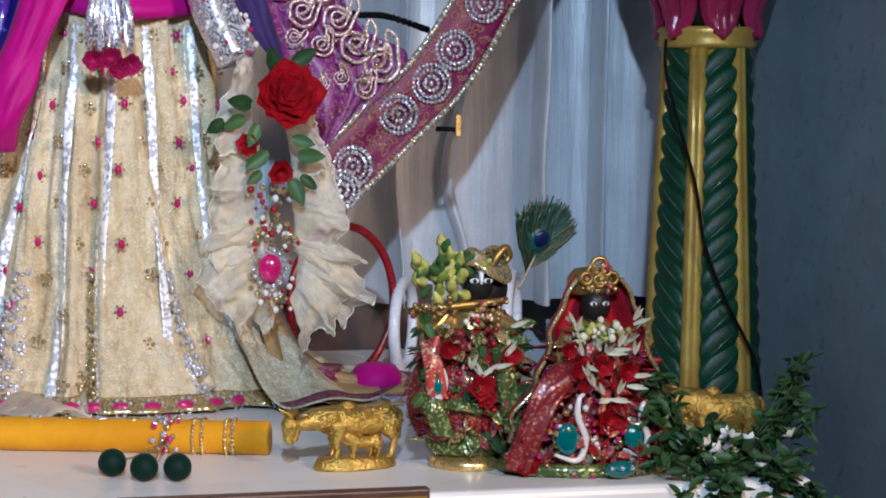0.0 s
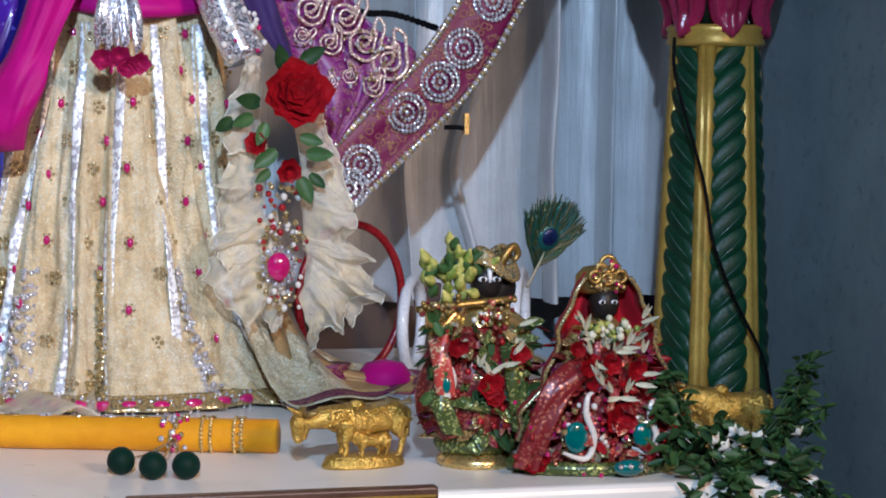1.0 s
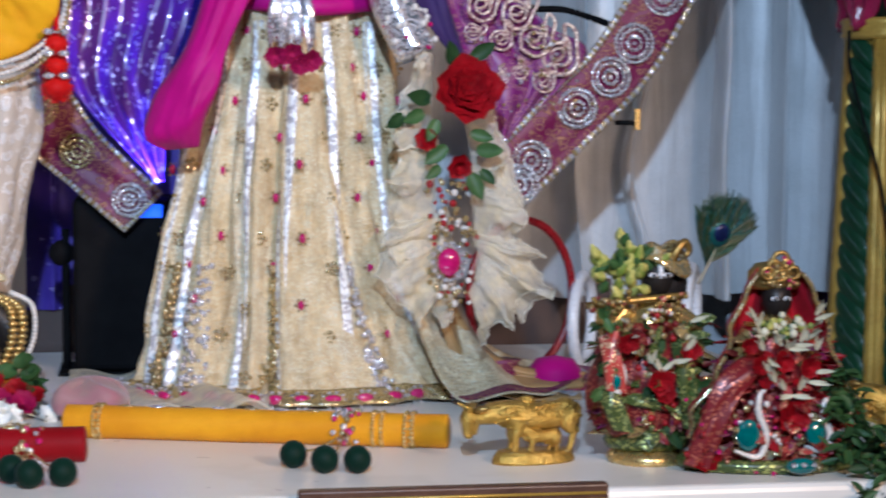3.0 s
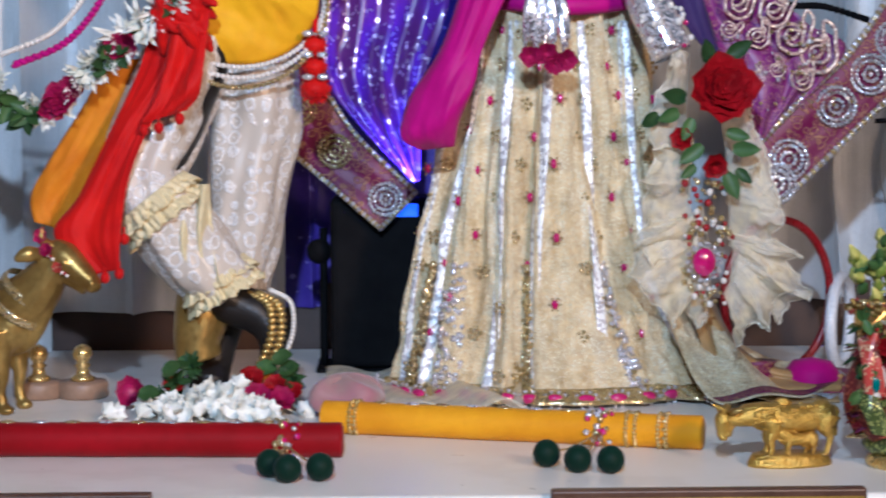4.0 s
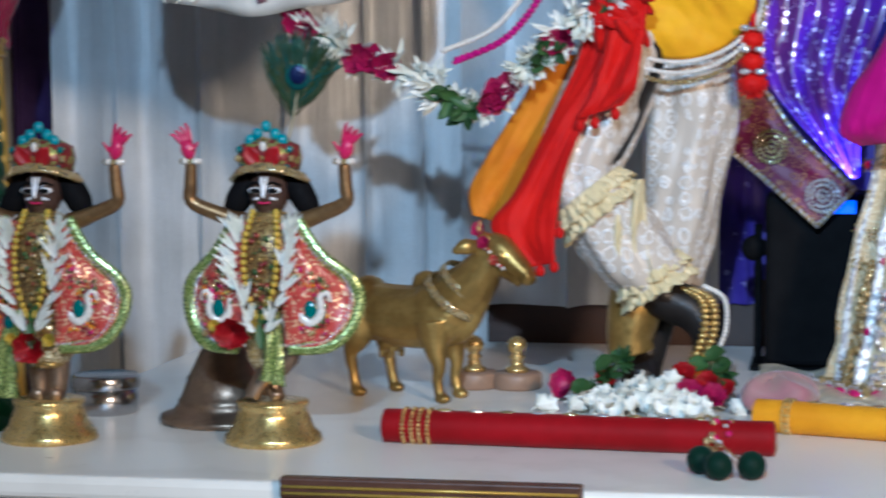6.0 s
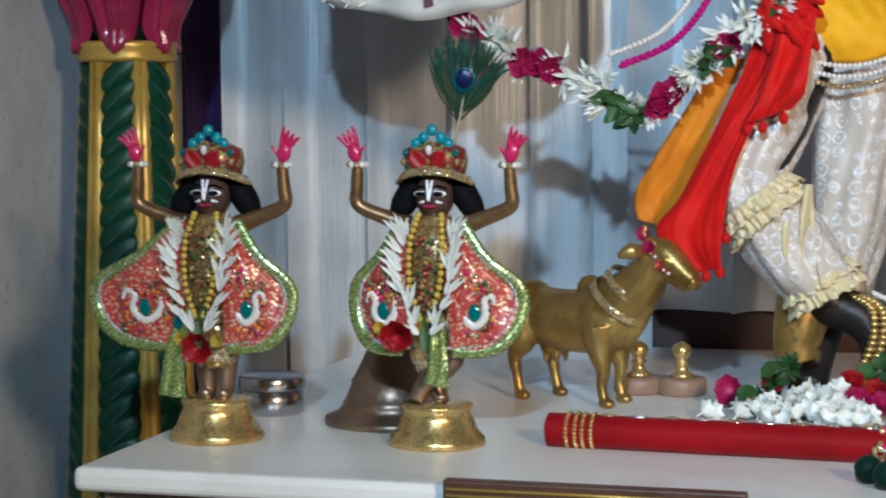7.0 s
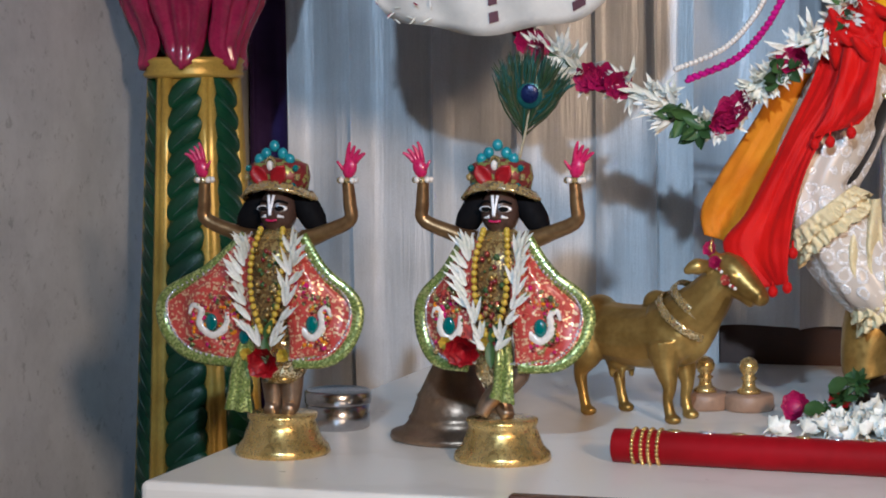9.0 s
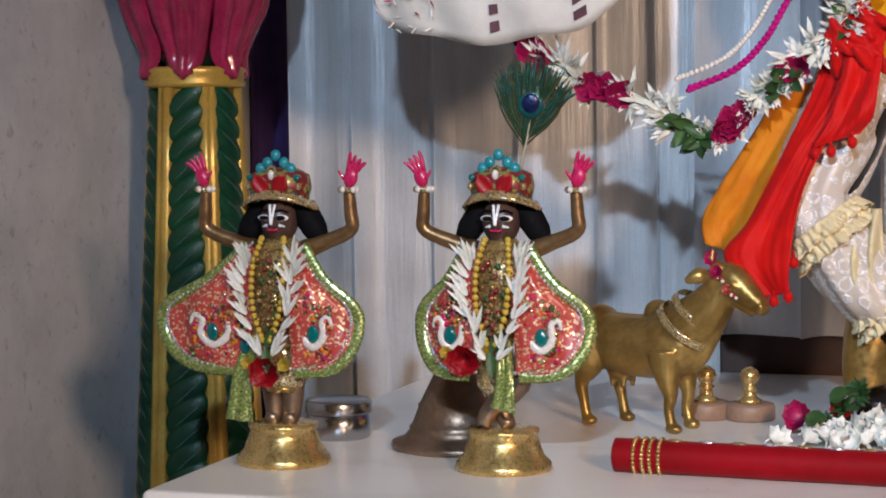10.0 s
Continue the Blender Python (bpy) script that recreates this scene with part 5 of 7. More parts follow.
for x, z in ((-0.07, 0.045), (-0.095, 0.02), (-0.05, 0.07), (0.10, 0.05)):
    for k in range(30):
        q = Vector((RNG.gauss(0, 1), RNG.gauss(0, 1), RNG.gauss(0, 1))).normalized()
        petal(bm, Vector((x, 0.01, z)), q, (0, -1, 0), 0.024, 0.008, 0.1, 0, 3, 4)
part("dark_tulsi_sprig", bm, DARKLEAF, pile)
rb = thing("rose_bud", (-0.385, 2.985, ALT), "deep pink rose head lying on the marble", "rose")
bm = fresh()
flower(bm, (0.005, 0, 0.022), (-0.3, -1, 0.4), 0.027, 9, 0, 5, 1.2, RNG)
ellipsoid(bm, (0, 0.005, 0.022), 0.019, None, 0, 12, 8)
part("rose_head", bm, PINKPETAL, rb)
bm = fresh()
for k in range(5):
    petal(bm, (0.02 + 0.004 * k, -0.01, 0.008), (math.cos(k), -0.6, math.sin(k) * 0.5 + 0.2), (0, -1, 0.5), 0.018, 0.01, 0.2, 0, 3, 4)
part("fallen_petal", bm, WHITEPETAL, rb)

# ---- small lamps on wooden rounds ----
def small_lamp(x, y):
    t = thing("oil_lamp", (x, y, ALT), "small brass oil lamp on a wooden round", "oil lamp", "small brass lamps")
    b = fresh()
    lathe(b, [(0.036, 0.0), (0.039, 0.004), (0.039, 0.022), (0.036, 0.026), (0.001, 0.026)], 28)
    part("wooden_round", b, surface("pale_wood", (0.36, 0.24, 0.17), (0.28, 0.17, 0.11), 14, 90, 0.5), t)
    b = fresh()
    lathe(b, [(0.018, 0.0265), (0.019, 0.031), (0.011, 0.036), (0.009, 0.046), (0.013, 0.050), (0.008, 0.054), (0.013, 0.060), (0.0155, 0.068), (0.013, 0.076), (0.007, 0.081), (0.001, 0.083)], 24)
    part("lamp_stem", b, BRASS, t)


small_lamp(-0.540, 3.10)
small_lamp(-0.472, 3.10)

# ---- steel box and bronze bell ----
tin = thing("steel_box", (-1.032, 2.775, ALT), "round stainless steel box with its lid on", "box")
bm = fresh()
lathe(bm, [(0.043, 0), (0.047, 0.003), (0.047, 0.036), (0.045, 0.037)], 36)
part("body", bm, STEEL, tin)
bm = fresh()
lathe(bm, [(0.0485, 0.037), (0.0495, 0.039), (0.0495, 0.054), (0.047, 0.057), (0.042, 0.0545), (0.001, 0.0545)], 36)
part("lid", bm, STEEL, tin)
bell = thing("bronze_bell", (-0.832, 2.73, ALT), "dull bronze bell with a flared rim on the marble", "bell")
bm = fresh()
lathe(bm, [(0.092, 0.0), (0.098, 0.004), (0.096, 0.011), (0.080, 0.016), (0.070, 0.028), (0.0715, 0.031), (0.067, 0.036), (0.058, 0.060), (0.0590, 0.063), (0.055, 0.067), (0.045, 0.088), (0.034, 0.110), (0.022, 0.125), (0.008, 0.132)], 40)
part("body", bm, BRONZE, bell)
bm = fresh()
lathe(bm, [(0.008, 0.132), (0.012, 0.140), (0.007, 0.150), (0.011, 0.158), (0.002, 0.166)], 20)
part("handle", bm, BRONZE, bell)


# ---- brass cows ----
def brass_cow(bm, s=1.0, mirror=1, droop=0.0, at=(0, 0, 0)):
    """A slender cow with a small hump; it looks along +x (or -x), its head up or drooping."""
    def V(p):
        x, y, z = p
        if z > 0.155 and x > 0.05:
            k = droop * min(1, (x - 0.05) / 0.05)
            dx, dz = x - 0.055, z - 0.150
            x, z = 0.055 + dx * math.cos(k) + dz * math.sin(k), 0.150 - dx * math.sin(k) + dz * math.cos(k)
        return Vector(at) + Vector((x * mirror, y, z)) * s

    def E(c, r, rot=0.0, mi=0):
        ellipsoid(bm, V(c), tuple(q * s for q in r), Matrix.Rotation(-rot * mirror, 4, "Y"), mi, 20, 14)

    def T(pts, rad, mi=0):
        tube(bm, [V(q) for q in pts], [q * s for q in rad], 14, len(pts) * 6, mi)
    T([(-0.116, 0, 0.142), (-0.100, 0, 0.136), (-0.050, 0, 0.126), (0.000, 0, 0.124), (0.045, 0, 0.130), (0.080, 0, 0.140), (0.094, 0, 0.146)], [0.018, 0.042, 0.047, 0.049, 0.050, 0.040, 0.022])
    E((-0.088, 0, 0.142), (0.034, 0.040, 0.042))
    E((0.020, 0, 0.176), (0.024, 0.018, 0.020))
    E((0.052, 0, 0.128), (0.036, 0.040, 0.046))
    T([(0.040, 0, 0.138), (0.092, 0, 0.170), (0.126, 0, 0.206), (0.143, 0, 0.228)], [0.047, 0.041, 0.030, 0.024])
    T([(0.130, 0, 0.190), (0.116, 0, 0.150), (0.090, 0, 0.108), (0.060, 0, 0.092)], [0.010, 0.014, 0.013, 0.010])
    T([(0.138, 0, 0.238), (0.155, 0, 0.230), (0.176, 0, 0.213), (0.195, 0, 0.199), (0.203, 0, 0.195)], [0.023, 0.025, 0.020, 0.015, 0.012])
    E((0.142, 0, 0.246), (0.014, 0.020, 0.012))
    E((0.200, 0, 0.192), (0.012, 0.015, 0.011))
    T([(0.148, 0, 0.212), (0.170, 0, 0.198), (0.190, 0, 0.185)], [0.018, 0.012, 0.009])
    for sd in (-1, 1):
        E((0.164, sd * 0.021, 0.226), (0.008, 0.005, 0.006), -0.5)
        E((0.205, sd * 0.009, 0.197), (0.004, 0.005, 0.003))
        T([(0.138, sd * 0.014, 0.248), (0.132, sd * 0.026, 0.260), (0.134, sd * 0.025, 0.280)], [0.009, 0.007, 0.0025])
        T([(0.130, sd * 0.018, 0.236), (0.116, sd * 0.038, 0.238), (0.102, sd * 0.052, 0.230)], [0.006, 0.013, 0.004], 1)
        x0 = 0.058 if sd < 0 else 0.050
        T([(x0 - 0.006, sd * 0.026, 0.120), (x0 - 0.002, sd * 0.030, 0.086), (x0 + 0.004, sd * 0.030, 0.056), (x0 + 0.001, sd * 0.030, 0.034), (x0 + 0.006, sd * 0.030, 0.010)], [0.032, 0.020, 0.0108, 0.0078, 0.0085])
        E((x0 + 0.010, sd * 0.030, 0.007), (0.014, 0.011, 0.008), 0.0, 1)
        x0 = -0.092 if sd < 0 else -0.066
        T([(x0 - 0.002, sd * 0.026, 0.135), (x0 + 0.006, sd * 0.031, 0.098), (x0 - 0.008, sd * 0.032, 0.066), (x0 - 0.004, sd * 0.032, 0.036), (x0 + 0.002, sd * 0.032, 0.010)], [0.038, 0.025, 0.0112, 0.0078, 0.0085])
        E((x0 + 0.006, sd * 0.032, 0.007), (0.014, 0.011, 0.008), 0.0, 1)
    E((-0.046, 0, 0.082), (0.026, 0.022, 0.014))
    for dx, dy in ((-0.056, -0.012), (-0.036, -0.012), (-0.056, 0.012), (-0.036, 0.012)):
        T([(dx, dy, 0.074), (dx, dy, 0.058)], [0.006, 0.0035])
    T([(-0.118, 0, 0.160), (-0.132, 0.004, 0.142), (-0.130, 0.006, 0.095), (-0.126, 0.008, 0.060)], [0.008, 0.006, 0.005, 0.008])


def fused(ob, voxel):
    md = ob.modifiers.new("fuse", "REMESH")
    md.mode, md.voxel_size, md.use_smooth_shade = "VOXEL", voxel, True
    sm = ob.modifiers.new("soften", "SMOOTH")
    sm.factor, sm.iterations = 0.5, 4
    return ob


bm = fresh()
brass_cow(bm)
big_cow = fused(part("cow_statue", bm, [OLDBRASS, surface("blackened_brass", (0.05, 0.035, 0.02), (0.03, 0.02, 0.012), 30, 150, 0.4, 0.6)]), 0.0026)
big_cow.matrix_world = pose(-0.610, 2.985, ALT, 0, 0, -23)
tagged(big_cow, "large aged brass cow standing on the marble", "statue", "brass cows")
orn = thing("cow_neck_ornament", (-0.610, 2.985, ALT), "flat gilt bands and flowers tied on a cow's neck", "ornament", "", -23)
for x0, tilt in ((0.062, 0.50), (0.082, 0.55)):
    bm = fresh()
    def band(u, v):
        g = 2 * math.pi * u
        w = (v - 0.5) * 0.012
        q = (x0 - 0.062) / 0.020
        c = Vector((0.072 + 0.020 * q, 0, 0.160 + 0.022 * q))
        nrm = Vector((0.63, 0, 0.77))
        side = Vector((0, 1, 0))
        wide = 0.0500 - 0.0065 * q - 0.3 * w
        return c + nrm.cross(side) * wide * math.sin(g) + side * (wide - 0.004) * math.cos(g) + nrm * w
    grid(bm, band, 48, 4, 0, True)
    part("gilt_band", bm, GOLDSEQ, orn, "flat gilt band", 0.002)
for c, r, mat in (((0.132, -0.027, 0.290), 0.013, PINKPETAL), ((0.140, -0.026, 0.268), 0.012, PINKPETAL), ((0.158, -0.026, 0.240), 0.009, CORAL), ((0.134, 0.024, 0.294), 0.012, REDPETAL)):
    bm = fresh()
    flower(bm, (c[0], c[1], c[2] * 0.91), (0.2, -1, 0.3), r, 7, 0, 3, 0.8, RNG)
    part("small_flower", bm, mat, orn)
bm = fresh()
for k in range(9):
    ellipsoid(bm, (0.142 + 0.0035 * k, -0.026 + 0.0006 * k, 0.236 - 0.004 * k + 0.003 * math.sin(k)), 0.003, None, k % 2, 6, 5)
part("brow_string", bm, [PEARL, REDPETAL], orn, "beads over the brow")

bm = fresh()
brass_cow(bm, 0.43, -1, 0.85)
lathe(bm, [(0.049, -0.014), (0.050, -0.010), (0.047, -0.002), (0.044, 0.004), (0.001, 0.004)], 32, None, 0, 1.0, 0.55)
brass_cow(bm, 0.19, -1, -0.1, (0.004, -0.012, 0.002))
for k in range(120):
    g, h = RNG.uniform(-1.2, 1.2), RNG.uniform(-0.05, 0.045)
    ellipsoid(bm, (h, -0.019 * math.cos(g) * RNG.choice((-1, 1)), 0.056 + 0.014 * math.sin(g) + 0.004), RNG.uniform(0.0022, 0.0036), None, 0, 5, 4)
m_small = part("cow_statue", bm, [GOLDLEAF, OLDBRASS])
m_small.matrix_world = pose(0.505, 2.485, ALT + 0.012, 0, 0, 10) @ Matrix.Diagonal((1.12, 1, 0.88, 1))
tagged(m_small, "small bright gold cow and calf on a base", "statue", "brass cows")
bm = fresh()
brass_cow(bm, 0.46, -1, 0.5)
for k in range(120):
    g, h = RNG.uniform(-1.2, 1.2), RNG.uniform(-0.055, 0.045)
    ellipsoid(bm, (h, -0.020 * math.cos(g), 0.060 + 0.016 * math.sin(g)), RNG.uniform(0.0024, 0.004), None, 0, 5, 4)
third = part("cow_statue", bm, [GOLDLEAF, OLDBRASS])
third.matrix_world = pose(1.005, 2.50, ALT, 0, 0, -8)
tagged(third, "gold cow figurine behind the potted plant", "statue", "brass cows")


# ---- two golden standing figures with raised arms ----
def standing_statue(x, y, crossed, capes):
    bm = fresh()
    lathe(bm, [(0.063, 0.0), (0.066, 0.004), (0.064, 0.011), (0.055, 0.020), (0.049, 0.036), (0.045, 0.046), (0.048, 0.051), (0.048, 0.056), (0.001, 0.056)], 40, None, 0)
    if crossed:
        legs = (((0.0, 0.0, 0.19), (-0.012, 0.0, 0.12), (0.002, -0.004, 0.075), (0.012, -0.012, 0.060)), ((0.01, -0.01, 0.19), (0.028, -0.016, 0.125), (-0.010, -0.02, 0.085), (-0.022, -0.026, 0.062)))
    else:
        legs = (((-0.015, 0, 0.19), (-0.014, 0, 0.12), (-0.012, 0, 0.07), (-0.013, -0.016, 0.060)), ((0.015, 0, 0.19), (0.015, 0, 0.12), (0.013, 0, 0.07), (0.014, -0.016, 0.060)))
    for leg in legs:
        tube(bm, leg, [0.022, 0.018, 0.013, 0.009], 12, 14, 1)
    tube(bm, [(0, 0, 0.17), (0, 0.002, 0.22), (0, 0, 0.27), (0, 0, 0.298), (0, 0, 0.312)], [0.036, 0.032, 0.040, 0.030, 0.014], 18, 16, 0)
    ellipsoid(bm, (0, -0.004, 0.334), (0.026, 0.027, 0.032), None, 5, 20, 14)
    ellipsoid(bm, (0, -0.029, 0.330), (0.005, 0.007, 0.009), None, 5, 10, 8)
    for sd in (-1, 1):
        tube(bm, [(0, -0.0365, 0.329), (sd * 0.0014, -0.0345, 0.339), (sd * 0.0036, -0.0300, 0.356)], [0.0022, 0.0018, 0.0022], 8, 8, 3)
        tube(bm, [(sd * 0.008, -0.0290, 0.328), (sd * 0.016, -0.0250, 0.326)], [0.0024, 0.0012], 6, 5, 3)
    for sd in (-1, 1):
        ellipsoid(bm, (sd * 0.012, -0.0275, 0.338), (0.0105, 0.003, 0.0044), None, 3, 10, 6)
        ellipsoid(bm, (sd * 0.012, -0.0310, 0.338), (0.0072, 0.0018, 0.0034), None, 2, 8, 6)
        tube(bm, [(sd * 0.004, -0.029, 0.346), (sd * 0.012, -0.030, 0.349), (sd * 0.021, -0.024, 0.345)], 0.0014, 6, 8, 2)
        tube(bm, [(sd * 0.018, 0.010, 0.352), (sd * 0.036, 0.008, 0.338), (sd * 0.050, 0.006, 0.318), (sd * 0.062, 0.004, 0.305)], [0.012, 0.019, 0.017, 0.006], 12, 12, 2)
        tube(bm, [(sd * 0.036, 0, 0.294), (sd * 0.070, -0.006, 0.306), (sd * 0.105, -0.010, 0.322), (sd * 0.106, -0.012, 0.345), (sd * 0.104, -0.014, 0.378)], [0.014, 0.0105, 0.0095, 0.009, 0.0075], 12, 20, 6)
        ellipsoid(bm, (sd * 0.108, -0.016, 0.392), (0.010, 0.006, 0.014), Matrix.Rotation(sd * 0.3, 4, "Y"), 4, 10, 8)
        for f in range(4):
            tube(bm, [(sd * (0.104 + 0.004 * f), -0.016, 0.400), (sd * (0.107 + 0.006 * f), -0.017, 0.418 - 0.003 * f), (sd * (0.110 + 0.007 * f), -0.020, 0.427 - 0.005 * f)], [0.0035, 0.003, 0.0015], 6, 6, 4)
        tube(bm, [(sd * 0.100, -0.018, 0.390), (sd * 0.092, -0.022, 0.402)], [0.003, 0.0015], 6, 4, 4)
    tube(bm, [(-0.008, -0.031, 0.3225), (0, -0.0325, 0.3215), (0.008, -0.031, 0.3225)], 0.0018, 6, 6, 4)
    st = part("standing_statue", bm, [BRASS, BRONZE, BLACK, WHITEPLASTIC, PALMPINK, FACEBROWN, ARMBRONZE])
    st.matrix_world = pose(x, y, ALT)
    tagged(st, "gold standing figure with raised arms on a round base", "statue", "raised-arm figures")

    dress = thing("doll_dress", (x, y, ALT + 0.06), "coral sequined cape with green braid and peacock motifs", "dress", "dresses of the raised-arm figures")
    o = Vector((x, y, ALT))
    for sd, k in capes:
        outer = [(sd * 0.040, -0.020, 0.300), (sd * (0.040 + 0.052 * k), -0.026, 0.254), (sd * (0.04 + 0.112 * k), -0.022, 0.222), (sd * (0.04 + 0.128 * k), -0.020, 0.196), (sd * (0.04 + 0.112 * k), -0.026, 0.160), (sd * (0.04 + 0.070 * k), -0.034, 0.136), (sd * 0.034, -0.040, 0.132)]
        inner = [(sd * 0.022, -0.034, 0.296), (sd * 0.022, -0.042, 0.262), (sd * 0.024, -0.044, 0.230), (sd * 0.026, -0.045, 0.205), (sd * 0.028, -0.045, 0.180), (sd * 0.030, -0.045, 0.155), (sd * 0.032, -0.044, 0.136)]
        bm = fresh()
        grid(bm, strip([o + Vector(p) for p in inner], [o + Vector(p) for p in outer], 0.003, 1, sd, 0.008), 18, 41)
        panel = wpart("cape_panel", bm, CORAL, dress, "", 0.003)
        bm = fresh()
        edge = [o + Vector(p) + Vector((0, -0.003, 0)) for p in outer]
        tube(bm, edge, 0.0095, 8, 50, 0, 0.45)
        wpart("braid_edge", bm, GREENSEQ, panel, "broad green and gold braid")
        bm = fresh()
        for p in spline([q + Vector((-sd * 0.009, -0.003, 0.004)) for q in edge], 48):
            ellipsoid(bm, p, 0.0028, None, 0, 6, 4)
        wpart("sequin_line", bm, GEMSILVER, panel, "line of silver sequins")
        c = o + Vector((sd * (0.034 + 0.048 * k), -0.046, 0.186))
        bm = fresh()
        tube(bm, [c + Vector((sd * a * (0.35 + 0.65 * k), 0, b)) for a, b in ((-0.022, 0.012), (-0.020, -0.008), (0, -0.020), (0.018, -0.006), (0.016, 0.014), (0.028, 0.020), (0.034, 0.008))], [0.003, 0.006, 0.006, 0.006, 0.005, 0.004, 0.002], 8, 34, 0, 0.6)
        wpart("peacock_motif", bm, PEARL, panel, "white peacock motif")
        bm = fresh()
        ellipsoid(bm, c + Vector((0, -0.003, -0.002)), (0.009, 0.004, 0.012), None, 0, 12, 8)
        wpart("motif_gem", bm, TEALGEM, panel, "teal gem")
        bm = fresh()
        for s in range(90):
            a, b = RNG.random() * k, RNG.random()
            p = o + Vector((sd * (0.04 + 0.075 * a), -0.046, 0.150 + 0.10 * b * (1 - 0.5 * a)))
            ellipsoid(bm, p, (RNG.uniform(0.002, 0.0048), 0.003, RNG.uniform(0.002, 0.0048)), None, RNG.randrange(5), 6, 4)
        wpart("bead_embroidery", bm, [ORANGESILK, GOLDSEQ, PINKGEM, MOSS, WINE], panel, "sewn orange and pink beads")
    bm = fresh()
    side = -1 if not crossed else 0.35
    grid(bm, strip([o + Vector((side * 0.030 - 0.012, -0.040, 0.180)), o + Vector((side * 0.042 - 0.012, -0.048, 0.12)), o + Vector((side * 0.045 - 0.020, -0.046, 0.065 if not crossed else 0.09))],
                   [o + Vector((side * 0.030 + 0.012, -0.044, 0.180)), o + Vector((side * 0.040 + 0.014, -0.052, 0.12)), o + Vector((side * 0.040 + 0.016, -0.050, 0.062 if not crossed else 0.082))], 0.003, 2, 0), 12, 41)
    wpart("sash_end", bm, GREENSEQ, dress, "green and cream sash end", 0.003)
    bm = fresh()
    ellipsoid(bm, o + Vector((side * 0.034, -0.050, 0.165)), (0.008, 0.004, 0.010), None, 0, 10, 8)
    wpart("sash_gem", bm, TEALGEM, dress, "teal gem in white thread")
    bm = fresh()
    lathe(bm, [(0.030, 0.18), (0.036, 0.15), (0.034, 0.115), (0.026, 0.10)], 24, Matrix.Translation(o), 0, 1, 0.9)
    wpart("inner_skirt", bm, GOLDSEQ, dress, "gold inner skirt", 0.002)
    bm = fresh()
    lathe(bm, [(0.036, 0.16), (0.038, 0.20), (0.041, 0.24), (0.044, 0.27), (0.036, 0.292), (0.020, 0.300)], 24, Matrix.Translation(o), 0, 1, 1.05)
    wpart("bodice", bm, OLDGOLDCLOTH, dress, "dull gold sequined bodice", 0.002)

    crown = thing("crown", (x, y, ALT + 0.352), "jewelled doll crown with red, gold and turquoise stones", "crown", "crowns of the raised-arm figures")
    bm = fresh()
    grid(bm, lambda u, v: Vector((0.053 * math.cos(6.2832 * u) * (1 - 0.16 * v), 0.042 * math.sin(6.2832 * u) * (1 - 0.12 * v), -0.004 + 0.011 * v + 0.016 * max(0.0, -math.sin(6.2832 * u)) ** 1.5)), 64, 5, 0, True)
    part("band", bm, GOLDSEQ, crown, "gold braid band", 0.005)
    bm = fresh()
    lathe(bm, [(0.040, 0.010), (0.044, 0.028), (0.041, 0.044), (0.026, 0.052), (0.001, 0.054)], 28, None, 0, 1, 0.8)
    part("cap", bm, sparkle("jewelled_cap_cloth", (0.20, 0.02, 0.02), (0.35, 0.38, 0.12), 160, 0.35, 0.6, 0.35), crown)
    for sd in (-1, 1):
        bm = fresh()
        petal(bm, (sd * 0.006, -0.034, 0.020), (sd * 0.7, -0.1, 1), (0, -1, 0), 0.030, 0.022, 0.1, 0)
        part("red_leaf", bm, REDPETAL, crown, "", 0.002)
        for q in ((0.030, 0.016), (0.036, 0.028), (0.034, 0.040)):
            bm = fresh()
            ellipsoid(bm, (sd * q[0], -0.026, q[1]), (0.005, 0.004, 0.005), None, 0, 8, 6)
            part("side_stone", bm, TEALGEM if q[1] != 0.028 else GOLDSEQ, crown)
    for px_, pz in ((-0.022, 0.052), (-0.012, 0.060), (0.0, 0.070), (0.012, 0.060), (0.022, 0.052)):
        bm = fresh()
        ellipsoid(bm, (px_, -0.016, pz), (0.0075, 0.006, 0.008), None, 0, 10, 8)
        part("turquoise_stone", bm, surface("turquoise", (0.01, 0.20, 0.26), (0.02, 0.28, 0.32), 60, 200, 0.3), crown)
    bm = fresh()
    tube(bm, [(0.008 * math.cos(g * 0.628), -0.037 + 0.01 * abs(math.sin(g * 0.314)), 0.044 + 0.011 * math.sin(g * 0.628)) for g in range(11)], 0.0025, 6, 30)
    ellipsoid(bm, (0, -0.033, 0.044), (0.005, 0.003, 0.007), None, 1, 8, 6)
    part("front_jewel", bm, [GOLDSEQ, PEARL], crown, "oval front jewel")

    gar = thing("doll_garland", (x, y - 0.04, ALT + 0.14), "small garland of white buds, yellow beads and red flower", "garland", "garlands of the raised-arm figures")
    for sd in (-1, 1):
        line = [o + Vector(p) for p in ((sd * 0.030, -0.034, 0.284), (sd * 0.034, -0.048, 0.258), (sd * 0.030, -0.056, 0.215), (sd * 0.008, -0.058, 0.155))]
        path = spline(line, 11)
        for p in path:
            bm = fresh()
            d = Vector((sd * RNG.uniform(-0.2, 0.9), -0.3, RNG.uniform(0.5, 1.0))).normalized()
            k = RNG.uniform(0.65, 1.05)
            for g in (-0.25, 0.05, 0.4):
                petal(bm, p, d + Vector((g * sd + RNG.uniform(-0.12, 0.12), 0, RNG.uniform(-0.1, 0.2))), (0, -1, 0.2), 0.046 * k * RNG.uniform(0.7, 1.05), 0.0085, 0.15, 0, 4, 6, 0.5)
            wpart("white_bud", bm, WHITEPETAL, gar)
        line = [o + Vector(p) for p in ((sd * 0.016, -0.030, 0.310), (sd * 0.022, -0.050, 0.270), (sd * 0.020, -0.056, 0.22), (sd * 0.006, -0.058, 0.175))]
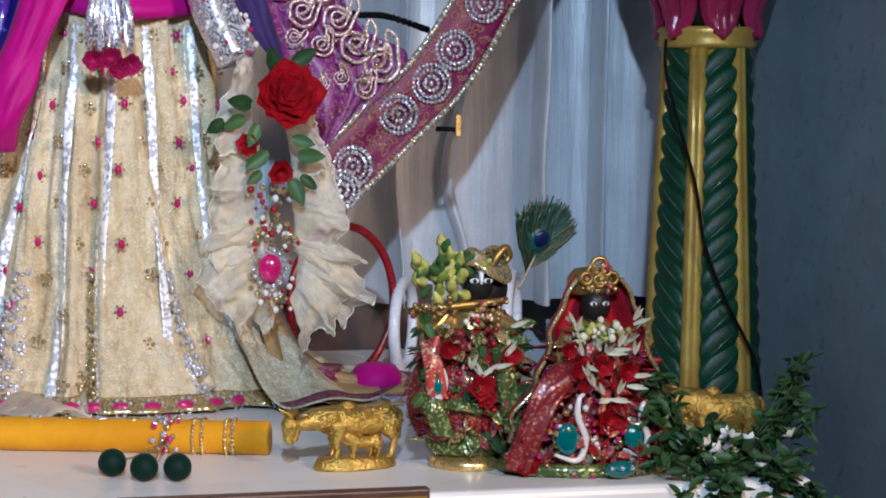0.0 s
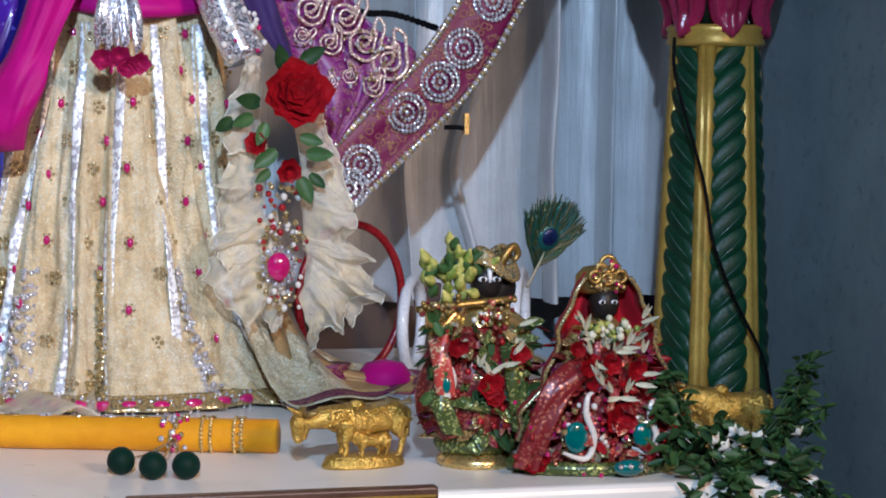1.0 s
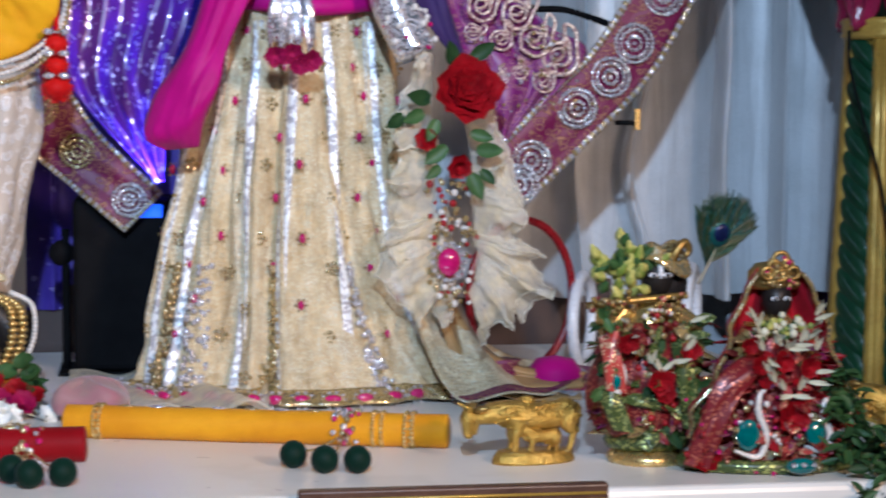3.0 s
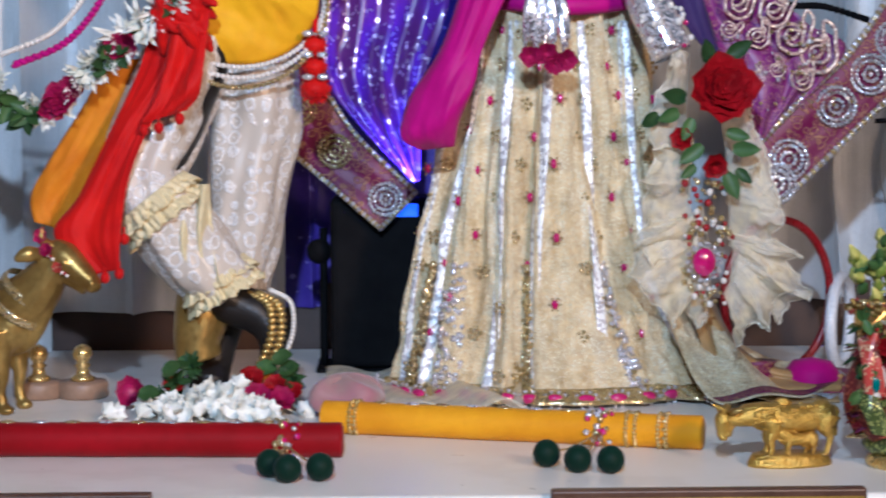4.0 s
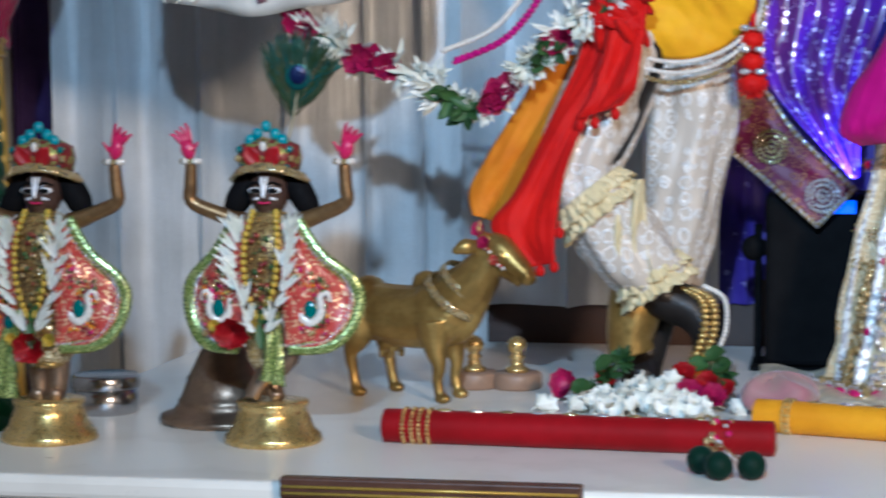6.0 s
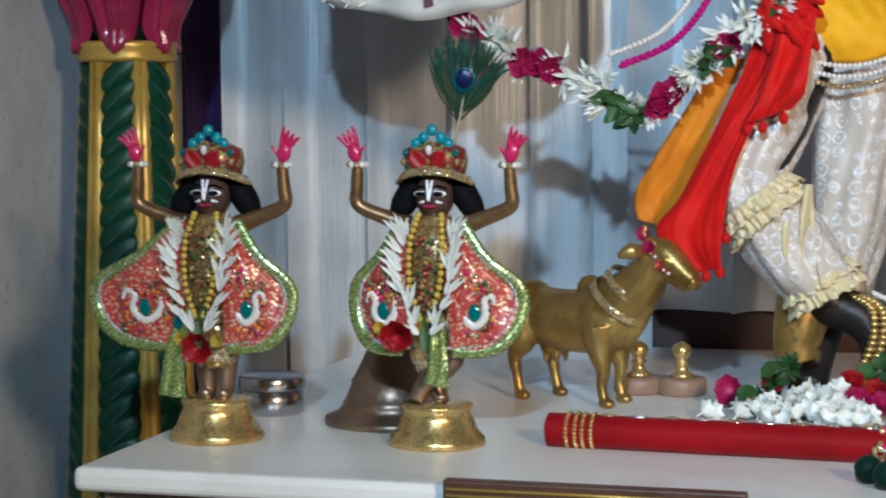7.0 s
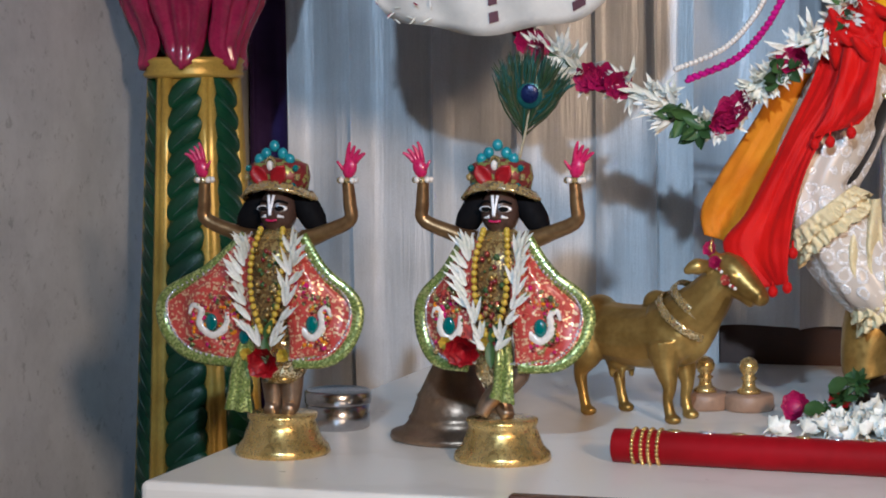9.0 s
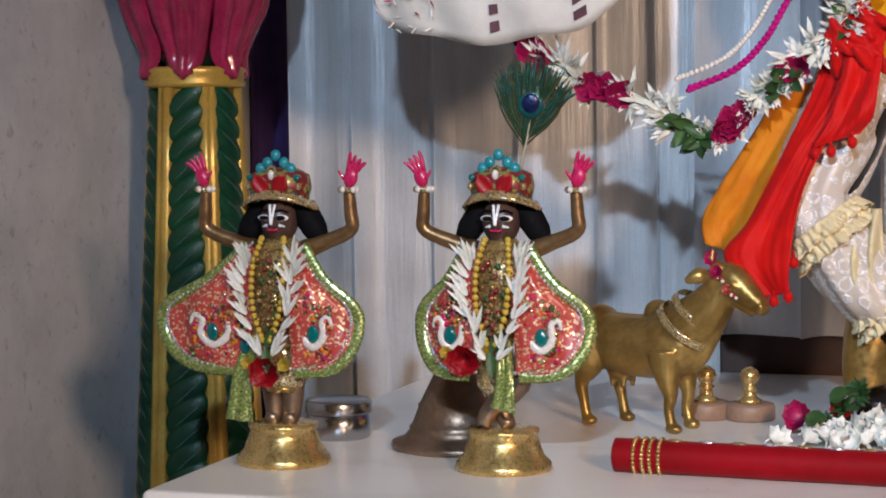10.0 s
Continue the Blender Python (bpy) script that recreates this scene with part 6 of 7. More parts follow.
        for p in spline(line, 17):
            bm = fresh()
            ellipsoid(bm, p, 0.0045, None, 0, 8, 6)
            wpart("yellow_bead", bm, BUDBEAD, gar)
    bm = fresh()
    for k in range(70):
        ellipsoid(bm, o + Vector((RNG.gauss(0, 0.010), -0.050, RNG.uniform(0.16, 0.285))), RNG.uniform(0.002, 0.0045), None, RNG.randrange(4), 6, 4)
    wpart("necklace", bm, [GOLDSEQ, WINE, OLDBRASS, LEAF], gar, "small gold, pink and pearl necklace beads")
    bm = fresh()
    petal(bm, o + Vector((0.0, -0.058, 0.165)), (0.1, -0.1, -1), (0, -1, 0), 0.035, 0.014, 0.1, 0)
    petal(bm, o + Vector((0.0, -0.058, 0.165)), (0.4, -0.1, 0.8), (0, -1, 0), 0.03, 0.012, 0.1, 0)
    wpart("leaf", bm, LEAF, gar)
    rx = -0.002 if not crossed else -0.036
    bm = fresh()
    flower(bm, o + Vector((rx, -0.055, 0.134 + (0.02 if crossed else 0))), (0, -1, -0.2), 0.026, 9, 0, 4, 0.9, RNG)
    wpart("red_flower", bm, REDPETAL, gar)
    for dx in (-0.026, 0.026):
        bm = fresh()
        flower(bm, o + Vector((rx + dx, -0.052, 0.142 + (0.02 if crossed else 0))), (0, -1, 0), 0.011, 7, 0, 3, 0.9, RNG)
        wpart("yellow_flower", bm, BUDBEAD, gar)
    for sd in (-1, 1):
        bm = fresh()
        for k in range(9):
            g = 0.698 * k
            ellipsoid(bm, o + Vector((sd * 0.1045 + 0.011 * math.cos(g), -0.014 + 0.011 * math.sin(g), 0.376)), 0.0045, None, k % 2, 6, 5)
        wpart("bracelet", bm, [PEARL, GOLDSEQ], gar, "bracelet of pearls and gold beads")


FACEBROWN = surface("dark_face_lacquer", (0.055, 0.030, 0.024), (0.085, 0.045, 0.032), 40, 200, 0.35)
ARMBRONZE = surface("brown_bronze", (0.36, 0.22, 0.10), (0.24, 0.13, 0.06), 24, 150, 0.34, 0.75, 0.1, 0.001)
BUDBEAD = surface("yellow_beads", (0.62, 0.40, 0.05), (0.50, 0.36, 0.04), 60, 300, 0.35)
standing_statue(-1.028, 2.545, False, ((-1, 1.0), (1, 0.62)))
standing_statue(-0.722, 2.572, True, ((-1, 0.52), (1, 0.66)))


# ---- peacock feathers ----
def feather(base, eye, r, yaw, label):
    t = thing("peacock_feather", base, label, "feather", "peacock feathers")
    b, e = Vector(base), Vector(eye)
    bm = fresh()
    tube(bm, [b, b.lerp(e, 0.55) + Vector((0.003, 0, 0)), e], [0.0022, 0.0018, 0.001], 6, 10)
    wpart("quill", bm, surface("pale_quill", (0.45, 0.40, 0.28), (0.38, 0.33, 0.22), 40, 200, 0.4), t)
    d = (e - b).normalized()
    s = Vector((math.cos(yaw), math.sin(yaw), 0))
    s = (s - d * s.dot(d)).normalized()
    bm = fresh()
    for k in range(340):
        g = RNG.uniform(-1.25, 1.25)
        q = 0.30 + 0.70 * RNG.random() ** 0.6
        root = b.lerp(e, q)
        way = d * math.cos(g) + s * math.sin(g)
        tip = e - d * r * 0.15 * (1 - q) + way * r * RNG.uniform(0.85, 1.30) * (0.75 + 0.25 * q)
        tip += Vector((0, RNG.uniform(-0.006, 0.006), 0))
        mid = root.lerp(tip, 0.5) + s * math.sin(g) * r * 0.22
        tube(bm, [root, mid, tip], [0.0009, 0.0014, 0.0004], 4, 6, RNG.choice((0, 0, 1, 2)))
    tagged(wpart("feather_vane", bm, [FGREEN, FBROWN, FTEAL], t, "fine green and bronze barbs"), kind="stuff")
    n = s.cross(d)
    m = Matrix((s, n, d)).transposed().to_4x4()
    for name, q, lift, rr, mat in (("bronze_ring", 0.0, 0.0, (0.46, 0.08, 0.52), FBROWN), ("teal_ring", -0.08, 0.002, (0.36, 0.08, 0.38), FTEAL), ("dark_eye", -0.04, 0.004, (0.25, 0.08, 0.27), FBLUE)):
        bm = fresh()
        sign = -1 if n.y > 0 else 1
        ellipsoid(bm, e + d * r * q + n * sign * lift, tuple(r * x for x in rr), m, 0, 18, 10)
        wpart(name, bm, mat, t)


FGREEN = surface("feather_green", (0.018, 0.055, 0.028), (0.03, 0.07, 0.025), 60, 300, 0.4, 0.3)
FBROWN = surface("feather_bronze", (0.11, 0.10, 0.05), (0.07, 0.09, 0.05), 60, 300, 0.4, 0.4)
FTEAL = surface("feather_teal", (0.008, 0.08, 0.09), (0.012, 0.12, 0.11), 60, 300, 0.35, 0.4)
FBLUE = surface("feather_dark_blue", (0.006, 0.012, 0.06), (0.01, 0.02, 0.09), 60, 300, 0.3, 0.3)
feather((-0.705, 2.600, 1.300), (-0.686, 2.590, 1.392), 0.050, 0.15, "green peacock feather standing behind a doll crown")
feather((0.735, 2.54, 1.12), (0.762, 2.53, 1.190), 0.046, 0.2, "dark peacock feather behind a flowered doll")

# ---- stage light between the large figures ----
par = thing("stage_light", (-0.01, 3.385, ALT), "black stage light with a blue glowing lens", "stage light")
bm = fresh()
block(bm, (-0.085, -0.03, 0.006), (0.11, 0.10, 0.295), 0.012)
housing = part("housing", bm, BLACK, par)
bm = fresh()
block(bm, (-0.11, -0.035, 0.0), (0.13, 0.11, 0.006), 0.002)
part("foot_plate", bm, BLACK, par)
for sd in (-0.098, 0.118):
    bm = fresh()
    tube(bm, [(sd, 0.03, 0.006), (sd, 0.03, 0.16), (sd, 0.03, 0.24)], 0.007, 8, 8)
    part("yoke_arm", bm, BLACK, par)
bm = fresh()
ellipsoid(bm, (-0.105, 0.03, 0.20), (0.022, 0.016, 0.022), None, 0, 14, 8)
part("knob", bm, BLACK, housing)
bm = fresh()
block(bm, (0.012, -0.034, 0.262), (0.062, -0.029, 0.284), 0.002)
GLOW, gnt, gb = node_material("blue_led_lens")
gb.inputs["Base Color"].default_value = (0.02, 0.05, 0.5, 1)
gb.inputs["Emission Color"].default_value = (0.02, 0.12, 1.0, 1)
gb.inputs["Emission Strength"].default_value = 1.6
part("led_lens", bm, GLOW, housing, "glowing blue lens")

# ---- hoops behind, tiara and cap on the marble ----
def hoop(cx, cy, cz, rx, rz, yaw, r, mat, label):
    bm = fresh()
    pts = [(cx + rx * math.cos(g * math.pi / 16) * math.cos(yaw), cy + rx * math.cos(g * math.pi / 16) * math.sin(yaw), cz + rz * math.sin(g * math.pi / 16)) for g in range(33)]
    tube(bm, pts, r, 10, 96)
    tagged(part("hoop", bm, mat), label, "hoop", "plastic hoops")


hoop(0.763, 3.34, 0.984, 0.098, 0.074, 1.18, 0.010, WHITEPLASTIC, "glossy white plastic hoop standing upright")
hoop(0.955, 3.34, 0.990, 0.095, 0.080, 1.20, 0.010, WHITEPLASTIC, "glossy white plastic hoop standing upright")
hoop(0.640, 3.26, 1.034, 0.100, 0.126, 0.35, 0.007, REDPLASTIC, "glossy red plastic hoop standing upright")
cap = thing("pink_hat", (0.655, 3.06, ALT), "pink velvet cap on a silver embroidered cloth", "cap")
bm = fresh()
lathe(bm, [(0.060, 0.012), (0.052, 0.014), (0.046, 0.018), (0.042, 0.038), (0.030, 0.054), (0.001, 0.060)], 28)
part("dome", bm, MAGENTA, cap)
bm = fresh()
grid(bm, lambda u, v: Vector(((0.05 + 0.075 * v + 0.012 * v * math.sin(26 * u)) * math.cos(6.2832 * u) + 0.02, 0.7 * (0.05 + 0.06 * v + 0.01 * math.sin(30 * u)) * math.sin(6.2832 * u), 0.006 + 0.010 * math.sin(40 * u + 5 * v) * v + 0.022 * v * max(0, math.sin(6.2832 * u)))), 90, 8, 0, True)
part("silver_frill", bm, GEMSILVER, cap, "crumpled silver embroidered cloth", 0.002)
bm = fresh()
lathe(bm, [(0.030, 0.0), (0.034, 0.02), (0.026, 0.05), (0.031, 0.055)], 20, Matrix.Translation((-0.085, 0.0, 0)))
part("pink_cup", bm, [BORDER], cap, "small maroon and gold cup")


# ---- two small dressed figures on the right ----
def heap_of_beads(parent, name, c, spread, n, mats, label, r0=0.0022, r1=0.005):
    bm = fresh()
    for k in range(n):
        p = Vector(c) + Vector((RNG.gauss(0, spread[0]), RNG.gauss(0, spread[1]), RNG.gauss(0, spread[2])))
        ellipsoid(bm, p, RNG.uniform(r0, r1), None, RNG.randrange(len(mats)), 6, 4)
    return wpart(name, bm, mats, parent, label)


def buds_v(parent, c, w, h, n):
    for sd in (-1, 1):
        for p in spline([Vector(c) + Vector(q) for q in ((sd * w, 0.004, h), (sd * w * 0.75, -0.004, h * 0.4), (0, -0.006, 0))], n):
            bm = fresh()
            d = Vector((sd * RNG.uniform(-0.4, 0.9), -0.5, RNG.uniform(-0.2, 1.0))).normalized()
            petal(bm, p, d, (0, -1, 0.2), 0.030, 0.008, 0.2, 0, 4, 5, 0.5)
            petal(bm, p, d + Vector((0.5 * sd, 0, 0.2)), (0, -1, 0), 0.022, 0.006, 0.1, 0, 3, 4, 0.5)
            wpart("white_bud", bm, PALEBUD, parent)


PALEBUD = surface("pale_tuberose", (0.70, 0.68, 0.52), (0.62, 0.60, 0.42), 60, 300, 0.5)
KX, KY = 0.652, 2.475
bm = fresh()
lathe(bm, [(0.050, 0.0), (0.053, 0.004), (0.050, 0.012), (0.040, 0.018), (0.001, 0.019)], 32, None, 0)
tube(bm, [(-0.012, 0, 0.018), (-0.014, 0, 0.08), (-0.010, 0, 0.14)], [0.016, 0.018, 0.024], 12, 10, 0)
tube(bm, [(0.012, -0.012, 0.02), (0.020, -0.008, 0.08), (0.010, 0, 0.14)], [0.014, 0.018, 0.024], 12, 10, 0)
tube(bm, [(0, 0, 0.12), (0, 0, 0.17), (0.004, 0, 0.212)], [0.030, 0.034, 0.016], 14, 10, 0)
ellipsoid(bm, (0.008, -0.006, 0.236), (0.021, 0.021, 0.025), None, 1, 16, 12)
ellipsoid(bm, (0.022, 0.006, 0.228), (0.030, 0.020, 0.036), None, 1, 14, 10)
for sd in (-1, 1):
    tube(bm, [(sd * 0.030, 0, 0.196), (sd * 0.060, -0.014, 0.172), (sd * 0.040 - 0.03, -0.036, 0.200)], [0.012, 0.010, 0.008], 10, 12, 0)
for sd in (-1, 1):
    ellipsoid(bm, (0.008 + sd * 0.009, -0.0255, 0.240), (0.0065, 0.003, 0.0035), None, 3, 8, 6)
    ellipsoid(bm, (0.008 + sd * 0.009, -0.0280, 0.240), (0.003, 0.0015, 0.003), None, 1, 8, 6)
tube(bm, [(0.008, -0.0275, 0.236), (0.008, -0.0255, 0.254)], [0.002, 0.004], 6, 4, 3)
tube(bm, [(-0.090, -0.036, 0.204), (0.040, -0.036, 0.216)], 0.0045, 8, 6, 2)
kst = part("flute_doll_statue", bm, [BRASS, SKINDARK, OLDBRASS, WHITEPLASTIC])
kst.matrix_world = pose(KX, KY, ALT)
tagged(kst, "small dark-faced figure playing a flute", "statue")
kd = thing("doll_dress", (KX, KY, ALT + 0.01), "green, red and gold sequined doll dress", "dress")
O = Vector((KX, KY, ALT))
bm = fresh()
grid(bm, lambda u, v: O + Vector(((0.050 * (1 - 0.45 * v) + 0.030 * math.sin(math.pi * v ** 0.8) + 0.005 * math.sin(44 * u)) * math.cos(6.2832 * u) - 0.004, (0.036 + 0.020 * math.sin(math.pi * v)) * math.sin(6.2832 * u), 0.035 + 0.145 * v)), 88, 24, 0, True)
wpart("robe", bm, WINE, kd, "", 0.003)
bm = fresh()
lathe(bm, [(0.052, 0.020), (0.056, 0.028), (0.050, 0.055), (0.042, 0.062)], 32, Matrix.Translation(O), 0, 1, 0.8)
wpart("hem_braid", bm, MOSS, kd, "green gold hem braid", 0.003)
for x0, x1, z0, z1, mat in ((-0.080, -0.045, 0.10, 0.05, MOSS), (-0.055, 0.01, 0.085, 0.075, MOSS), (0.015, 0.045, 0.17, 0.05, MOSS), (-0.075, -0.055, 0.165, 0.10, CORAL)):
    bm = fresh()
    grid(bm, strip([O + Vector((x0, -0.045, z0)), O + Vector(((x0 + x1) / 2 - 0.008, -0.060, (z0 + z1) / 2)), O + Vector((x1 - 0.014, -0.056, z1))], [O + Vector((x0 + 0.022, -0.052, z0 + 0.01)), O + Vector(((x0 + x1) / 2 + 0.014, -0.064, (z0 + z1) / 2 + 0.01)), O + Vector((x1 + 0.012, -0.060, z1 - 0.004))], 0.002, 1, 0), 8, 41)
    wpart("sash", bm, mat, kd, "", 0.003)
bm = fresh()
ellipsoid(bm, O + Vector((-0.056, -0.056, 0.115)), (0.015, 0.005, 0.024), None, 0, 12, 8)
ellipsoid(bm, O + Vector((-0.056, -0.061, 0.112)), (0.006, 0.003, 0.011), None, 1, 10, 6)
wpart("peacock_motif", bm, [PEARL, TEALGEM], kd, "white and teal peacock motif")
heap_of_beads(kd, "bead_embroidery", (KX, KY - 0.052, ALT + 0.12), (0.030, 0.006, 0.04), 110, [GOLDSEQ, WINE, MOSS, LEAF, REDPETAL], "sewn gold, pink, pearl and green beads")
def scraps(parent, o, w0, w1, d0, d1, z0, z1, n, mats):
    """Overlapping scraps of trim sewn over a robe."""
    bm = fresh()
    for k in range(n):
        t = RNG.random()
        a = RNG.uniform(math.pi * 0.95, math.pi * 2.05)
        w, d = w0 + (w1 - w0) * t, d0 + (d1 - d0) * t
        p = o + Vector((w * math.cos(a), d * math.sin(a) - 0.004, z0 + (z1 - z0) * t))
        petal(bm, p, (math.cos(a) * 0.5 + RNG.uniform(-0.6, 0.6), math.sin(a) * 0.35, RNG.uniform(-1, 0.1)), (math.cos(a), math.sin(a), 0.2), RNG.uniform(0.014, 0.032), RNG.uniform(0.008, 0.018), 0.15, RNG.randrange(len(mats)), 4, 5, RNG.uniform(0, 0.4))
    tagged(wpart("sewn_trim", bm, mats, parent, "overlapping scraps of sequined trim", 0.001), kind="stuff")


scraps(kd, O, 0.056, 0.066, 0.048, 0.050, 0.04, 0.185, 170, [MOSS, WINE, GOLDSEQ, WINE, DARKLEAF, MOSS, BORDER])
kg = thing("doll_garland", (KX, KY - 0.06, ALT + 0.09), "red rose and white bud garland on a small doll", "garland")
buds_v(kg, O + Vector((-0.002, -0.066, 0.125)), 0.040, 0.06, 5)
for dx, dz, r in ((-0.044, 0.160, 0.015), (0.036, 0.150, 0.016), (-0.002, 0.112, 0.020), (0.004, 0.097, 0.016)):
    bm = fresh()
    flower(bm, O + Vector((dx, -0.066, dz)), (0, -1, 0), r, 9, 0, 4, 1.0, RNG)
    wpart("red_flower", bm, REDPETAL, kg)
for k in range(16):
    bm = fresh()
    a = RNG.uniform(0, 6.28)
    x, z = RNG.choice(((-0.072, 0.12), (-0.075, 0.10), (0.052, 0.10), (-0.07, 0.19)))
    petal(bm, O + Vector((x, -0.055, z)), (math.cos(a), -0.4, math.sin(a)), (0, -1, 0), 0.022, 0.012, 0.2, 0)
    wpart("leaf", bm, LEAF, kg)
heap_of_beads(kg, "chest_necklace", (KX + 0.006, KY - 0.05, ALT + 0.198), (0.018, 0.005, 0.010), 36, [PEARL, CORAL, GOLDSEQ, WINE, OLDBRASS], "pearls and gold beads on the chest")
heap_of_beads(kg, "flute_ornament", (KX - 0.062, KY - 0.05, ALT + 0.206), (0.014, 0.005, 0.006), 34, [GOLDSEQ, WINE, OLDBRASS, OLDBRASS], "gilt flute ornament")
kc = thing("floral_headdress", (KX, KY, ALT + 0.25), "gold doll crown heaped with yellow-green buds", "crown")
for k in range(52):
    bm = fresh()
    q = O + Vector((-0.034 + RNG.gauss(0, 0.022), -0.014 + RNG.gauss(0, 0.010), 0.240 + RNG.gauss(0, 0.017)))
    d = Vector((RNG.uniform(-0.6, 0.5), -0.6, RNG.uniform(0.2, 1.0))).normalized()
    tube(bm, [q, q + d * 0.011, q + d * 0.027], [0.004, 0.0078, 0.0008], 7, 7)
    wpart("flower_bud", bm, BUDYELLOW if k % 4 else LEAF, kc)
bm = fresh()
grid(bm, lambda u, v: O + Vector((0.016 + 0.036 * math.cos(6.2832 * u) * (1 - 0.3 * v), -0.004 + 0.030 * math.sin(6.2832 * u) * (1 - 0.3 * v), 0.248 + 0.022 * v + 0.012 * math.sin(12.566 * u))), 48, 6, 0, True)
wpart("gold_band", bm, GOLDSEQ, kc, "", 0.004)
bm = fresh()
tube(bm, [O + Vector(p) for p in ((0.022, -0.022, 0.256), (0.030, -0.024, 0.272), (0.040, -0.022, 0.282), (0.046, -0.020, 0.272), (0.041, -0.022, 0.263))], [0.007, 0.006, 0.005, 0.005, 0.003], 8, 20)
wpart("curled_plume", bm, OLDBRASS, kc, "curled gilt plume")

GX, GY = 0.800, 2.425
bm = fresh()
lathe(bm, [(0.078, 0.0), (0.080, 0.005), (0.070, 0.03), (0.052, 0.09), (0.038, 0.15), (0.030, 0.18), (0.014, 0.196)], 32, None, 0, 1, 0.6)
ellipsoid(bm, (0, -0.012, 0.212), (0.020, 0.020, 0.024), None, 1, 16, 12)
for sd in (-1, 1):
    tube(bm, [(sd * 0.028, 0, 0.176), (sd * 0.050, -0.02, 0.140), (sd * 0.024, -0.044, 0.128)], [0.012, 0.010, 0.008], 10, 12, 0)
for sd in (-1, 1):
    ellipsoid(bm, (sd * 0.008, -0.0305, 0.214), (0.005, 0.0025, 0.003), None, 2, 8, 6)
    ellipsoid(bm, (sd * 0.008, -0.0325, 0.214), (0.0024, 0.0013, 0.0026), None, 1, 8, 6)
gst = part("veiled_doll_statue", bm, [BRASS, SKINDARK, WHITEPLASTIC])
gst.matrix_world = pose(GX, GY, ALT)
tagged(gst, "small dark-faced seated figure in red dress", "statue")
gd = thing("doll_dress", (GX, GY, ALT + 0.004), "red sequined doll dress with peacock motifs and green hem", "dress")
O2 = Vector((GX, GY, ALT))
bm = fresh()
grid(bm, lambda u, v: O2 + Vector(((0.110 - 0.074 * v ** 0.7 + 0.004 * math.sin(38 * u)) * math.cos(6.2832 * u), (0.062 - 0.034 * v ** 0.7 + 0.003 * math.sin(38 * u)) * math.sin(6.2832 * u), 0.006 + 0.172 * v)), 96, 22, 0, True)
wpart("robe", bm, sparkle("crimson_sequin_cloth", (0.22, 0.008, 0.014), (0.55, 0.16, 0.14), 330, 0.22, 0.7, 0.35), gd, "", 0.003)
bm = fresh()
tube(bm, [O2 + Vector((0.116 * math.cos(g), 0.070 * math.sin(g), 0.009)) for g in [math.pi + math.pi * k / 20 for k in range(21)]], 0.009, 8, 60)
wpart("hem_braid", bm, MOSS, gd, "green gold hem braid")
for dx, sc in ((-0.052, 1.0), (0.034, 0.8)):
    bm = fresh()
    c = O2 + Vector((dx, -0.070, 0.050))
    ellipsoid(bm, c, (0.016 * sc, 0.005, 0.020 * sc), None, 0, 12, 8)
    tube(bm, [c + Vector(p) * sc for p in ((-0.018, -0.003, -0.018), (0.012, -0.003, -0.026), (0.022, -0.003, 0.0), (0.012, -0.002, 0.028), (0.014, 0, 0.050), (0.022, 0.002, 0.056))], [0.002, 0.004, 0.0045, 0.0045, 0.0035, 0.002], 8, 30, 1)
    wpart("peacock_motif", bm, [TEALGEM, PEARL], gd, "teal and white peacock motif")
heap_of_beads(gd, "bead_embroidery", (GX, GY - 0.060, ALT + 0.045), (0.045, 0.006, 0.028), 150, [GOLDSEQ, PINKGEM, PEARL, REDPETAL, CORAL], "sewn gold, pink and red beads")
bm = fresh()
for k in range(40):
    a = RNG.uniform(math.pi, 2 * math.pi)
    q = O2 + Vector((0.085 * math.cos(a), 0.06 * math.sin(a), 0.016))
    petal(bm, q, (math.cos(a) * 0.5, math.sin(a) * 0.6, 0.9), (0, -1, 0), 0.024, 0.010, 0.3, 0 if k % 3 else 1, 3, 4)
wpart("petal_frill", bm, [CORAL, PALEBUD], gd, "frill of coral and pale petals")
scraps(gd, O2, 0.108, 0.050, 0.068, 0.040, 0.02, 0.165, 190, [WINE, REDPETAL, GOLDSEQ, WINE, CORAL, REDVELVET, BORDER, WINE])
gv = thing("doll_veil", (GX, GY, ALT + 0.02), "red gold-edged veil over a small doll", "veil")


def veil_fn(u, v):
    a = math.pi * (1.02 * u - 0.01)
    w = 0.028 + 0.084 * v ** 0.85 + 0.010 * math.sin(9 * v) * v
    return O2 + Vector((-w * math.cos(a) * (1 + 0.05 * math.sin(25 * v)), -0.022 + (0.030 + 0.030 * v) * math.sin(a) + 0.004 * math.sin(30 * u), 0.246 - 0.205 * v + 0.010 * math.sin(a)))


bm = fresh()
grid(bm, veil_fn, 48, 30)
wpart("veil_cloth", bm, cloth("crimson_net", (0.42, 0.010, 0.02), (0.30, 0.006, 0.015), 0.5), gv, "", 0.002)
for u0 in (0.0, 1.0):
    bm = fresh()
    tube(bm, [veil_fn(u0, k / 12) + Vector((0, -0.003, 0)) for k in range(13)], 0.0030, 6, 40)
    wpart("gold_edge", bm, GOLDSEQ, gv, "gold and coral braid edge")
gg = thing("doll_garland", (GX, GY - 0.05, ALT + 0.10), "white bud and red flower garland on a veiled doll", "garland")
buds_v(gg, O2 + Vector((0.0, -0.052, 0.155)), 0.040, 0.04, 8)
buds_v(gg, O2 + Vector((0.004, -0.062, 0.098)), 0.034, 0.055, 6)
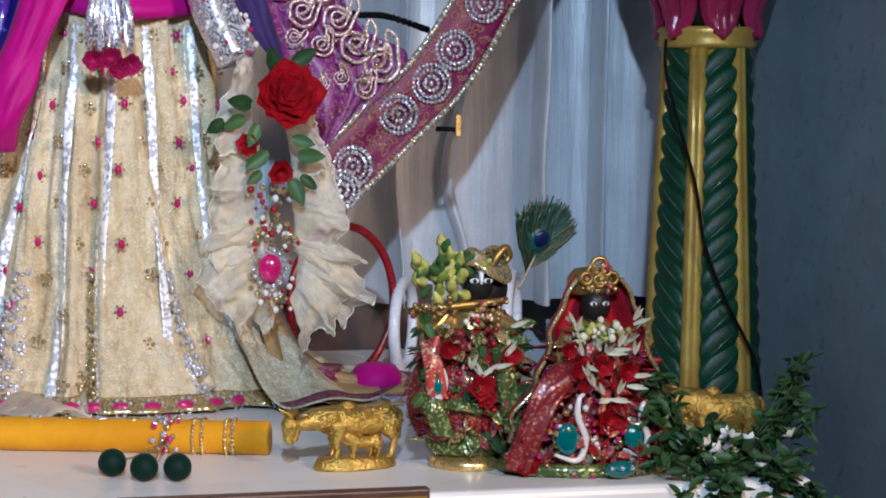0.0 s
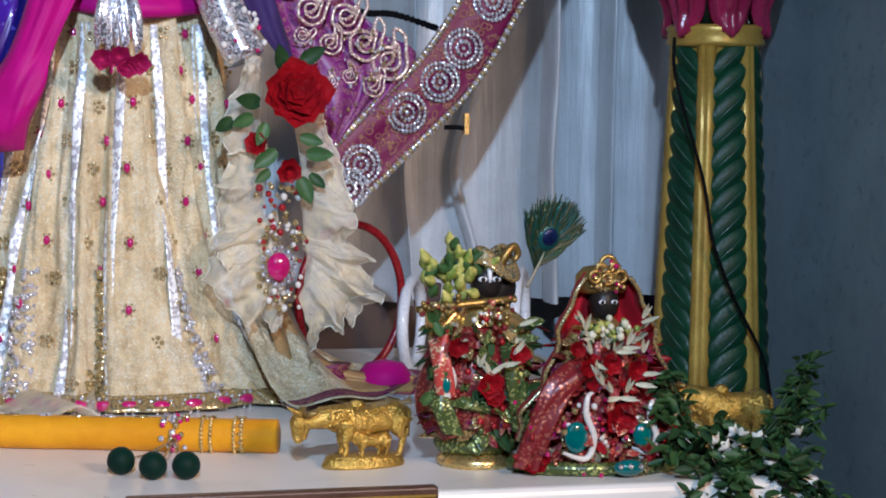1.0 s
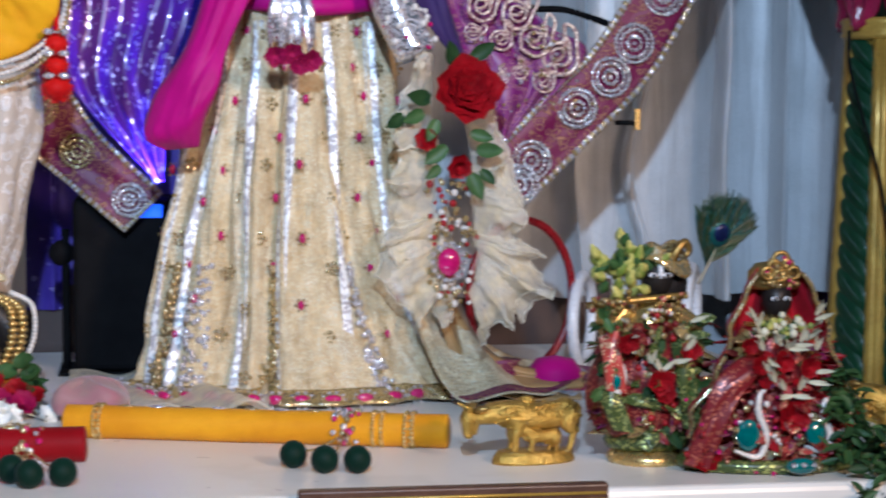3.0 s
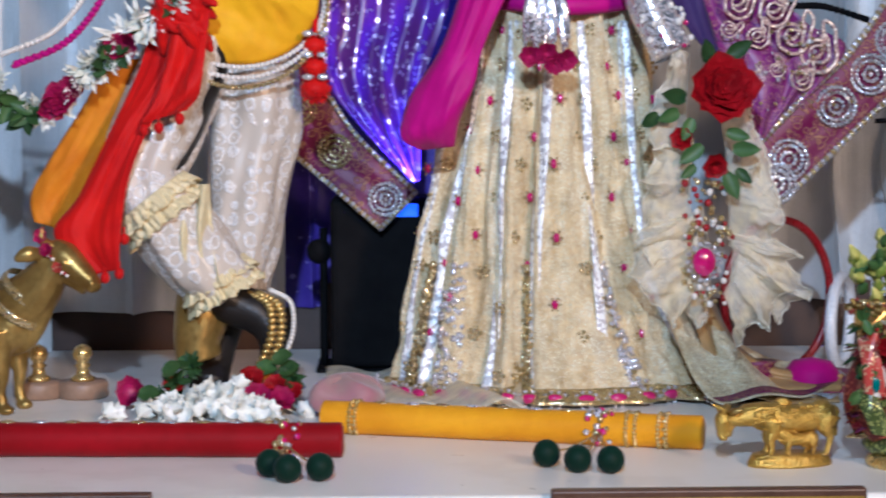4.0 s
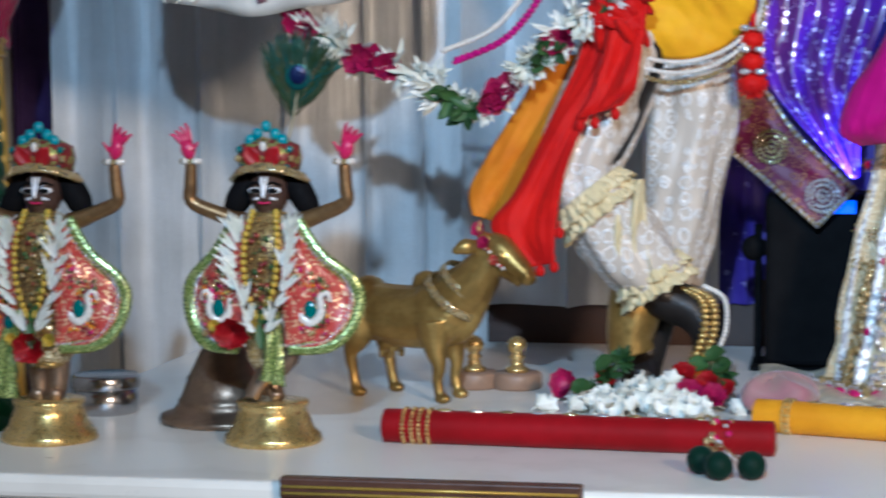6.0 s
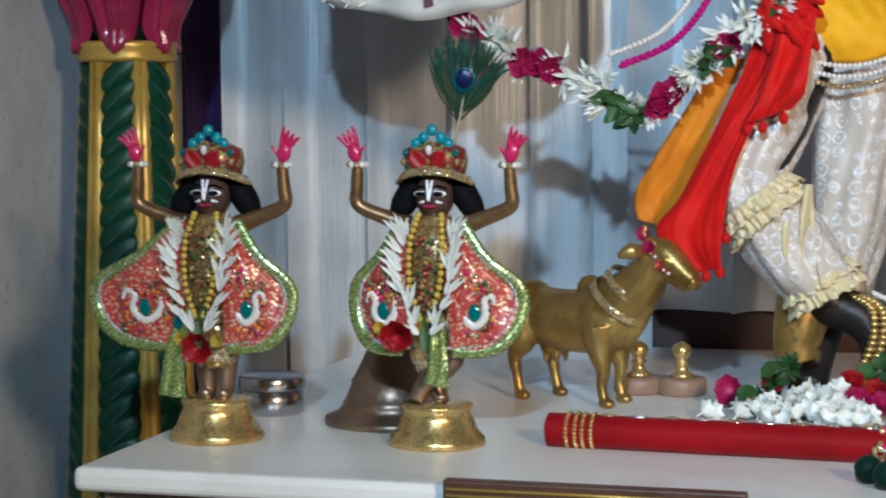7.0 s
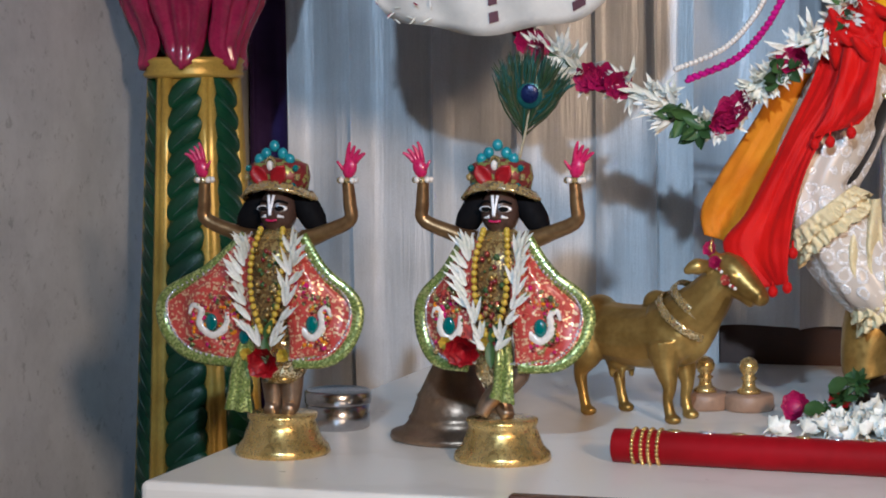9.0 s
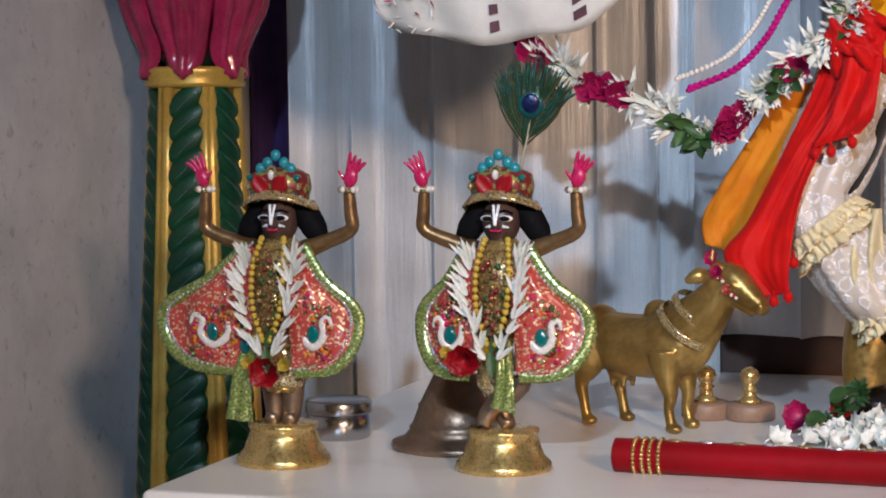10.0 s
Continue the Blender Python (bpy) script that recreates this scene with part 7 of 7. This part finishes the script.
for dx, dz, r in ((-0.006, 0.140, 0.016), (0.028, 0.132, 0.016), (-0.034, 0.136, 0.015), (0.006, 0.072, 0.024), (-0.05, 0.16, 0.012)):
    bm = fresh()
    flower(bm, O2 + Vector((dx, -0.060, dz)), (0, -1, 0), r, 9, 0, 4, 1.0, RNG)
    wpart("red_flower", bm, REDPETAL, gg)
heap_of_beads(gg, "bud_necklace", (GX, GY - 0.05, ALT + 0.182), (0.016, 0.005, 0.008), 40, [BUDYELLOW, PALEBUD, LEAF], "small green and pale buds", 0.003, 0.006)
gc = thing("crown", (GX, GY, ALT + 0.225), "small gilt doll crown of looped filigree", "crown")
bm = fresh()
lathe(bm, [(0.030, 0.224), (0.034, 0.230), (0.033, 0.246), (0.024, 0.256), (0.001, 0.260)], 28, Matrix.Translation(O2), 0, 1, 0.8)
wpart("band", bm, OLDBRASS, gc)
for dx, dz, r in ((-0.017, 0.246, 0.007), (0.017, 0.246, 0.007), (0.0, 0.262, 0.010), (-0.009, 0.256, 0.006), (0.009, 0.256, 0.006), (0.0, 0.243, 0.007)):
    bm = fresh()
    tube(bm, [O2 + Vector((dx + r * math.cos(g * 0.628), -0.028, dz + r * math.sin(g * 0.628))) for g in range(11)], 0.0030, 6, 30)
    wpart("filigree_loop", bm, OLDBRASS, gc)
heap_of_beads(gc, "crown_beading", (GX, GY - 0.028, ALT + 0.243), (0.016, 0.003, 0.009), 50, [GOLDSEQ, PINKGEM, BRASS], "gold and pink crown beads", 0.002, 0.004)
bm = fresh()
grid(bm, strip([O2 + Vector(p) for p in ((-0.040, -0.045, 0.150), (-0.085, -0.050, 0.120), (-0.105, -0.050, 0.075), (-0.128, -0.045, 0.012))], [O2 + Vector(p) for p in ((-0.030, -0.055, 0.130), (-0.060, -0.062, 0.095), (-0.080, -0.062, 0.055), (-0.098, -0.058, 0.006))], 0.003, 0.7, 1), 14, 41)
tagged(part("doll_shawl", bm, WINE, None, "", 0.004), "dark red sequined shawl end beside the doll", "shawl")

# rose and teal hair clip lying in front
rose2 = thing("fallen_rose", (0.700, 2.385, ALT), "dark red rose lying on the altar edge", "rose")
bm = fresh()
flower(bm, (0, 0, 0.018), (-0.2, -1, 0.5), 0.024, 9, 0, 4, 1.1, RNG)
ellipsoid(bm, (0, 0.004, 0.018), 0.016, None, 0, 12, 8)
part("rose_head", bm, REDPETAL, rose2)
clip = thing("gem_clip", (0.810, 2.335, ALT + 0.004), "teal gem hair clip with silver studs", "clip")
bm = fresh()
ellipsoid(bm, (0, 0, 0.010), (0.020, 0.010, 0.0105), None, 0, 20, 10)
part("teal_body", bm, TEALGEM, clip)
for dx in (-0.013, 0.0, 0.013):
    bm = fresh()
    ellipsoid(bm, (dx, -0.009, 0.013), 0.0035, None, 0, 8, 6)
    part("stud", bm, GEMSILVER, clip, "silver stud")

# ---- leafy basil plant in front of the right corner ----
plant = thing("basil_plant", (0.95, 2.36, ALT), "leafy green holy basil sprigs with white flowers", "plant")
leafm = []
for s in range(3):
    bm = fresh()
    petal(bm, (0, 0, 0), (1, 0, 0.05), (0, 0, 1), 0.030, 0.017, -0.15 + 0.15 * s, 0, 5, 6, 0.25)
    leafm.append(bm)
leaf_parts = []
stems = [((0.95 + dx * 0.15, 2.37, ALT + 0.004), (0.95 + dx * 0.7, 2.36 + dy * 0.6, ALT + h * 0.6), (0.95 + dx, 2.36 + dy, ALT + h))
         for dx, dy, h in ((-0.09, -0.10, -0.02), (-0.05, -0.11, -0.035), (-0.01, -0.10, -0.02), (0.03, -0.11, -0.04), (0.07, -0.10, -0.03), (0.10, -0.10, -0.015), (-0.03, -0.10, 0.01), (0.05, -0.09, 0.012), (-0.10, -0.02, 0.085), (-0.08, 0.02, 0.10), (-0.05, -0.05, 0.06), (-0.02, -0.03, 0.075), (0.03, -0.04, 0.05), (0.07, -0.02, 0.05), (0.11, 0.02, 0.09), (0.125, 0.03, 0.115), (0.14, 0.01, 0.075), (0.0, -0.06, 0.03), (0.05, -0.06, 0.02), (-0.11, -0.04, 0.04), (0.10, -0.04, 0.025), (-0.06, -0.06, 0.015), (-0.09, 0.0, 0.12), (0.115, 0.04, 0.13), (-0.02, -0.075, 0.006), (0.06, -0.08, 0.004), (-0.085, -0.01, 0.13), (0.13, 0.03, 0.14), (-0.10, -0.01, 0.105), (0.12, 0.02, 0.10))]
mats_leaf = (LEAF, DARKLEAF, LEAF)
for a, b, c in stems:
    bm = fresh()
    tube(bm, [a, b, c], [0.0022, 0.0016, 0.001], 6, 12)
    wpart("stem", bm, DARKLEAF, plant)
    path = spline([a, b, c], 12)
    for k in range(22):
        p = path[RNG.randrange(4, 12)]
        m = Matrix.Translation(p - Vector((0.95, 2.36, ALT)) + Vector((RNG.gauss(0, 0.006), RNG.gauss(0, 0.006), RNG.gauss(0, 0.006)))) @ Euler((RNG.uniform(-1.2, 1.2), RNG.uniform(-0.5, 0.9), RNG.uniform(0, 6.28))).to_matrix().to_4x4() @ Matrix.Scale(RNG.uniform(0.50, 0.95), 4)
        if len(leaf_parts) < 3:
            leaf_parts.append(part("leaf", leafm[len(leaf_parts)], mats_leaf[len(leaf_parts)], plant, m=m))
        else:
            twin(leaf_parts[k % 3], plant, m)
wf = None
for k in range(9):
    p = Vector((RNG.uniform(-0.06, 0.12), RNG.uniform(-0.07, -0.03), RNG.uniform(0.012, 0.06)))
    m = Matrix.Translation(p) @ Euler((RNG.uniform(-1.5, -0.6), 0, RNG.uniform(-1, 1))).to_matrix().to_4x4()
    if wf is None:
        bm = fresh()
        for s in range(5):
            petal(bm, (0, 0, 0), (math.cos(s * 1.257), math.sin(s * 1.257), 0.4), (0, 0, 1), 0.013, 0.008, 0.2, 0, 3, 4)
        wf = part("white_flower", bm, WHITEPETAL, plant, m=m)
    else:
        twin(wf, plant, m)

# cable down the right-hand pillar
bm = fresh()
tube(bm, [(1.135, 3.08, 1.47), (1.138, 3.075, 1.40), (1.185, 3.07, 1.24), (1.20, 3.06, 1.14), (1.235, 3.055, 1.05), (1.29, 3.06, 0.95), (1.31, 3.07, 0.88)], 0.003, 6, 50)
tagged(part("cable", bm, BLACK), "thin black cable running down a pillar", "cable")

# sewn beading and fine barbs too small to take apart
for ob in bpy.data.objects:
    if ob.parent and ob.name.split(".")[0] in ("medallion", "edge_beading", "bead_embroidery", "sequin_spray", "sequin_line", "sequin_row", "bead_tuft", "necklace", "bracelet", "chest_necklace", "crown_beading", "jewel_wrap", "gem_band", "pearl_string", "pearl_row", "fringe", "tinsel", "dark_tulsi_sprig", "petal_frill", "flute_ornament", "bud_necklace", "brow_string", "tuberose_tuft", "fallen_petal"):
        tagged(ob, kind="stuff")
